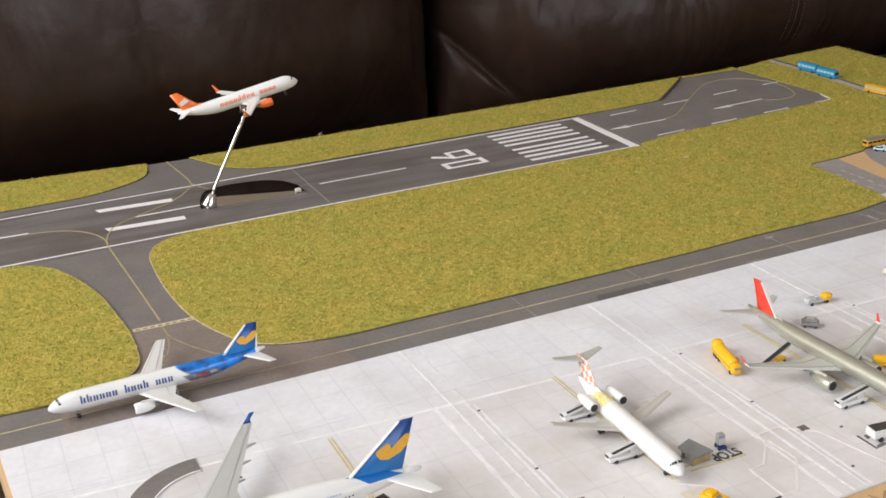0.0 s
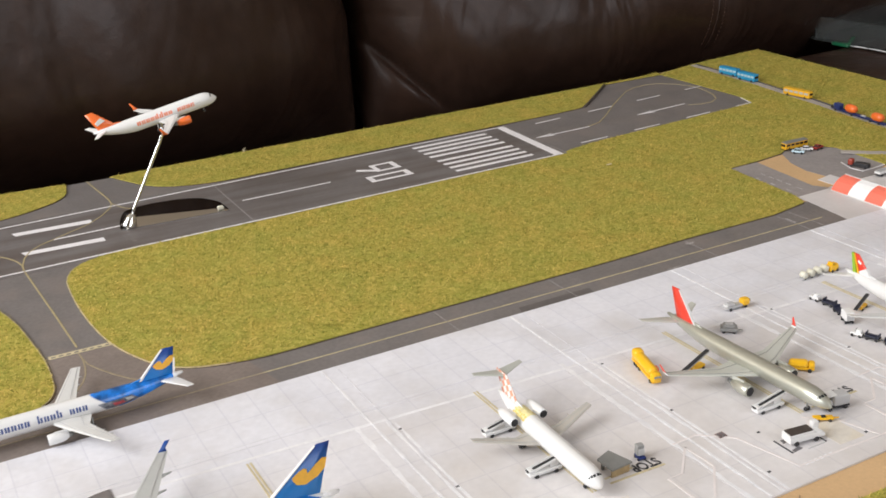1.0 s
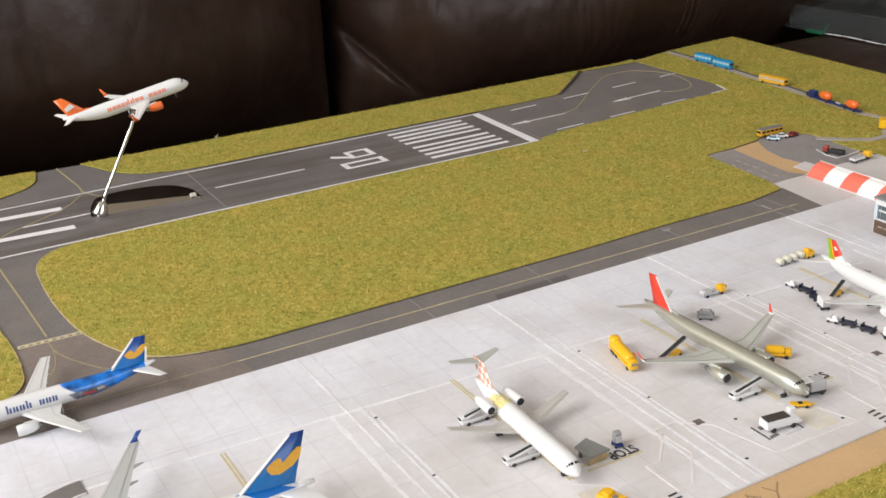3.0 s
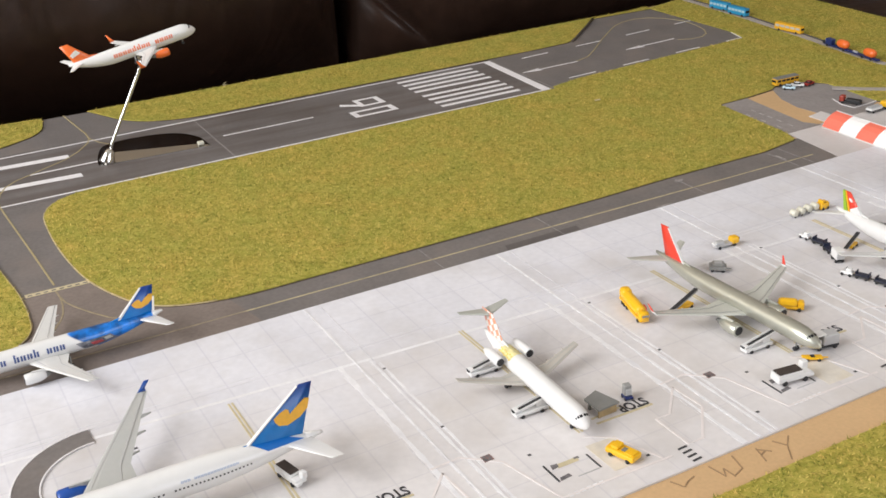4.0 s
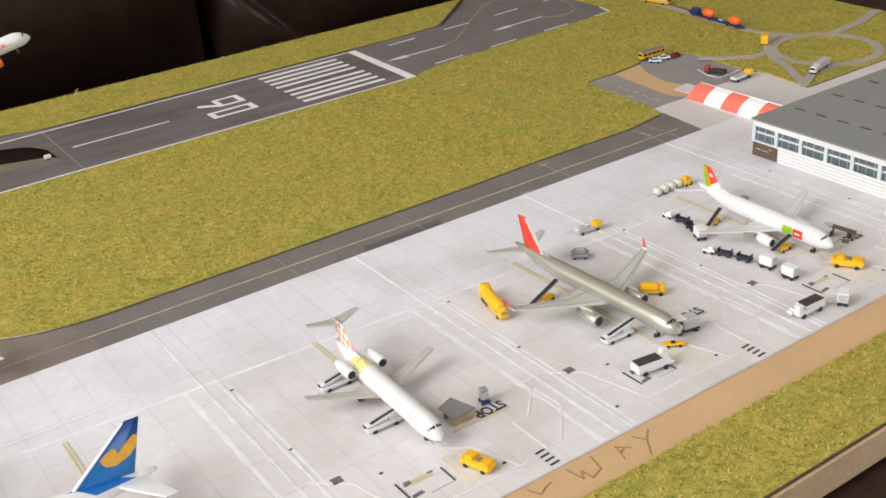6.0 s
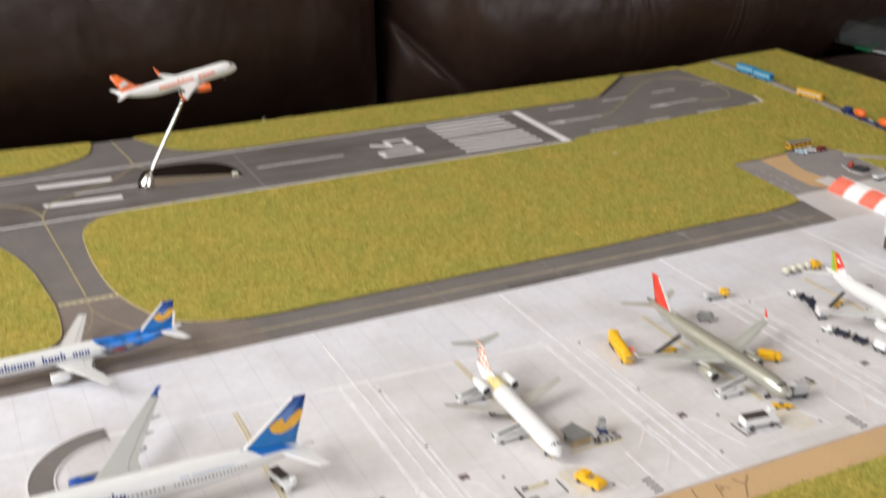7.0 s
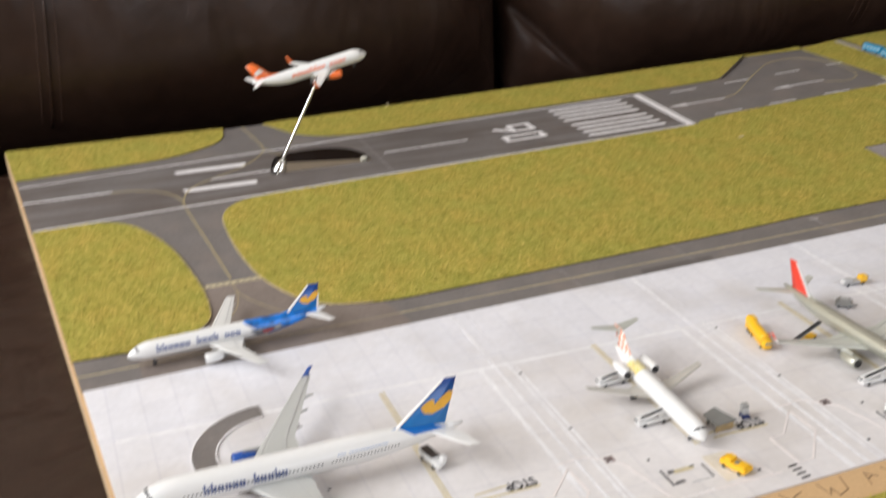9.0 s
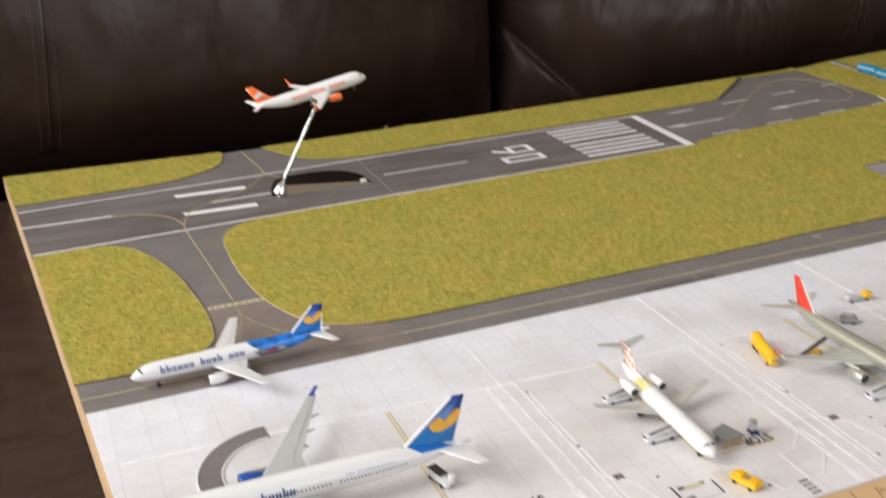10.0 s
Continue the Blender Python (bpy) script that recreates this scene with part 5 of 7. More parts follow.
    # undercarriage
    if gear:
        def leg(x, y, top, r):
            g = part("gear_leg", tube([(x, y, r), (x, y, top)], 0.0005, 7), GREY, t)
            for o in (-0.0010, 0.0010):
                part("gear_wheel", wheel((x, y + o, r), r, 0.0012), DARK, g, smooth=True)
        leg(L / 2 - 0.125 * L, 0.0, zc - R * 0.7, 0.0011)
        for side in (1, -1):
            leg(L / 2 - main_s * L, side * R * 1.7, zc - wing_drop * R, 0.0015)
    t_data[name] = (t, h, fin_ob, (f0, fc, f1, ft, base, fin_top, L))
    return t, h, fin_ob


t_data = {}


def emblem(name, key, pts, material, label):
    """A plain coloured shape through a fin: pts run (0..1 along the chord, 0..1 up)."""
    t, h, fin_ob, (f0, fc, f1, ft, base, top, L) = t_data[key]
    out = []
    for u, v in pts:
        le, ch = f0 + (f1 - f0) * v, fc + (ft - fc) * v
        out.append((L / 2 - (le + u * ch) * L, base + (top - base) * v, 0.0009 - 0.00045 * v))
    bm = bmesh.new()
    a = [bm.verts.new((x, w + 0.00012, z)) for x, z, w in out]
    b = [bm.verts.new((x, -w - 0.00012, z)) for x, z, w in out]
    bm.faces.new(a)
    bm.faces.new(b[::-1])
    for i in range(len(out)):
        j = (i + 1) % len(out)
        bm.faces.new((a[i], a[j], b[j], b[i]))
    part(name, bm, material, fin_ob, label)


def title(key, s0, s1, a0, a1, count, material, tall=(), label="row of plain lettering bars"):
    """Writing turned into plain bars along the hull, on both sides."""
    t, h, fin_ob, _ = t_data[key]
    for side in (1, -1):
        bm = bmesh.new()
        step = (s1 - s0) / count
        for i in range(count):
            k = i if side == 1 else count - 1 - i
            if k in tall and tall[k] == 0:
                continue
            top = a1 if k in tall else a0 + (a1 - a0) * 0.68
            h.patch(s0 + i * step, s0 + i * step + step * 0.30, a0, top, side, bm)
            h.patch(s0 + i * step + step * 0.44, s0 + i * step + step * 0.76, a0, a0 + (a1 - a0) * 0.66, side, bm)
        part("lettering_bars", bm, material, t, label)


def cabin_windows(key, s0, s1, count, material=None, a=0.12):
    t, h, fin_ob, _ = t_data[key]
    for side in (1, -1):
        bm = bmesh.new()
        for i in range(count):
            s = s0 + (s1 - s0) * i / count
            h.patch(s, s + (s1 - s0) / count * 0.42, a - 0.055, a + 0.055, side, bm, n=1)
        part("cabin_window_row", bm, material or GLASSDARK, t, "row of small dark cabin windows", kind="stuff")


# airliner taking off on its display stand
EJ = pose(-0.0522, 0.045, 0.0761, 0, -10.5, 0)
aircraft("display_aircraft", "white and orange twin-jet model climbing on a chrome stand", EJ, 0.0985, 0.090, 0.0056, 0.0096, 0.0292, (WHITE, WINGPALE, ORANGE, ORANGE, ORANGE, WHITE), winglet=0.0062, eng=(0.0030, 0.0110), dihedral=1.2, fin=(0.80, 0.155, 0.955, 0.062), group="")
title("display_aircraft", 0.20, 0.68, -0.08, 0.66, 13, ORANGE, {4: 1, 5: 1, 8: 0})
emblem("fin_lettering_bar", "display_aircraft", [(0.16, 0.44), (0.86, 0.30), (0.86, 0.46), (0.16, 0.64)], WHITE, "plain white bar on the fin")
cabin_windows("display_aircraft", 0.15, 0.24, 7, GREYLIGHT)

# blue-tailed airliner on the taxiway
HEART = [(0.12, 0.50), (0.17, 0.58), (0.28, 0.625), (0.40, 0.60), (0.54, 0.50), (0.68, 0.64), (0.84, 0.72), (1.0, 0.70), (1.0, 0.53), (0.86, 0.40), (0.62, 0.31), (0.40, 0.35), (0.24, 0.43)]
BLUEFIN = fade("blue_fin_paint", (0.004, 0.20, 0.60), (0.006, 0.055, 0.30), 0.0165, 0.0290)
BIGFIN = fade("wide_blue_fin_paint", (0.005, 0.19, 0.55), (0.008, 0.050, 0.27), 0.0250, 0.0420)
BLUEREAR = livery("white_and_blue_livery", (0.80, 0.80, 0.79), (0.003, 0.150, 0.53), -0.0325, -1.5)
aircraft("blue_tail_aircraft", "long white airliner model with blue rear half on the taxiway", pose(-0.1860, -0.2462, 0.0008, 0, 0, 181.2), 0.1175, 0.0925, 0.0054, 0.0100, 0.0308, (BLUEREAR, WINGPALE, BLUEFIN, WHITE, WINGPALE, WHITE), wing_s=0.392, eng=(0.0029, 0.0108), tail_span=0.32, main_s=0.56, fin=(0.795, 0.165, 0.930, 0.055), cone=WHITE)
title("blue_tail_aircraft", 0.140, 0.560, 0.02, 0.80, 15, TITLEBLUE, {0: 1, 1: 1, 6: 0, 7: 1, 10: 1, 11: 0})
emblem("fin_emblem", "blue_tail_aircraft", HEART, GOLD, "plain golden heart shape on the blue fin")
emblem("fin_leading_edge", "blue_tail_aircraft", [(-0.02, 0.10), (0.05, 0.10), (0.07, 0.98), (-0.02, 0.98)], WHITE, "white leading edge")
t, h, fin_ob, _ = t_data["blue_tail_aircraft"]
PICTURE = mat("printed_picture", (0.13, 0.14, 0.17), 0.35, vary=0.8, scale=160, fine=900, dirt=(0.40, 0.42, 0.44), dirt_amount=0.9, dirt_scale=230)
for side in (1, -1):
    pic = part("picture_panel", h.patch(0.635, 0.790, -0.62, 0.22, side, slant=-0.035), PICTURE, t, "dark smudged picture printed on the blue hull")
    part("picture_patch", h.patch(0.675, 0.725, -0.38, -0.02, side, slant=-0.012, lift=0.0002), mat("dull_red_print", (0.45, 0.075, 0.085), 0.4, vary=0.5, scale=300) if side == 1 else bpy.data.materials["dull_red_print"], pic, "blurred red patch")
    part("picture_patch", h.patch(0.735, 0.765, -0.30, 0.08, side, slant=-0.012, lift=0.0002), WINGGREY, pic, "blurred pale patch")

# wide-body beside the loop road
aircraft("wide_body_aircraft", "large white wide-body airliner model with blue fin on the apron", pose(-0.1793, -0.4005, 0.0012, 0, 0, 180 - 0.6), 0.1575, 0.150, 0.0072, 0.0150, 0.0430, (WHITE, WINGGREY, BIGFIN, DEEPBLUE, DEEPBLUE, WHITE), wing_s=0.330, sweep=33, root=0.185, tip=0.034, winglet=0.0046, wl_top=0.50, cone=WHITE, rise=0.16, pods=1.9, fin_sink=0.35, eng=(0.0045, 0.0150), fin=(0.772, 0.180, 0.957, 0.040), tail_span=0.305, eng_y=0.32, main_s=0.51, dihedral=4.2)
title("wide_body_aircraft", 0.20, 0.45, -0.06, 0.58, 12, TITLEBLUE, {0: 1, 1: 1, 6: 0, 7: 1, 10: 1})
title("wide_body_aircraft", 0.60, 0.76, 0.42, 0.62, 18, PALEBLUE, {3: 0})
cabin_windows("wide_body_aircraft", 0.14, 0.56, 34)
cabin_windows("wide_body_aircraft", 0.58, 0.80, 20)
emblem("fin_emblem", "wide_body_aircraft", HEART, GOLD, "plain golden heart shape on the blue fin")
emblem("fin_leading_edge", "wide_body_aircraft", [(-0.02, 0.14), (0.018, 0.14), (0.03, 0.98), (-0.02, 0.98)], WHITE, "white leading edge")

t, h, fin_ob, _ = t_data["wide_body_aircraft"]
for side in (1, -1):
    part("fin_root_paint", h.patch(0.845, 0.955, 0.55, 1.57, side, slant=-0.045), BLUE, t, "blue paint flowing from the fin over the hull")

# rear-engined jet with the chequered fin
CHEQUER = chequer("red_white_chequer", (0.82, 0.80, 0.76), (0.80, 0.33, 0.21), 330)
aircraft("chequered_tail_aircraft", "white rear-engined jet model with red chequered fin", pose(0.0100, -0.4040, 0.0012, 0, 0, -91.8), 0.0945, 0.0678, 0.0050, 0.0083, 0.0245, (WHITE, WINGCREAM, CHEQUER, WHITE, WINGPALE, TAILGREY), lines=WINGGREY, fillet=WHITE, wing_s=0.488, sweep=24, root=0.15, engines="rear", eng=(0.0027, 0.0150), t_tail=True, tail_span=0.30, tail_sweep=0.46, fin=(0.775, 0.185, 0.905, 0.120), main_s=0.60, dihedral=8.5)
t, h, fin_ob, _ = t_data["chequered_tail_aircraft"]
YOLK = mat("pale_yellow_enamel", (0.80, 0.72, 0.36), 0.35, vary=0.25, scale=260)
for side in (1, -1):
    part("crown_paint", h.patch(0.655, 0.770, 0.55, 1.57, side), YOLK, t, "pale yellow paint on the crown of the hull")
bm = bmesh.new()
for i in range(14):
    s = 0.66 + 0.018 * (i % 7)
    for side in (1, -1):
        h.patch(s, s + 0.012, 0.5 + 0.35 * (i // 7) + 0.06 * (i % 3), 0.68 + 0.35 * (i // 7) + 0.06 * (i % 3), side, bm)
part("chequer_mark", bm, mat("chequer_yellow", (0.80, 0.60, 0.14), 0.4, vary=0.3, scale=300), t, "scatter of yellow chequer marks", kind="stuff")

# silver twin-jet with the red fin
aircraft("silver_aircraft", "silver grey airliner model with plain red fin and winglets", pose(0.1415, -0.3978, 0.0012, 0, 0, -88.2), 0.1225, 0.0940, 0.0050, 0.0104, 0.0325, (SILVER, SILVERDARK, RED, SILVER, RED, SILVERDARK), wing_s=0.374, fillet=SILVER, winglet=0.0052, wl_base=WHITE, tip=0.040, eng=(0.0034, 0.0130), tail_span=0.33, fin=(0.80, 0.135, 0.925, 0.055), main_s=0.54, lines=GREY)
emblem("fin_leading_edge", "silver_aircraft", [(-0.02, 0.02), (0.045, 0.02), (0.08, 0.98), (-0.02, 0.98)], WHITE, "cream leading edge")

# white airliner with the green and red panel
aircraft("green_red_aircraft", "white airliner model with green and red panels and fin", pose(0.2706, -0.3985, 0.0012, 0, 0, -91.8), 0.1010, 0.0870, 0.0052, 0.0096, 0.0264, (WHITE, WINGPALE, RED, WHITE, WHITE, WHITE), fillet=WHITE, fin=(0.785, 0.150, 0.905, 0.060), eng=(0.0029, 0.0108))
t, h, fin_ob, _ = t_data["green_red_aircraft"]
for side in (1, -1):
    part("green_panel", h.patch(0.235, 0.305, -0.45, 0.50, side), GREEN, t, "plain green panel")
    part("red_panel", h.patch(0.165, 0.232, -0.45, 0.50, side), RED, t, "plain red panel")
    part("white_bar", h.patch(0.180, 0.218, -0.05, 0.14, side, lift=0.0002), WHITE, t, "plain white bar")
emblem("fin_rear", "green_red_aircraft", [(0.80, 0.02), (1.01, 0.02), (1.01, 1.0), (0.76, 1.0)], GREEN, "green fin rear")
emblem("fin_stripe", "green_red_aircraft", [(0.66, 0.02), (0.75, 0.02), (0.71, 1.0), (0.58, 1.0)], YELLOW, "yellow fin stripe")
emblem("fin_foot", "green_red_aircraft", [(-0.01, 0.0), (0.62, 0.0), (0.62, 0.22), (-0.01, 0.46)], WHITE, "white fin foot")
emblem("fin_patch", "green_red_aircraft", [(0.20, 0.62), (0.36, 0.56), (0.48, 0.62), (0.46, 0.72), (0.28, 0.74)], WHITE, "plain white patch")

# ================= the display stand =================
stand = thing("display_stand", "polished chrome display stand with teardrop base on the runway", "display stand", pose(0, 0, 0))
# a low spine parts the sloping near face, broad by the foot, from the nearly flat far face
rings = []
for k in range(49):
    u = 0.004 + 0.992 * k / 48
    x = -0.0955 + 0.0870 * u
    end = min(1.0, ((1 - u) / 0.10)) ** 0.5
    yn = 0.0425 - 0.0065 * u
    ys = yn + (0.0160 * (1 - u) + 0.0040 * u) * min(1.0, u / 0.12) * end
    yf = max(ys + 0.0006, ys + (0.0860 - ys) * (1 - abs(2 * u - 1.06) ** 2.6 / 1.17) ** 0.62)
    zs = 0.0012 + (ys - yn) * 0.27
    rings.append([(x, yn, 0.0004), (x, yn, 0.0012), (x, ys, zs), (x, yf, zs - 0.0002 - 0.02 * (yf - ys)), (x, yf, 0.0004)])
bm = loft(rings)
for f in bm.faces:
    f.smooth = False
part("base_plate", bm, DARKCHROME, stand, "mirror-bright teardrop base plate")
part("foot_cone", tube([(-0.0885, 0.0455, 0.0018), (-0.0880, 0.0455, 0.0030), (-0.0850, 0.0458, 0.0095), (-0.0842, 0.0459, 0.0112)], [0.0063, 0.0061, 0.0039, 0.0026], 18), CHROME, stand, "chrome cone foot", smooth=True)
part("rod", tube([(-0.0845, 0.0459, 0.0100), (-0.0825, 0.0459, 0.0150), (-0.0540, 0.0450, 0.0665), (-0.0515, 0.0450, 0.0720), (-0.0512, 0.0450, 0.0825)], 0.0013, 12), CHROME, stand, "slim bright rod", smooth=True)
part("stop", box((-0.0150, 0.0400, 0.0034), (0.0048, 0.0042, 0.0026), 0.0006), CREAM, stand, "small cream rubber stop")

# ================= vehicles on the apron =================
def vehicle(name, label, category, m, pieces, wheels=(), wr=0.0012, group="apron vehicles"):
    """pieces: part name, centre, size, rounding, material, a pitch in degrees."""
    t = thing(name, label, category, m, group)
    made = {}
    for pn, c, s, bv, mm, *tilt in pieces:
        made[pn] = part(pn, box(c, s, bv, pose(0, 0, 0, 0, tilt[0], 0) if tilt else None), mm, t)
    for x, y in wheels:
        part("wheel", wheel((x, y, wr), wr, 0.0011), DARK, t, smooth=True)
    return t


def four(a, b, w):
    return [(a, w), (a, -w), (b, w), (b, -w)]


def stairs(m, label):
    return vehicle("passenger_stairs", label, "stairs truck", m, [
        ("chassis", (0.0, 0, 0.0026), (0.0185, 0.0056, 0.0024), 0.0005, WHITE), ("cab", (-0.0072, 0.0005, 0.0044), (0.0042, 0.0046, 0.0026), 0.0006, WHITE),
        ("windscreen", (-0.0092, 0.0005, 0.0047), (0.0004, 0.0038, 0.0014), 0.0, GLASSDARK), ("ramp", (0.0005, 0.0, 0.0066), (0.0205, 0.0036, 0.0010), 0.0002, WHITE, -15),
        ("tread", (0.0005, 0.0, 0.0073), (0.0215, 0.0018, 0.0006), 0.0, DARK, -15), ("support", (0.0055, 0.0, 0.0050), (0.0050, 0.0030, 0.0040), 0.0004, WHITE),
        ("handrail", (0.0005, 0.0019, 0.0078), (0.0205, 0.0003, 0.0008), 0.0, WHITE, -15), ("handrail", (0.0005, -0.0019, 0.0078), (0.0205, 0.0003, 0.0008), 0.0, WHITE, -15)], four(-0.0055, 0.0055, 0.0026))


A0 = 0.0010
stairs(pose(-0.0005, -0.3757, A0, 0, 0, -1) @ Matrix.Diagonal((0.97, 0.9, 0.76, 1)), "white passenger stairs truck with black treads behind the wing")
stairs(pose(-0.0010, -0.4183, A0, 0, 0, -2) @ Matrix.Diagonal((0.97, 0.9, 0.76, 1)), "white passenger stairs truck with black treads at the front door")
stairs(pose(0.1275, -0.4320, A0, 0, 0, -1) @ Matrix.Diagonal((0.97, 0.9, 0.76, 1)), "white passenger stairs truck with black treads by the silver aircraft")


def belt_loader(m, label, body):
    return vehicle("belt_loader", label, "belt loader", m, [
        ("chassis", (0.0015, 0, 0.0026), (0.0130, 0.0050, 0.0022), 0.0006, body), ("cab", (-0.0035, 0.0, 0.0042), (0.0030, 0.0045, 0.0020), 0.0005, body),
        ("boom", (0.0, 0.0, 0.0072), (0.0260, 0.0032, 0.0009), 0.0002, GREY, -14), ("belt", (0.0, 0.0, 0.0079), (0.0264, 0.0026, 0.0006), 0.0, DARK, -14)], four(-0.0028, 0.0058, 0.0024))


belt_loader(pose(0.1235, -0.3800, A0, 0, 0, 12) @ Matrix.Scale(0.84, 4), "yellow belt loader with black conveyor under the silver hull", YELLOW)
belt_loader(pose(0.2590, -0.4240, A0, 0, 0, 4) @ Matrix.Diagonal((0.74, 0.84, 0.80, 1)), "yellow belt loader with black conveyor beside the white airliner", YELLOW)
belt_loader(pose(0.2575, -0.3745, A0, 0, 0, 20) @ Matrix.Diagonal((0.70, 0.80, 0.62, 1)), "yellow belt loader with dark conveyor behind the wing", YELLOW)


def tanker(m):
    t = vehicle("fuel_tanker", "bright yellow fuel tanker truck with rounded tank", "tanker", m, [
        ("chassis", (0.0, 0, 0.0022), (0.0320, 0.0056, 0.0016), 0.0004, YELLOW), ("cab", (0.0142, 0, 0.0048), (0.0060, 0.0066, 0.0060), 0.0024, YELLOW), ("windscreen", (0.0170, 0, 0.0056), (0.0004, 0.0040, 0.0013), 0.0, GREY),
        ("hose_box", (0.0060, 0.0042, 0.0050), (0.0040, 0.0012, 0.0030), 0.0003, CORAL)], four(-0.011, 0.012, 0.0026) + four(-0.008, -0.004, 0.0026))
    part("tank", tube([(-0.0165, 0, 0.0058), (-0.0155, 0, 0.0058), (-0.0135, 0, 0.0058), (0.0095, 0, 0.0058), (0.0112, 0, 0.0058), (0.0116, 0, 0.0058)], [0.0014, 0.0028, 0.0035, 0.0032, 0.0028, 0.0014], 18), YELLOW, t, smooth=True)
    part("rear_locker", box((-0.0125, 0, 0.0070), (0.0072, 0.0066, 0.0058), 0.0022, segments=3), YELLOW, t, smooth=True)
    return t


tanker(pose(0.1000, -0.3668, A0, 0, 0, -105) @ Matrix.Scale(0.93, 4))


def tug(name, m, label, body, L=0.0170, W=0.0082, H=0.0034):
    return vehicle(name, label, "aircraft tug", m, [
        ("body", (0, 0, 0.0028), (L, W, H), 0.0010, body), ("cab", (-L * 0.22, 0, 0.0028 + H * 0.72), (L * 0.26, W * 0.72, H * 0.55), 0.0005, body),
        ("seat_well", (L * 0.05, 0, 0.0028 + H * 0.5), (L * 0.14, W * 0.40, 0.0006), 0.0, GREYDARK), ("hood", (L * 0.28, 0, 0.0028 + H * 0.56), (L * 0.30, W * 0.7, 0.0008), 0.0003, body), ("rear_deck", (-L * 0.42, 0, 0.0028 + H * 0.53), (L * 0.1, W * 0.6, 0.0005), 0.0002, body)], four(-L * 0.3, L * 0.3, W * 0.47))


tug("pushback_tug", pose(0.0148, -0.4688, A0, 0, 0, -72) @ Matrix.Scale(0.88, 4), "bright yellow pushback tug on its marked bay", YELLOW)
tug("pushback_tug", pose(0.2700, -0.4585, A0, 0, 0, -58), "bright yellow pushback tug by the white airliner's nose", YELLOW)
vehicle("tank_truck", "rounded orange-yellow tank truck beside the silver hull", "tanker", pose(0.1718, -0.4108, A0, 0, 0, -42), [("chassis", (0, 0, 0.0020), (0.0140, 0.0050, 0.0014), 0.0004, YELLOW), ("tank", (-0.0014, 0, 0.0042), (0.0104, 0.0058, 0.0044), 0.0019, YELLOW), ("cab", (0.0054, 0, 0.0038), (0.0036, 0.0054, 0.0036), 0.0012, YELLOW)], four(-0.0045, 0.0045, 0.0024))
vehicle("tow_dolly", "small flat yellow tow dolly with black wheels", "dolly", pose(0.1428, -0.4548, A0, 0, 0, -30), [("deck", (0, 0, 0.0016), (0.0100, 0.0040, 0.0009), 0.0003, YELLOW), ("bar", (0.0060, 0, 0.0014), (0.0040, 0.0008, 0.0006), 0.0002, YELLOW), ("hitch", (0.0, 0, 0.0023), (0.0022, 0.0020, 0.0008), 0.0003, DARK)], four(-0.003, 0.003, 0.0018), 0.0009)


def high_loader(m, label):
    return vehicle("cargo_loader", label, "cargo loader", m, [
        ("chassis", (0, 0, 0.0034), (0.0190, 0.0072, 0.0032), 0.0006, WHITE), ("deck", (-0.0022, 0, 0.0056), (0.0145, 0.0066, 0.0012), 0.0003, WHITE), ("belt", (-0.0022, 0, 0.0064), (0.0130, 0.0056, 0.0005), 0.0, DECKBROWN),
        ("cab", (0.0085, 0.0022, 0.0062), (0.0036, 0.0034, 0.0040), 0.0006, WHITE), ("step", (0.0098, -0.0020, 0.0030), (0.0024, 0.0034, 0.0018), 0.0004, WHITE)], four(-0.0055, 0.0060, 0.0034), 0.0014)


high_loader(pose(0.1202, -0.4628, A0, 0, 0, -8), "white cargo loader with dark belt deck near the apron edge")
high_loader(pose(0.2150, -0.4762, A0, 0, 0, 178), "white cargo loader with dark belt deck at the apron corner")
high_loader(pose(-0.1165, -0.4050, A0, 0, 0, -76) @ Matrix.Scale(0.84, 4), "white cargo loader with black deck under the wide-body tail")


def catering(m):
    return vehicle("catering_truck", "pale grey catering truck at the silver aircraft's nose", "catering truck", m, [
        ("chassis", (0, 0, 0.0020), (0.0150, 0.0062, 0.0014), 0.0003, DARK), ("box_body", (-0.0020, 0, 0.0060), (0.0100, 0.0074, 0.0062), 0.0008, GREYLIGHT), ("cab", (0.0055, 0, 0.0046), (0.0040, 0.0066, 0.0040), 0.0010, WHITE), ("windscreen", (0.0076, 0, 0.0054), (0.0003, 0.0050, 0.0016), 0.0, GLASSDARK), ("platform", (0.0040, 0, 0.0094), (0.0060, 0.0060, 0.0008), 0.0002, WHITE)], four(-0.005, 0.005, 0.0030), 0.0013)


catering(pose(0.1570, -0.4490, A0, 0, 0, 168) @ Matrix.Scale(0.92, 4))
vehicle("generator_cart", "small grey ground power cart", "generator", pose(0.1715, -0.3536, A0, 0, 0, -40) @ Matrix.Scale(0.86, 4), [("body", (0, 0, 0.0028), (0.0116, 0.0084, 0.0026), 0.0008, GREY), ("hood", (0, 0, 0.0048), (0.0086, 0.0066, 0.0030), 0.0013, GREY), ("lid", (0, 0, 0.0064), (0.0050, 0.0036, 0.0006), 0.0002, GREYLIGHT), ("bar", (0.0072, 0, 0.0018), (0.0040, 0.0007, 0.0006), 0.0002, GREY)], four(-0.0035, 0.0035, 0.003), 0.0012)
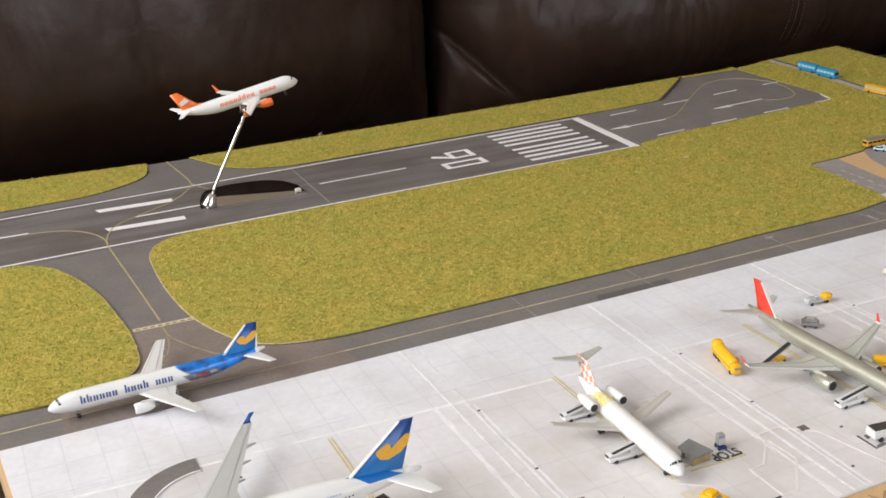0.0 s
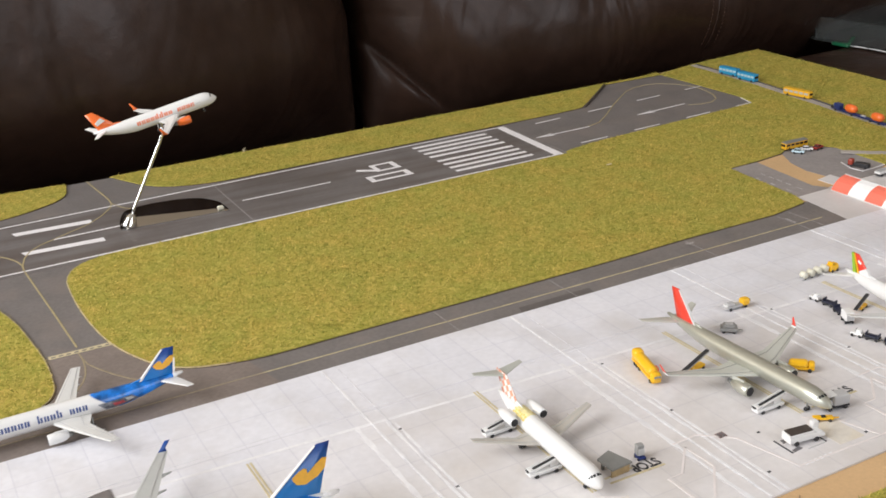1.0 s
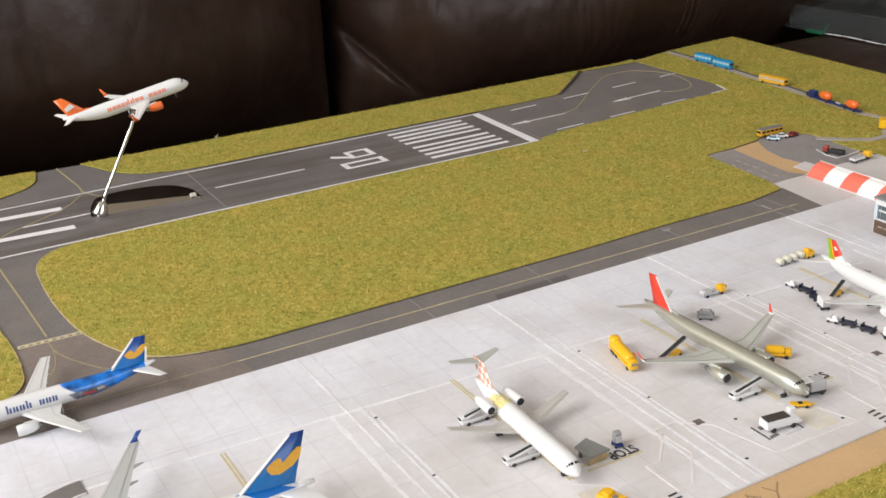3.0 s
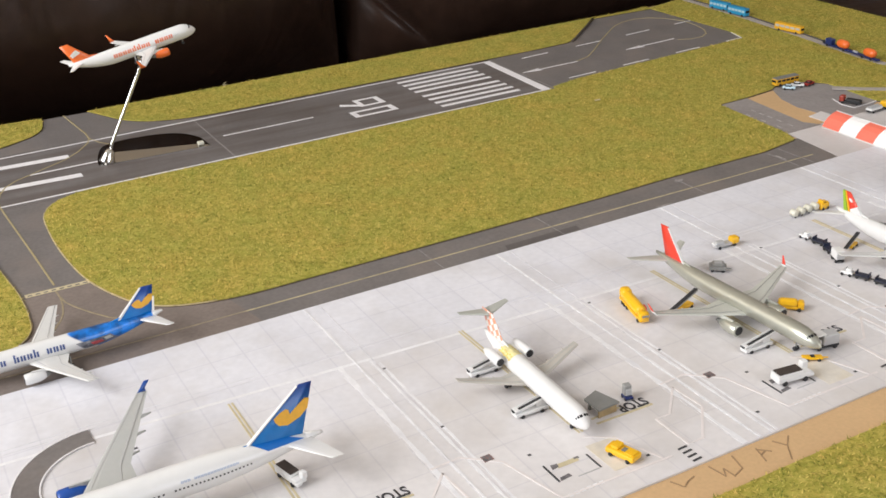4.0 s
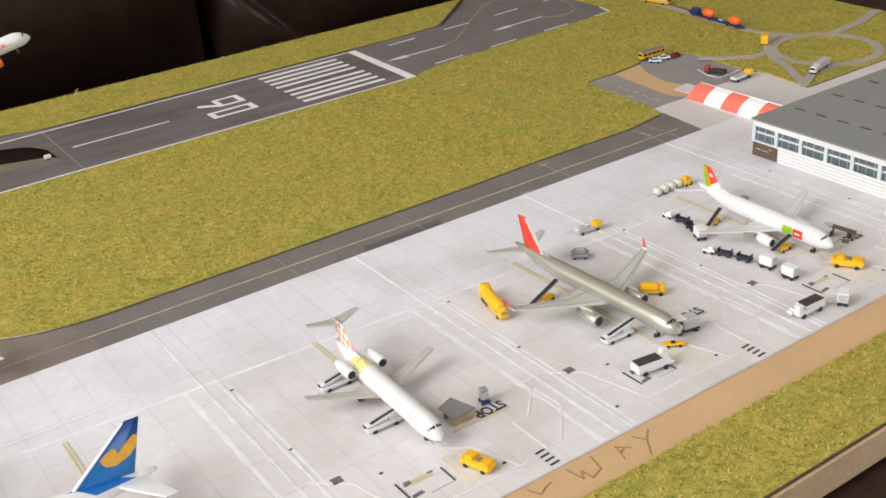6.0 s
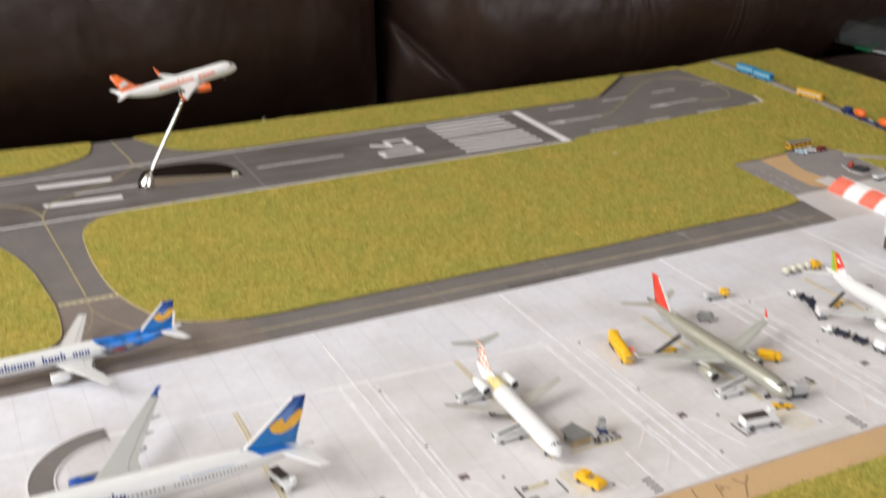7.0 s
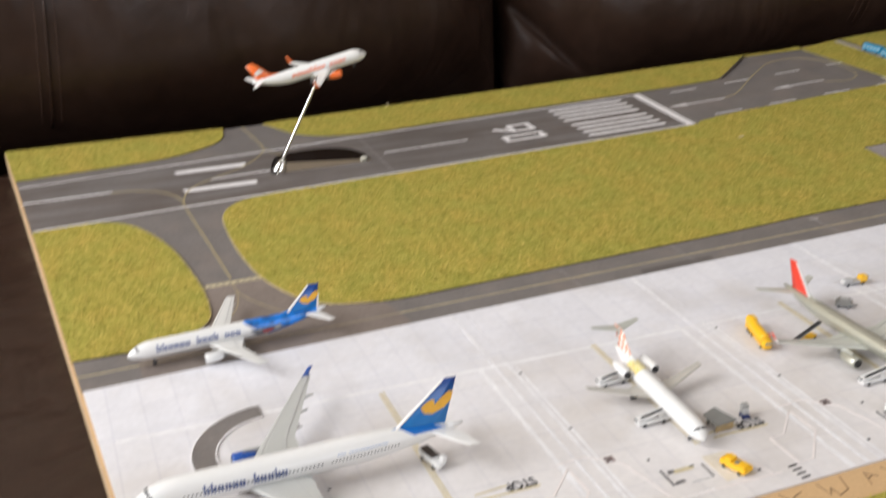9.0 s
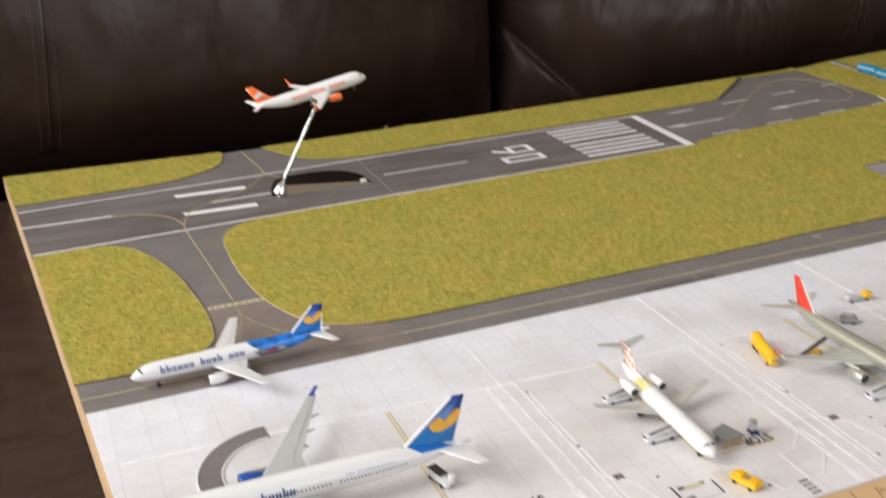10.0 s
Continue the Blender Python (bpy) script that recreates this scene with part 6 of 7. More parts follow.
vehicle("service_truck", "silver service truck with rounded yellow cab", "truck", pose(0.1975, -0.3318, A0, 0, 0, -6) @ Matrix.Scale(0.84, 4), [("bed", (-0.0035, 0, 0.0026), (0.0140, 0.0054, 0.0020), 0.0004, GREYLIGHT), ("tank", (-0.0060, 0, 0.0044), (0.0070, 0.0048, 0.0026), 0.0010, GREYLIGHT), ("cab", (0.0065, 0, 0.0044), (0.0066, 0.0064, 0.0054), 0.0016, YELLOW), ("windscreen", (0.0098, 0, 0.0054), (0.0004, 0.0046, 0.0018), 0.0, GLASSDARK), ("light_bar", (-0.0100, 0, 0.0040), (0.0020, 0.0040, 0.0012), 0.0004, WHITE)], four(-0.007, 0.006, 0.0026))

# grey loading bridge and cart by the rear-engined jet
bridge = thing("loading_bridge", "low grey loading bridge with slanting roof and tan side", "loading bridge", pose(0, 0, A0), "apron vehicles")
BQ = [(0.0215, -0.4300), (0.0300, -0.4272), (0.0345, -0.4400), (0.0225, -0.4405)]
bm = bmesh.new()
lo = [bm.verts.new((x, y, z)) for (x, y), z in zip(BQ, (0.0052, 0.0056, 0.0048, 0.0044))]
hi = [bm.verts.new((x, y, z + 0.0010)) for (x, y), z in zip(BQ, (0.0052, 0.0056, 0.0048, 0.0044))]
bm.faces.new(lo[::-1])
bm.faces.new(hi)
for i in range(4):
    bm.faces.new((lo[i], lo[(i + 1) % 4], hi[(i + 1) % 4], hi[i]))
part("roof", bm, GREYDARK, bridge, "slanting grey roof slab")
part("side_panel", prism([(0.0232, -0.4394), (0.0338, -0.4390), (0.0338, -0.4383), (0.0232, -0.4387)], 0.0, 0.0046), mat("tan_side", (0.38, 0.28, 0.14), 0.6, vary=0.2, scale=200), bridge, "tan side panel")
for x, y in ((0.0240, -0.4310), (0.0300, -0.4292), (0.0326, -0.4374)):
    part("leg", box((x, y, 0.0026), (0.0014, 0.0014, 0.0052), 0.0002), GREYDARK, bridge)
vehicle("service_cart", "small grey and blue upright service cart", "cart", pose(0.0446, -0.4330, A0, 0, 0, 80) @ Matrix.Scale(0.85, 4), [("base", (0, 0, 0.0016), (0.0062, 0.0046, 0.0014), 0.0003, NAVY), ("body", (0.0010, 0, 0.0056), (0.0040, 0.0044, 0.0066), 0.0006, GREY), ("panel", (-0.0016, 0, 0.0050), (0.0008, 0.0036, 0.0040), 0.0002, GREYLIGHT)], four(-0.002, 0.002, 0.002), 0.0009)


# baggage trains
def dolly(m, loaded, label):
    pcs = [("frame", (0, 0, 0.0018), (0.0098, 0.0056, 0.0009), 0.0002, DARK), ("drawbar", (0.0064, 0, 0.0014), (0.0034, 0.0006, 0.0005), 0.0, DARK)]
    if loaded:
        pcs += [("container", (0, 0, 0.0056), (0.0092, 0.0064, 0.0062), 0.0007, WHITE), ("container_door", (-0.0047, 0, 0.0056), (0.0003, 0.0050, 0.0050), 0.0, GREYLIGHT)]
    else:
        pcs += [("rail", (0.0042, 0, 0.0034), (0.0006, 0.0052, 0.0030), 0.0002, DOLLYBLUE), ("rail", (-0.0042, 0, 0.0034), (0.0006, 0.0052, 0.0030), 0.0002, DOLLYBLUE), ("deck", (0, 0, 0.0026), (0.0080, 0.0050, 0.0008), 0.0002, DOLLYBLUE)]
    return vehicle("baggage_dolly", label, "baggage dolly", m, pcs, four(-0.003, 0.003, 0.0024), 0.0010, "baggage train")


def tractor(m):
    return vehicle("baggage_tractor", "small white baggage tractor pulling dollies", "tractor", m, [("body", (0, 0, 0.0022), (0.0082, 0.0050, 0.0022), 0.0006, WHITE), ("cab", (-0.0012, 0, 0.0042), (0.0038, 0.0044, 0.0026), 0.0006, WHITE), ("windscreen", (0.0008, 0, 0.0045), (0.0003, 0.0036, 0.0014), 0.0, GLASSDARK)], four(-0.0026, 0.0026, 0.0022), 0.0011, "baggage train")


tractor(pose(0.2450, -0.3500, A0, 0, 0, 95) @ Matrix.Scale(0.85, 4))
dolly(pose(0.2460, -0.3605, A0, 0, 0, 100) @ Matrix.Scale(0.87, 4), False, "empty dark baggage dolly")
dolly(pose(0.2428, -0.3715, A0, 0, 0, 72) @ Matrix.Scale(0.87, 4), False, "empty dark baggage dolly")
dolly(pose(0.2375, -0.3825, A0, 0, 0, 66) @ Matrix.Scale(0.87, 4), True, "dark dolly carrying a white freight container")
tractor(pose(0.2282, -0.3985, A0, 0, 0, 112) @ Matrix.Scale(0.85, 4))
dolly(pose(0.2318, -0.4065, A0, 0, 0, 112) @ Matrix.Scale(0.87, 4), False, "empty dark baggage dolly")
dolly(pose(0.2350, -0.4178, A0, 0, 0, 104) @ Matrix.Scale(0.87, 4), False, "empty dark baggage dolly")
dolly(pose(0.2378, -0.4315, A0, 0, 0, 98) @ Matrix.Scale(0.87, 4), True, "dark dolly carrying a white freight container")
dolly(pose(0.2372, -0.4470, A0, 0, 0, 90) @ Matrix.Scale(0.87, 4), True, "dark dolly carrying a white freight container")
dolly(pose(0.2350, -0.4825, A0, 0, 0, 30) @ Matrix.Scale(0.87, 4), True, "dark dolly carrying a white freight container")
tug("baggage_tug", pose(0.2872, -0.3232, A0, 0, 0, 2) @ Matrix.Scale(0.90, 4), "rounded yellow tug pulling four cream tanks", YELLOW, 0.0082, 0.0062, 0.0046)
for i in range(4):
    x = 0.2622 + 0.0062 * i
    c = thing("tank_cart", "cream drum on a small cart behind the tug", "tank cart", pose(x, -0.3232 + 0.0002 * i, A0) @ Matrix.Scale(0.80, 4), "tank train")
    part("drum", tube([(0, -0.0030, 0.0042), (0, -0.0026, 0.0042), (0, 0.0026, 0.0042), (0, 0.0030, 0.0042)], [0.0020, 0.0027, 0.0027, 0.0020], 14), CREAM, c, smooth=True)
    part("cart_frame", box((0, 0, 0.0014), (0.0056, 0.0044, 0.0008), 0.0002), GREYLIGHT, c)
    for y in (-0.0018, 0.0018):
        part("wheel", wheel((0, y, 0.0008), 0.0008, 0.0008), DARK, c)
vehicle("ground_cart", "small dark grey ground cart behind the white airliner", "cart", pose(0.2925, -0.3660, A0, 0, 0, 25) @ Matrix.Scale(0.75, 4), [("body", (0, 0, 0.0030), (0.0096, 0.0060, 0.0030), 0.0008, GREYDARK), ("hood", (-0.0012, 0, 0.0050), (0.0056, 0.0048, 0.0016), 0.0006, GREY), ("bar", (0.0064, 0, 0.0018), (0.0036, 0.0007, 0.0006), 0.0002, DARK)], four(-0.003, 0.003, 0.0026), 0.0011)
vehicle("passenger_steps", "dark open steps by the white airliner's nose", "steps", pose(0.2960, -0.4340, A0, 0, 0, 120), [("ramp", (0, 0, 0.0052), (0.0170, 0.0040, 0.0008), 0.0002, BROWNDOOR, -12), ("frame", (0.0040, 0, 0.0034), (0.0010, 0.0038, 0.0056), 0.0002, BROWNDOOR), ("frame", (-0.0040, 0, 0.0024), (0.0010, 0.0038, 0.0040), 0.0002, BROWNDOOR), ("deck", (0.0070, 0, 0.0070), (0.0050, 0.0046, 0.0006), 0.0002, GREYLIGHT)], four(-0.005, 0.005, 0.0018), 0.0009)

# ================= terminal and blast fence =================
hall = thing("terminal_building", "white card terminal building with glazed upper floor, grey flat roof", "building", pose(0, 0, 0))
TX0, TX1, TY0, TY1, TH = 0.3560, 0.520, -0.500, -0.3170, 0.0255
PIERBLUE = mat("pale_blue_card", (0.60, 0.70, 0.74), 0.5, vary=0.05)
bm = bmesh.new()
piers = [-0.3170 - 0.0195 * k for k in range(10)]
for z0, z1 in ((0.0008, 0.0112), (0.0214, TH)):
    box((TX0 + 0.001, (TY0 + TY1) / 2, (z0 + z1) / 2), (0.002, TY1 - TY0, z1 - z0), bm=bm)
part("wall", bm, WHITE, hall, "white card front wall")
part("wall", box(((TX0 + TX1) / 2, TY1 - 0.001, TH / 2), (TX1 - TX0 - 0.004, 0.002, TH - 0.0016)), WHITE, hall)
part("wall", box(((TX0 + TX1) / 2, TY0 + 0.001, TH / 2), (TX1 - TX0 - 0.004, 0.002, TH - 0.0016)), WHITE, hall)
part("wall", box((TX1 - 0.001, (TY0 + TY1) / 2, TH / 2), (0.002, TY1 - TY0, TH - 0.0016)), WHITE, hall)
for k, y in enumerate(piers):
    part("pier", box((TX0 + 0.0008, y - (0.0010 if k == 0 else 0), 0.0163), (0.0022, 0.0026, 0.0103)), PIERBLUE, hall, "pale blue pier")
    if k < 9:
        w = part("window", box((TX0 + 0.0016, y - 0.00975, 0.0163), (0.0006, 0.0172, 0.0103)), mat("grey_glazing", (0.105, 0.135, 0.148), 0.15) if k == 0 else bpy.data.materials["grey_glazing"], hall, "grey tinted window")
        part("transom", box((TX0 + 0.0011, y - 0.00975, 0.0172), (0.0008, 0.0172, 0.0012)), WINGPALE, w)
        for o in (-0.0058, 0.0, 0.0058):
            part("mullion", box((TX0 + 0.0011, y - 0.00975 + o, 0.0163), (0.0007, 0.0003, 0.0102)), GREYLIGHT, w)
for i in range(5):
    part("cladding_board", box((TX0 - 0.0003, (TY0 - 0.3395) / 2, 0.0019 + 0.0023 * i), (0.0007, -0.3395 - TY0, 0.0020), 0.0002), WHITE, hall)
door = part("door", box((TX0 - 0.0003, -0.3280, 0.0056), (0.0008, 0.0205, 0.0094), 0.0002), BROWNDOOR, hall, "brown shutter door")
for i in range(4):
    part("slat", box((TX0 - 0.0008, -0.3280, 0.0024 + 0.0021 * i), (0.0004, 0.0195, 0.0010)), BROWNDOOR, door)
for y, z, w in ((-0.3235, 0.0064, 0.0040), (-0.3290, 0.0062, 0.0050), (-0.3330, 0.0080, 0.0020)):
    part("door_print", box((TX0 - 0.0011, y, z), (0.0003, w, 0.0008)), KRAFTDOOR, door, "pale print on the shutter")
part("floor_slab", box(((TX0 + TX1) / 2, (TY0 + TY1) / 2, 0.0004), (TX1 - TX0, TY1 - TY0, 0.0008)), CONCRETE, hall)
roof = part("roof", prism([(TX0 - 0.0012, TY0), (TX1, TY0), (TX1, TY1 + 0.0012), (TX0 - 0.0012, TY1 + 0.0012)], TH, TH + 0.0012), ROOFGREY, hall, "flat grey card roof")
for x in (0.388, 0.427, 0.466):
    for k in range(9):
        part("roof_slot", box((x, -0.3290 - 0.0170 * k, TH + 0.0013), (0.0014, 0.0080, 0.0006)), DARKSEAM, roof)

fence = thing("blast_fence", "low sloping blast fence striped coral red and white", "barrier", pose(0, 0, 0))
FENCEWHITE = mat("white_card", (0.88, 0.87, 0.86), 0.6, vary=0.03)
CURVE = [(0.0, 0.0), (0.0012, 0.0042), (0.0035, 0.0080), (0.0070, 0.0106), (0.0112, 0.0118)]
for k in range(7):
    ya, yb = -0.2100 - 0.0165 * k, -0.2100 - 0.0165 * (k + 1)
    rings = []
    for y in (ya, yb):
        line = [(0.4050 + dx, y - 0.0030 * dz / 0.0118, 0.0008 + dz) for dx, dz in CURVE]
        rings.append(line + [(x + 0.0008, yy, z - 0.0004) for x, yy, z in line[::-1]])
    bm = loft(rings)
    for f in bm.faces:
        f.smooth = False
    part("panel", bm, CORAL if k % 2 == 0 else FENCEWHITE, fence)
part("top_rail", tube([(0.4165, -0.2130, 0.0127), (0.4165, -0.3280, 0.0127)], 0.0006, 6), WHITE, fence)
part("foot_rail", tube([(0.4050, -0.2100, 0.0011), (0.4050, -0.3255, 0.0011)], 0.0005, 6), WHITE, fence)
for k in range(8):
    part("strut", tube([(0.4165, -0.2140 - 0.0163 * k, 0.0120), (0.4215, -0.2140 - 0.0163 * k, 0.0008)], 0.0005, 6), GREYLIGHT, fence)

# ================= vehicles beyond the apron =================
def bus(m, label, body, L=0.0285, W=0.0072, H=0.0080, roof_mat=None, glass_mat=None):
    gm = glass_mat or GLASSDARK
    t = vehicle("bus", label, "bus", m, [("body", (0, 0, 0.0010 + H / 2), (L, W, H), 0.0009, body), ("roof", (0, 0, 0.0010 + H), (L * 0.98, W * 0.96, 0.0012), 0.0003, roof_mat or body), ("windscreen", (L / 2, 0, 0.0010 + H * 0.64), (0.0004, W * 0.8, H * 0.34), 0.0, GLASSDARK)], four(-L * 0.32, L * 0.33, W * 0.46), 0.0014, "road vehicles")
    for side in (1, -1):
        for k in range(5):
            part("window", box((-L * 0.38 + L * 0.19 * k, side * (W / 2 + 0.0001), 0.0010 + H * 0.66), (L * 0.15, 0.0003, H * 0.32)), gm, t)
    return t


LIGHTGLASS = mat("pale_blue_glazing", (0.42, 0.60, 0.70), 0.2)
B0 = 0.0024
bus(pose(0.6010, 0.1250, B0, 0, 0, -86) @ Matrix.Scale(0.92, 4), "bright blue bus on the country road", CYAN, glass_mat=LIGHTGLASS)
bus(pose(0.5985, 0.0935, B0, 0, 0, -88) @ Matrix.Scale(0.92, 4), "bright blue bus behind another on the country road", CYAN, glass_mat=LIGHTGLASS)
bus(pose(0.5895, 0.0105, B0, 0, 0, -84) @ Matrix.Scale(0.82, 4), "yellow coach with pale windows on the country road", BUSYELLOW, L=0.040, glass_mat=GREYLIGHT)
bus(pose(0.4620, -0.1135, 0.0016, 0, 0, 178) @ Matrix.Scale(0.86, 4), "yellow bus with long grey roof at the car park", BUSYELLOW, L=0.0300, H=0.0066, roof_mat=GREYDARK)
lorry = vehicle("tank_lorry", "dark blue tank lorry carrying two orange drums", "lorry", pose(0.5765, -0.0812, B0, 0, 0, 83) @ Matrix.Diagonal((0.96, 0.82, 0.82, 1)), [("chassis", (0, 0, 0.0022), (0.0760, 0.0052, 0.0016), 0.0003, NAVY), ("cab", (0.0300, 0, 0.0060), (0.0090, 0.0070, 0.0070), 0.0012, NAVY), ("windscreen", (0.0347, 0, 0.0072), (0.0004, 0.0054, 0.0024), 0.0, GREYLIGHT), ("hood", (0.0365, 0, 0.0040), (0.0050, 0.0060, 0.0034), 0.0008, DARK), ("hitch", (-0.0065, 0, 0.0036), (0.0060, 0.0024, 0.0014), 0.0003, GREYLIGHT)], four(-0.030, -0.018, 0.0026) + four(0.008, 0.032, 0.0026), 0.0015, "road vehicles")
for x in (0.0115, -0.0260):
    part("drum", tube([(x - 0.0070, 0, 0.0076), (x - 0.0062, 0, 0.0076), (x - 0.0034, 0, 0.0076), (x + 0.0034, 0, 0.0076), (x + 0.0062, 0, 0.0076), (x + 0.0070, 0, 0.0076)], [0.0020, 0.0036, 0.0048, 0.0048, 0.0036, 0.0020], 16), ORANGE, lorry, "orange drum", smooth=True)


def van(m, label, body, L=0.0120, W=0.0062, H=0.0062):
    return vehicle("van", label, "van", m, [("body", (0, 0, 0.0010 + H / 2), (L, W, H), 0.0010, body), ("windscreen", (L / 2 - 0.0004, 0, 0.0010 + H * 0.68), (0.0012, W * 0.8, H * 0.3), 0.0002, GLASSDARK), ("bumper", (L / 2, 0, 0.0016), (0.0006, W * 0.9, 0.0008), 0.0002, GREY)], four(-L * 0.3, L * 0.3, W * 0.46), 0.0012, "road vehicles")


van(pose(0.5515, -0.1595, B0, 0, 0, 40) @ Matrix.Scale(0.85, 4), "orange-yellow van waiting at the roundabout", YELLOW, 0.0150, 0.0076, 0.0088)


def car(m, label, body):
    return vehicle("car", label, "car", m, [("body", (0, 0, 0.0020), (0.0108, 0.0046, 0.0019), 0.0006, body), ("cabin", (-0.0006, 0, 0.0034), (0.0056, 0.0040, 0.0015), 0.0006, GLASSDARK), ("roof", (-0.0006, 0, 0.0042), (0.0044, 0.0036, 0.0004), 0.0002, body)], four(-0.0032, 0.0032, 0.0021), 0.0010, "parked cars")


PALECAR = mat("pale_blue_paint", (0.55, 0.72, 0.80), 0.3)
car(pose(0.4550, -0.1250, 0.0007, 0, 0, -52), "pale blue car parked beside the bus", PALECAR)
car(pose(0.4660, -0.1240, 0.0007, 0, 0, -35), "white car parked beside the bus", WHITE)
car(pose(0.4770, -0.1265, 0.0007, 0, 0, 10), "small dark red car at the car park edge", mat("dark_red_paint", (0.28, 0.02, 0.015), 0.35))

# parked lorries in the marked bay
bay = thing("lorry_bay", "white-outlined parking bay printed on the car park", "road marking", pose(0, 0, 0), kind="structure")
part("bay_line", prism(band([(0.4645, -0.1650), (0.4590, -0.1800), (0.4605, -0.1915), (0.4740, -0.1910), (0.4880, -0.1895)], 0.0009), 0.0006, 0.0011), WHITEPRINT, bay)
vehicle("flatbed_lorry", "black flatbed lorry with dark red cab in its bay", "lorry", pose(0.4660, -0.1825, 0.0007, 0, 0, 112) @ Matrix.Diagonal((0.66, 0.78, 0.78, 1)), [("chassis", (0, 0, 0.0022), (0.0270, 0.0056, 0.0016), 0.0003, DARK), ("bed", (-0.0040, 0, 0.0042), (0.0180, 0.0068, 0.0028), 0.0004, DARK), ("cab", (0.0102, 0, 0.0052), (0.0060, 0.0068, 0.0062), 0.0010, mat("dull_red_paint", (0.34, 0.045, 0.025), 0.4)), ("windscreen", (0.0133, 0, 0.0062), (0.0003, 0.0054, 0.0022), 0.0, GLASSDARK)], four(-0.009, 0.009, 0.0028), 0.0014, "road vehicles")
vehicle("crane_lorry", "white open lorry with yellow cab on the concrete", "lorry", pose(0.4690, -0.2075, 0.0009, 0, 0, 4) @ Matrix.Scale(0.82, 4), [("chassis", (0, 0, 0.0022), (0.0280, 0.0054, 0.0016), 0.0003, DARK), ("bed", (-0.0050, 0, 0.0038), (0.0170, 0.0070, 0.0022), 0.0004, WHITE), ("load_bar", (-0.0050, 0.0018, 0.0056), (0.0160, 0.0014, 0.0014), 0.0003, GREYLIGHT), ("load_bar", (-0.0050, -0.0018, 0.0056), (0.0160, 0.0014, 0.0014), 0.0003, GREYLIGHT), ("cab", (0.0108, 0, 0.0050), (0.0070, 0.0070, 0.0060), 0.0012, YELLOW), ("windscreen", (0.0144, 0, 0.0060), (0.0003, 0.0054, 0.0020), 0.0, GLASSDARK)], four(-0.009, 0.009, 0.0027), 0.0014, "road vehicles")
vehicle("box_lorry", "long pale grey articulated lorry on the roundabout exit", "lorry", pose(0.5240, -0.2390, 0.0024, 0, 0, 196) @ Matrix.Scale(0.70, 4), [("chassis", (0, 0, 0.0020), (0.0420, 0.0056, 0.0016), 0.0003, DARK), ("trailer", (-0.0050, 0, 0.0064), (0.0310, 0.0080, 0.0074), 0.0006, GREYLIGHT), ("cab", (0.0166, 0, 0.0054), (0.0076, 0.0074, 0.0070), 0.0012, WHITE), ("windscreen", (0.0205, 0, 0.0068), (0.0003, 0.0058, 0.0026), 0.0, GLASSDARK)], four(-0.015, -0.011, 0.0030) + four(0.008, 0.017, 0.0030), 0.0015, "road vehicles")

# handwriting on the bare card strip
script = thing("pencil_lettering", "pencilled capital letters on the bare card strip", "lettering", pose(0, 0, 0.0001))
for ch, strokes in (
    ("letter_w", [[(0.0421, -0.4932), (0.0437, -0.5025), (0.0465, -0.4977), (0.0472, -0.5047)], [(0.0557, -0.4928), (0.0535, -0.5019), (0.0478, -0.5040)]]),
    ("letter_a", [[(0.0684, -0.4941), (0.0656, -0.5036)], [(0.0677, -0.4949), (0.0728, -0.4995)], [(0.0669, -0.4992), (0.0707, -0.4977)]]),
    ("letter_y", [[(0.0872, -0.4948), (0.0817, -0.4998), (0.0760, -0.5083)], [(0.0782, -0.4941), (0.0814, -0.4996)]]),
    ("pencil_stroke", [[(0.0324, -0.4952), (0.0283, -0.4964), (0.0243, -0.4988)], [(0.0214, -0.4928), (0.0240, -0.4986)]]),
):
    bm = bmesh.new()
    for i, (a, c) in enumerate(pair for s in strokes for pair in zip(s, s[1:])):
        prism(band([a, c], 0.0006), -0.0001, 0.00010 + 0.00002 * i, bm)
    part(ch, bm, PEN, script)

# ================= clear box with green tape on the sofa =================
case = thing("clear_plastic_box", "clear plastic box with bright edge and green tape", "box", pose(0.964, 0.146, SEAT, 0, 0, 3))
part("panel", box((0, 0, 0.004), (0.17, 0.26, 0.004), 0.001), CLEAR, case)
for x in (-0.085, 0.085):
    part("panel", box((x, 0, 0.018), (0.003, 0.24, 0.032), 0.0008), CLEAR, case)
for y in (-0.12, 0.12):
    part("panel", box((0, y, 0.018), (0.167, 0.003, 0.032), 0.0008), CLEAR, case)
# uneven white tube paints the glint on the box's near edge
part("edge_glint", tube([(-0.0870, y, 0.0030 + 0.0006 * math.sin(y * 60)) for y in [-0.13 + 0.0065 * i for i in range(35)]], [0.0006 + 0.0004 * math.sin(2.1 * i) * math.sin(0.7 * i) for i in range(35)], 8), WHITE, case, "white line standing for the glint along the edge", smooth=True)
part("tape_strip", box((-0.0880, 0.074, 0.0030), (0.008, 0.026, 0.0044), 0.0012), TAPEDARK, case, "green adhesive tape wrapped round the corner", smooth=True)
part("tape_strip", box((-0.0790, 0.066, 0.0075), (0.020, 0.005, 0.0020), 0.0006, pose(0, 0, 0, 0, -18, 20)), TAPEDARK, case, "thin green adhesive tape")
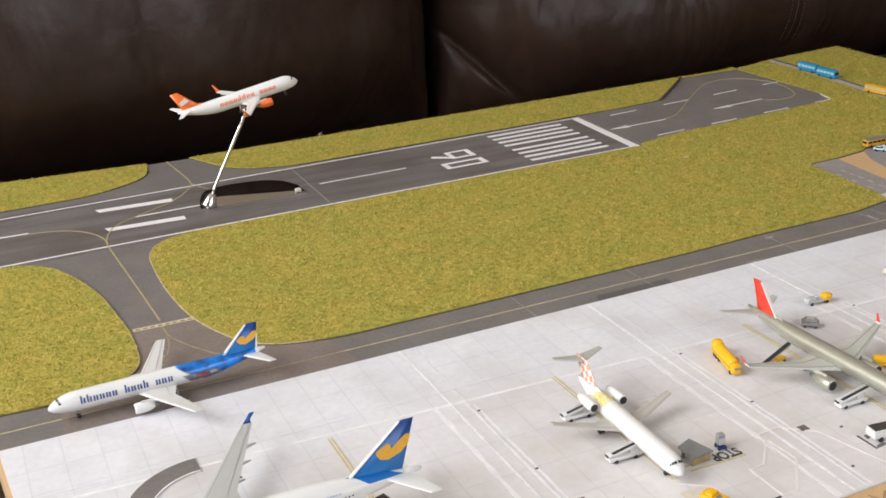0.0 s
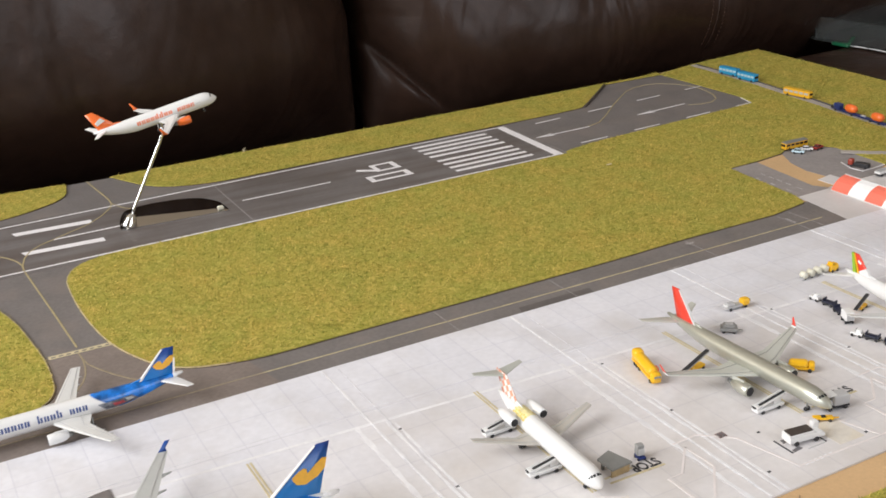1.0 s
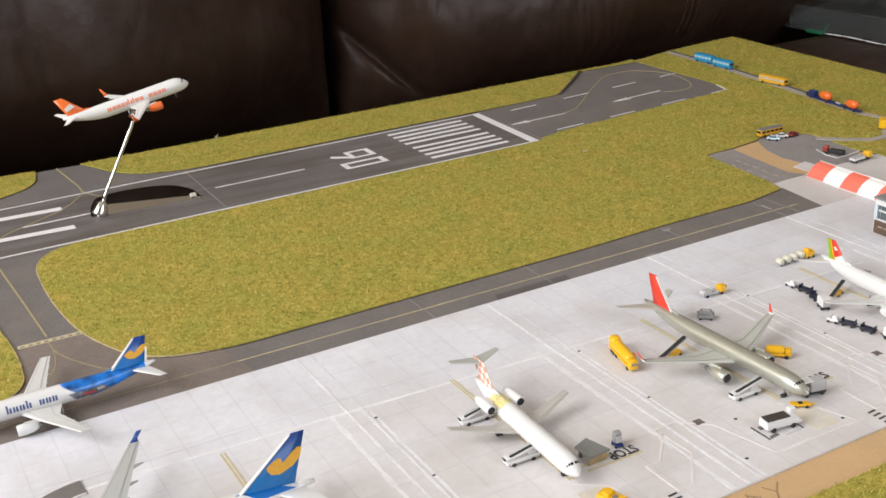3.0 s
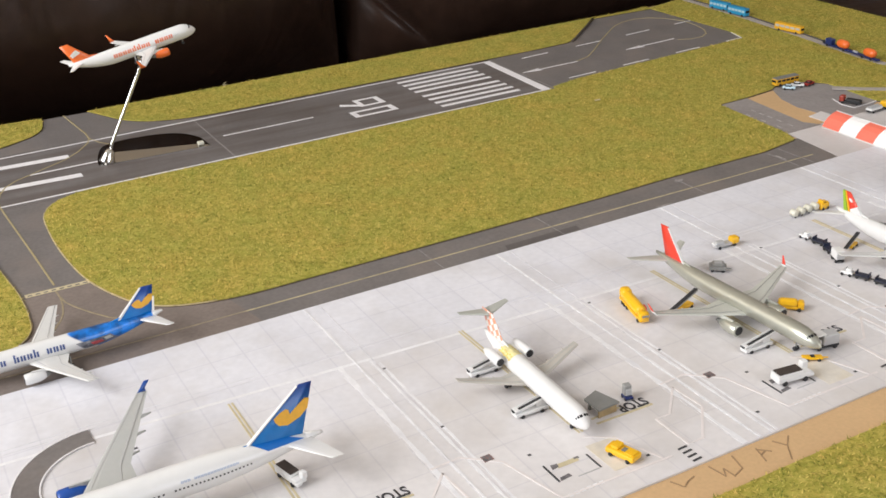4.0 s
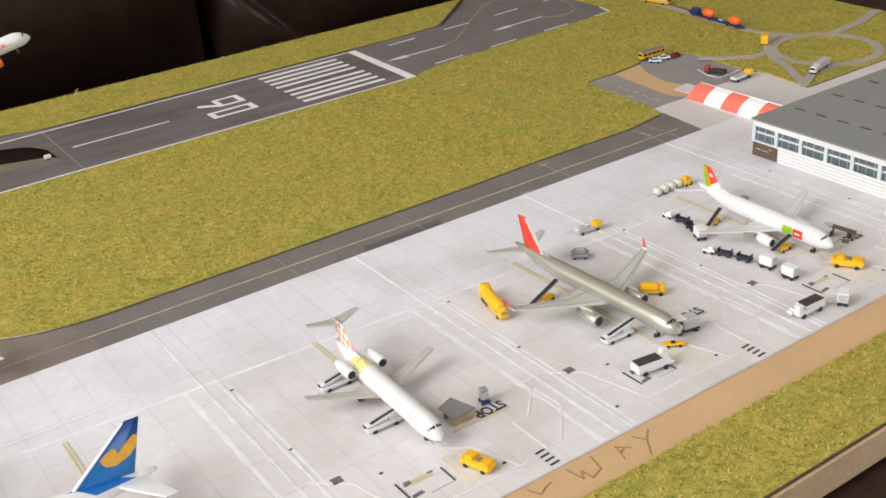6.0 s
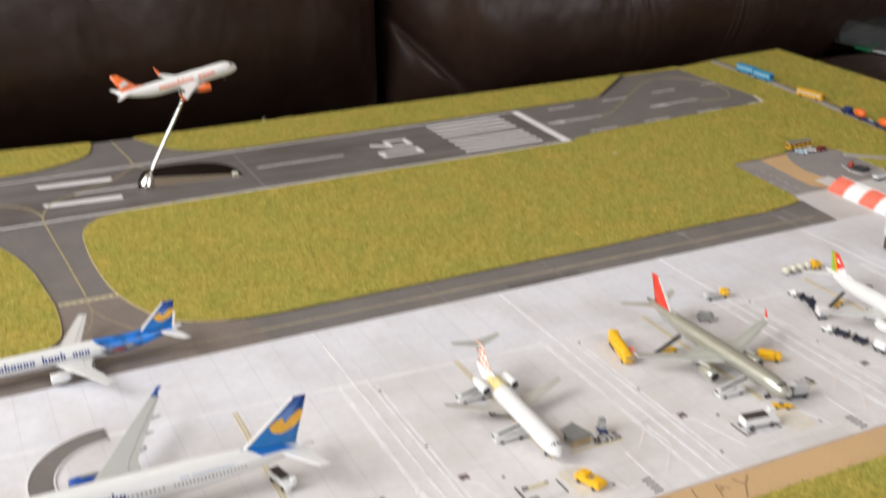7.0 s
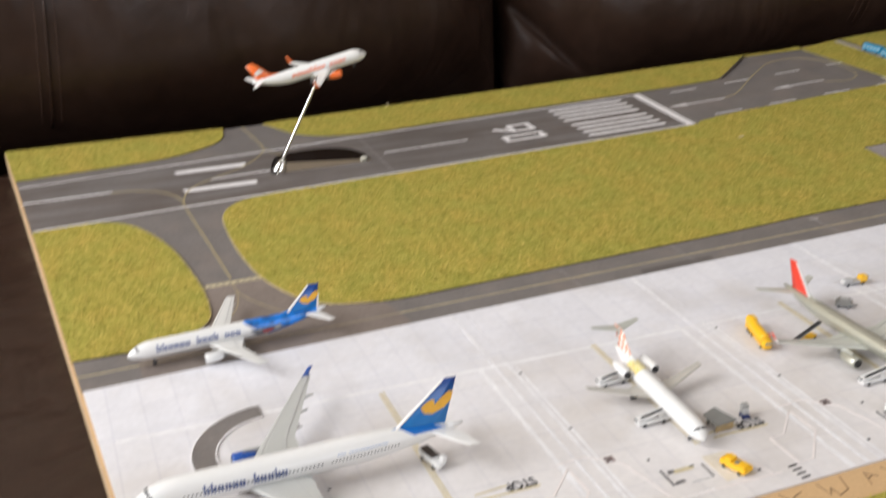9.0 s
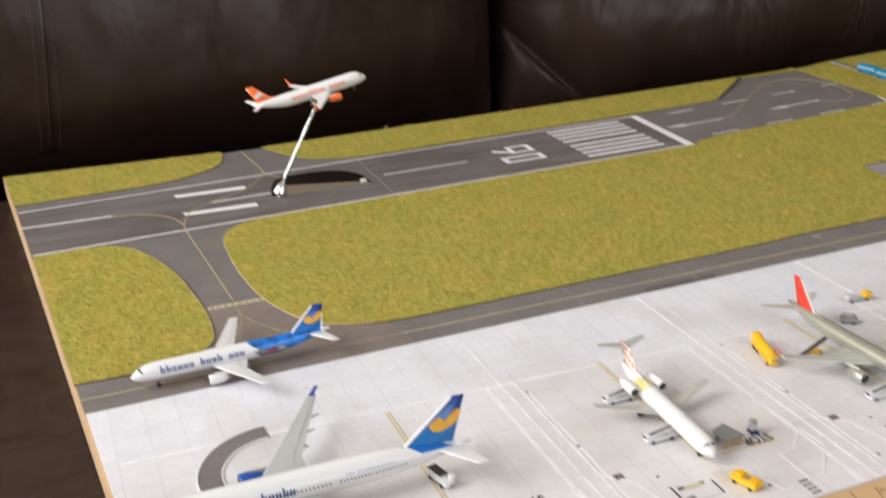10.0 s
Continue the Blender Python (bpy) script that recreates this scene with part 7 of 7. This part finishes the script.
# the hanging strip: over the edge, down and out on the seat
bm = bmesh.new()
run = [(-0.062, -0.061, 0.0150), (-0.079, -0.063, 0.0125), (-0.0890, -0.067, 0.0085), (-0.0985, -0.071, 0.0045), (-0.1120, -0.077, 0.0025), (-0.1300, -0.085, 0.0018)]
wide = [Vector((0.0036, -0.0064, 0)), Vector((0.0036, -0.0064, 0))]
up, down = [], []
for x, y, z in run:
    p = Vector((x, y, z))
    up.append([bm.verts.new(p + wide[0]), bm.verts.new(p - wide[0])])
    down.append([bm.verts.new(p + wide[0] - Vector((0.0004, 0, 0.0006))), bm.verts.new(p - wide[0] - Vector((0.0004, 0, 0.0006)))])
for i in range(len(run) - 1):
    for q in ((up[i][0], up[i + 1][0], up[i + 1][1], up[i][1]), (down[i][1], down[i + 1][1], down[i + 1][0], down[i][0]), (up[i][0], down[i][0], down[i + 1][0], up[i + 1][0]), (up[i][1], up[i + 1][1], down[i + 1][1], down[i][1])):
        bm.faces.new(q)
for k in (0, -1):
    bm.faces.new((up[k][0], up[k][1], down[k][1], down[k][0]))
part("tape_strip", bm, TAPE, case, "green adhesive tape hanging over the edge")
part("tape_strip", box((-0.072, -0.047, 0.0140), (0.018, 0.010, 0.0010), 0.0003, pose(0, 0, 0, 0, -20, 0)), TAPE, case, "green adhesive tape")
part("tape_end", box((-0.1320, -0.0850, 0.0016), (0.0090, 0.0140, 0.0012), 0.0003, pose(0, 0, 0, 0, 0, 30)), GREYLIGHT, case, "pale torn end of the tape")

# loose scraps on the grass
scrap = thing("paper_scrap", "tiny pale paper scrap lying on the grass mat", "scrap", pose(0.3030, -0.0567, 0.0030))
part("scrap", box((0, 0, 0), (0.0050, 0.0018, 0.0005), 0.0002), PALEYELLOW, scrap)
tuft = thing("grass_tuft", "stray straw-coloured grass tuft at the board's edge", "grass tuft", pose(0.0530, 0.1850, 0.0012))
for a, ln in ((70, 0.006), (40, 0.005), (100, 0.004)):
    part("straw", tube([(0, 0, 0), (math.cos(radians(a)) * ln * 0.6, 0, math.sin(radians(a)) * ln * 0.6), (math.cos(radians(a - 18)) * ln, 0.0005, math.sin(radians(a - 18)) * ln)], [0.0004, 0.0003, 0.0001], 5), PALEYELLOW, tuft)
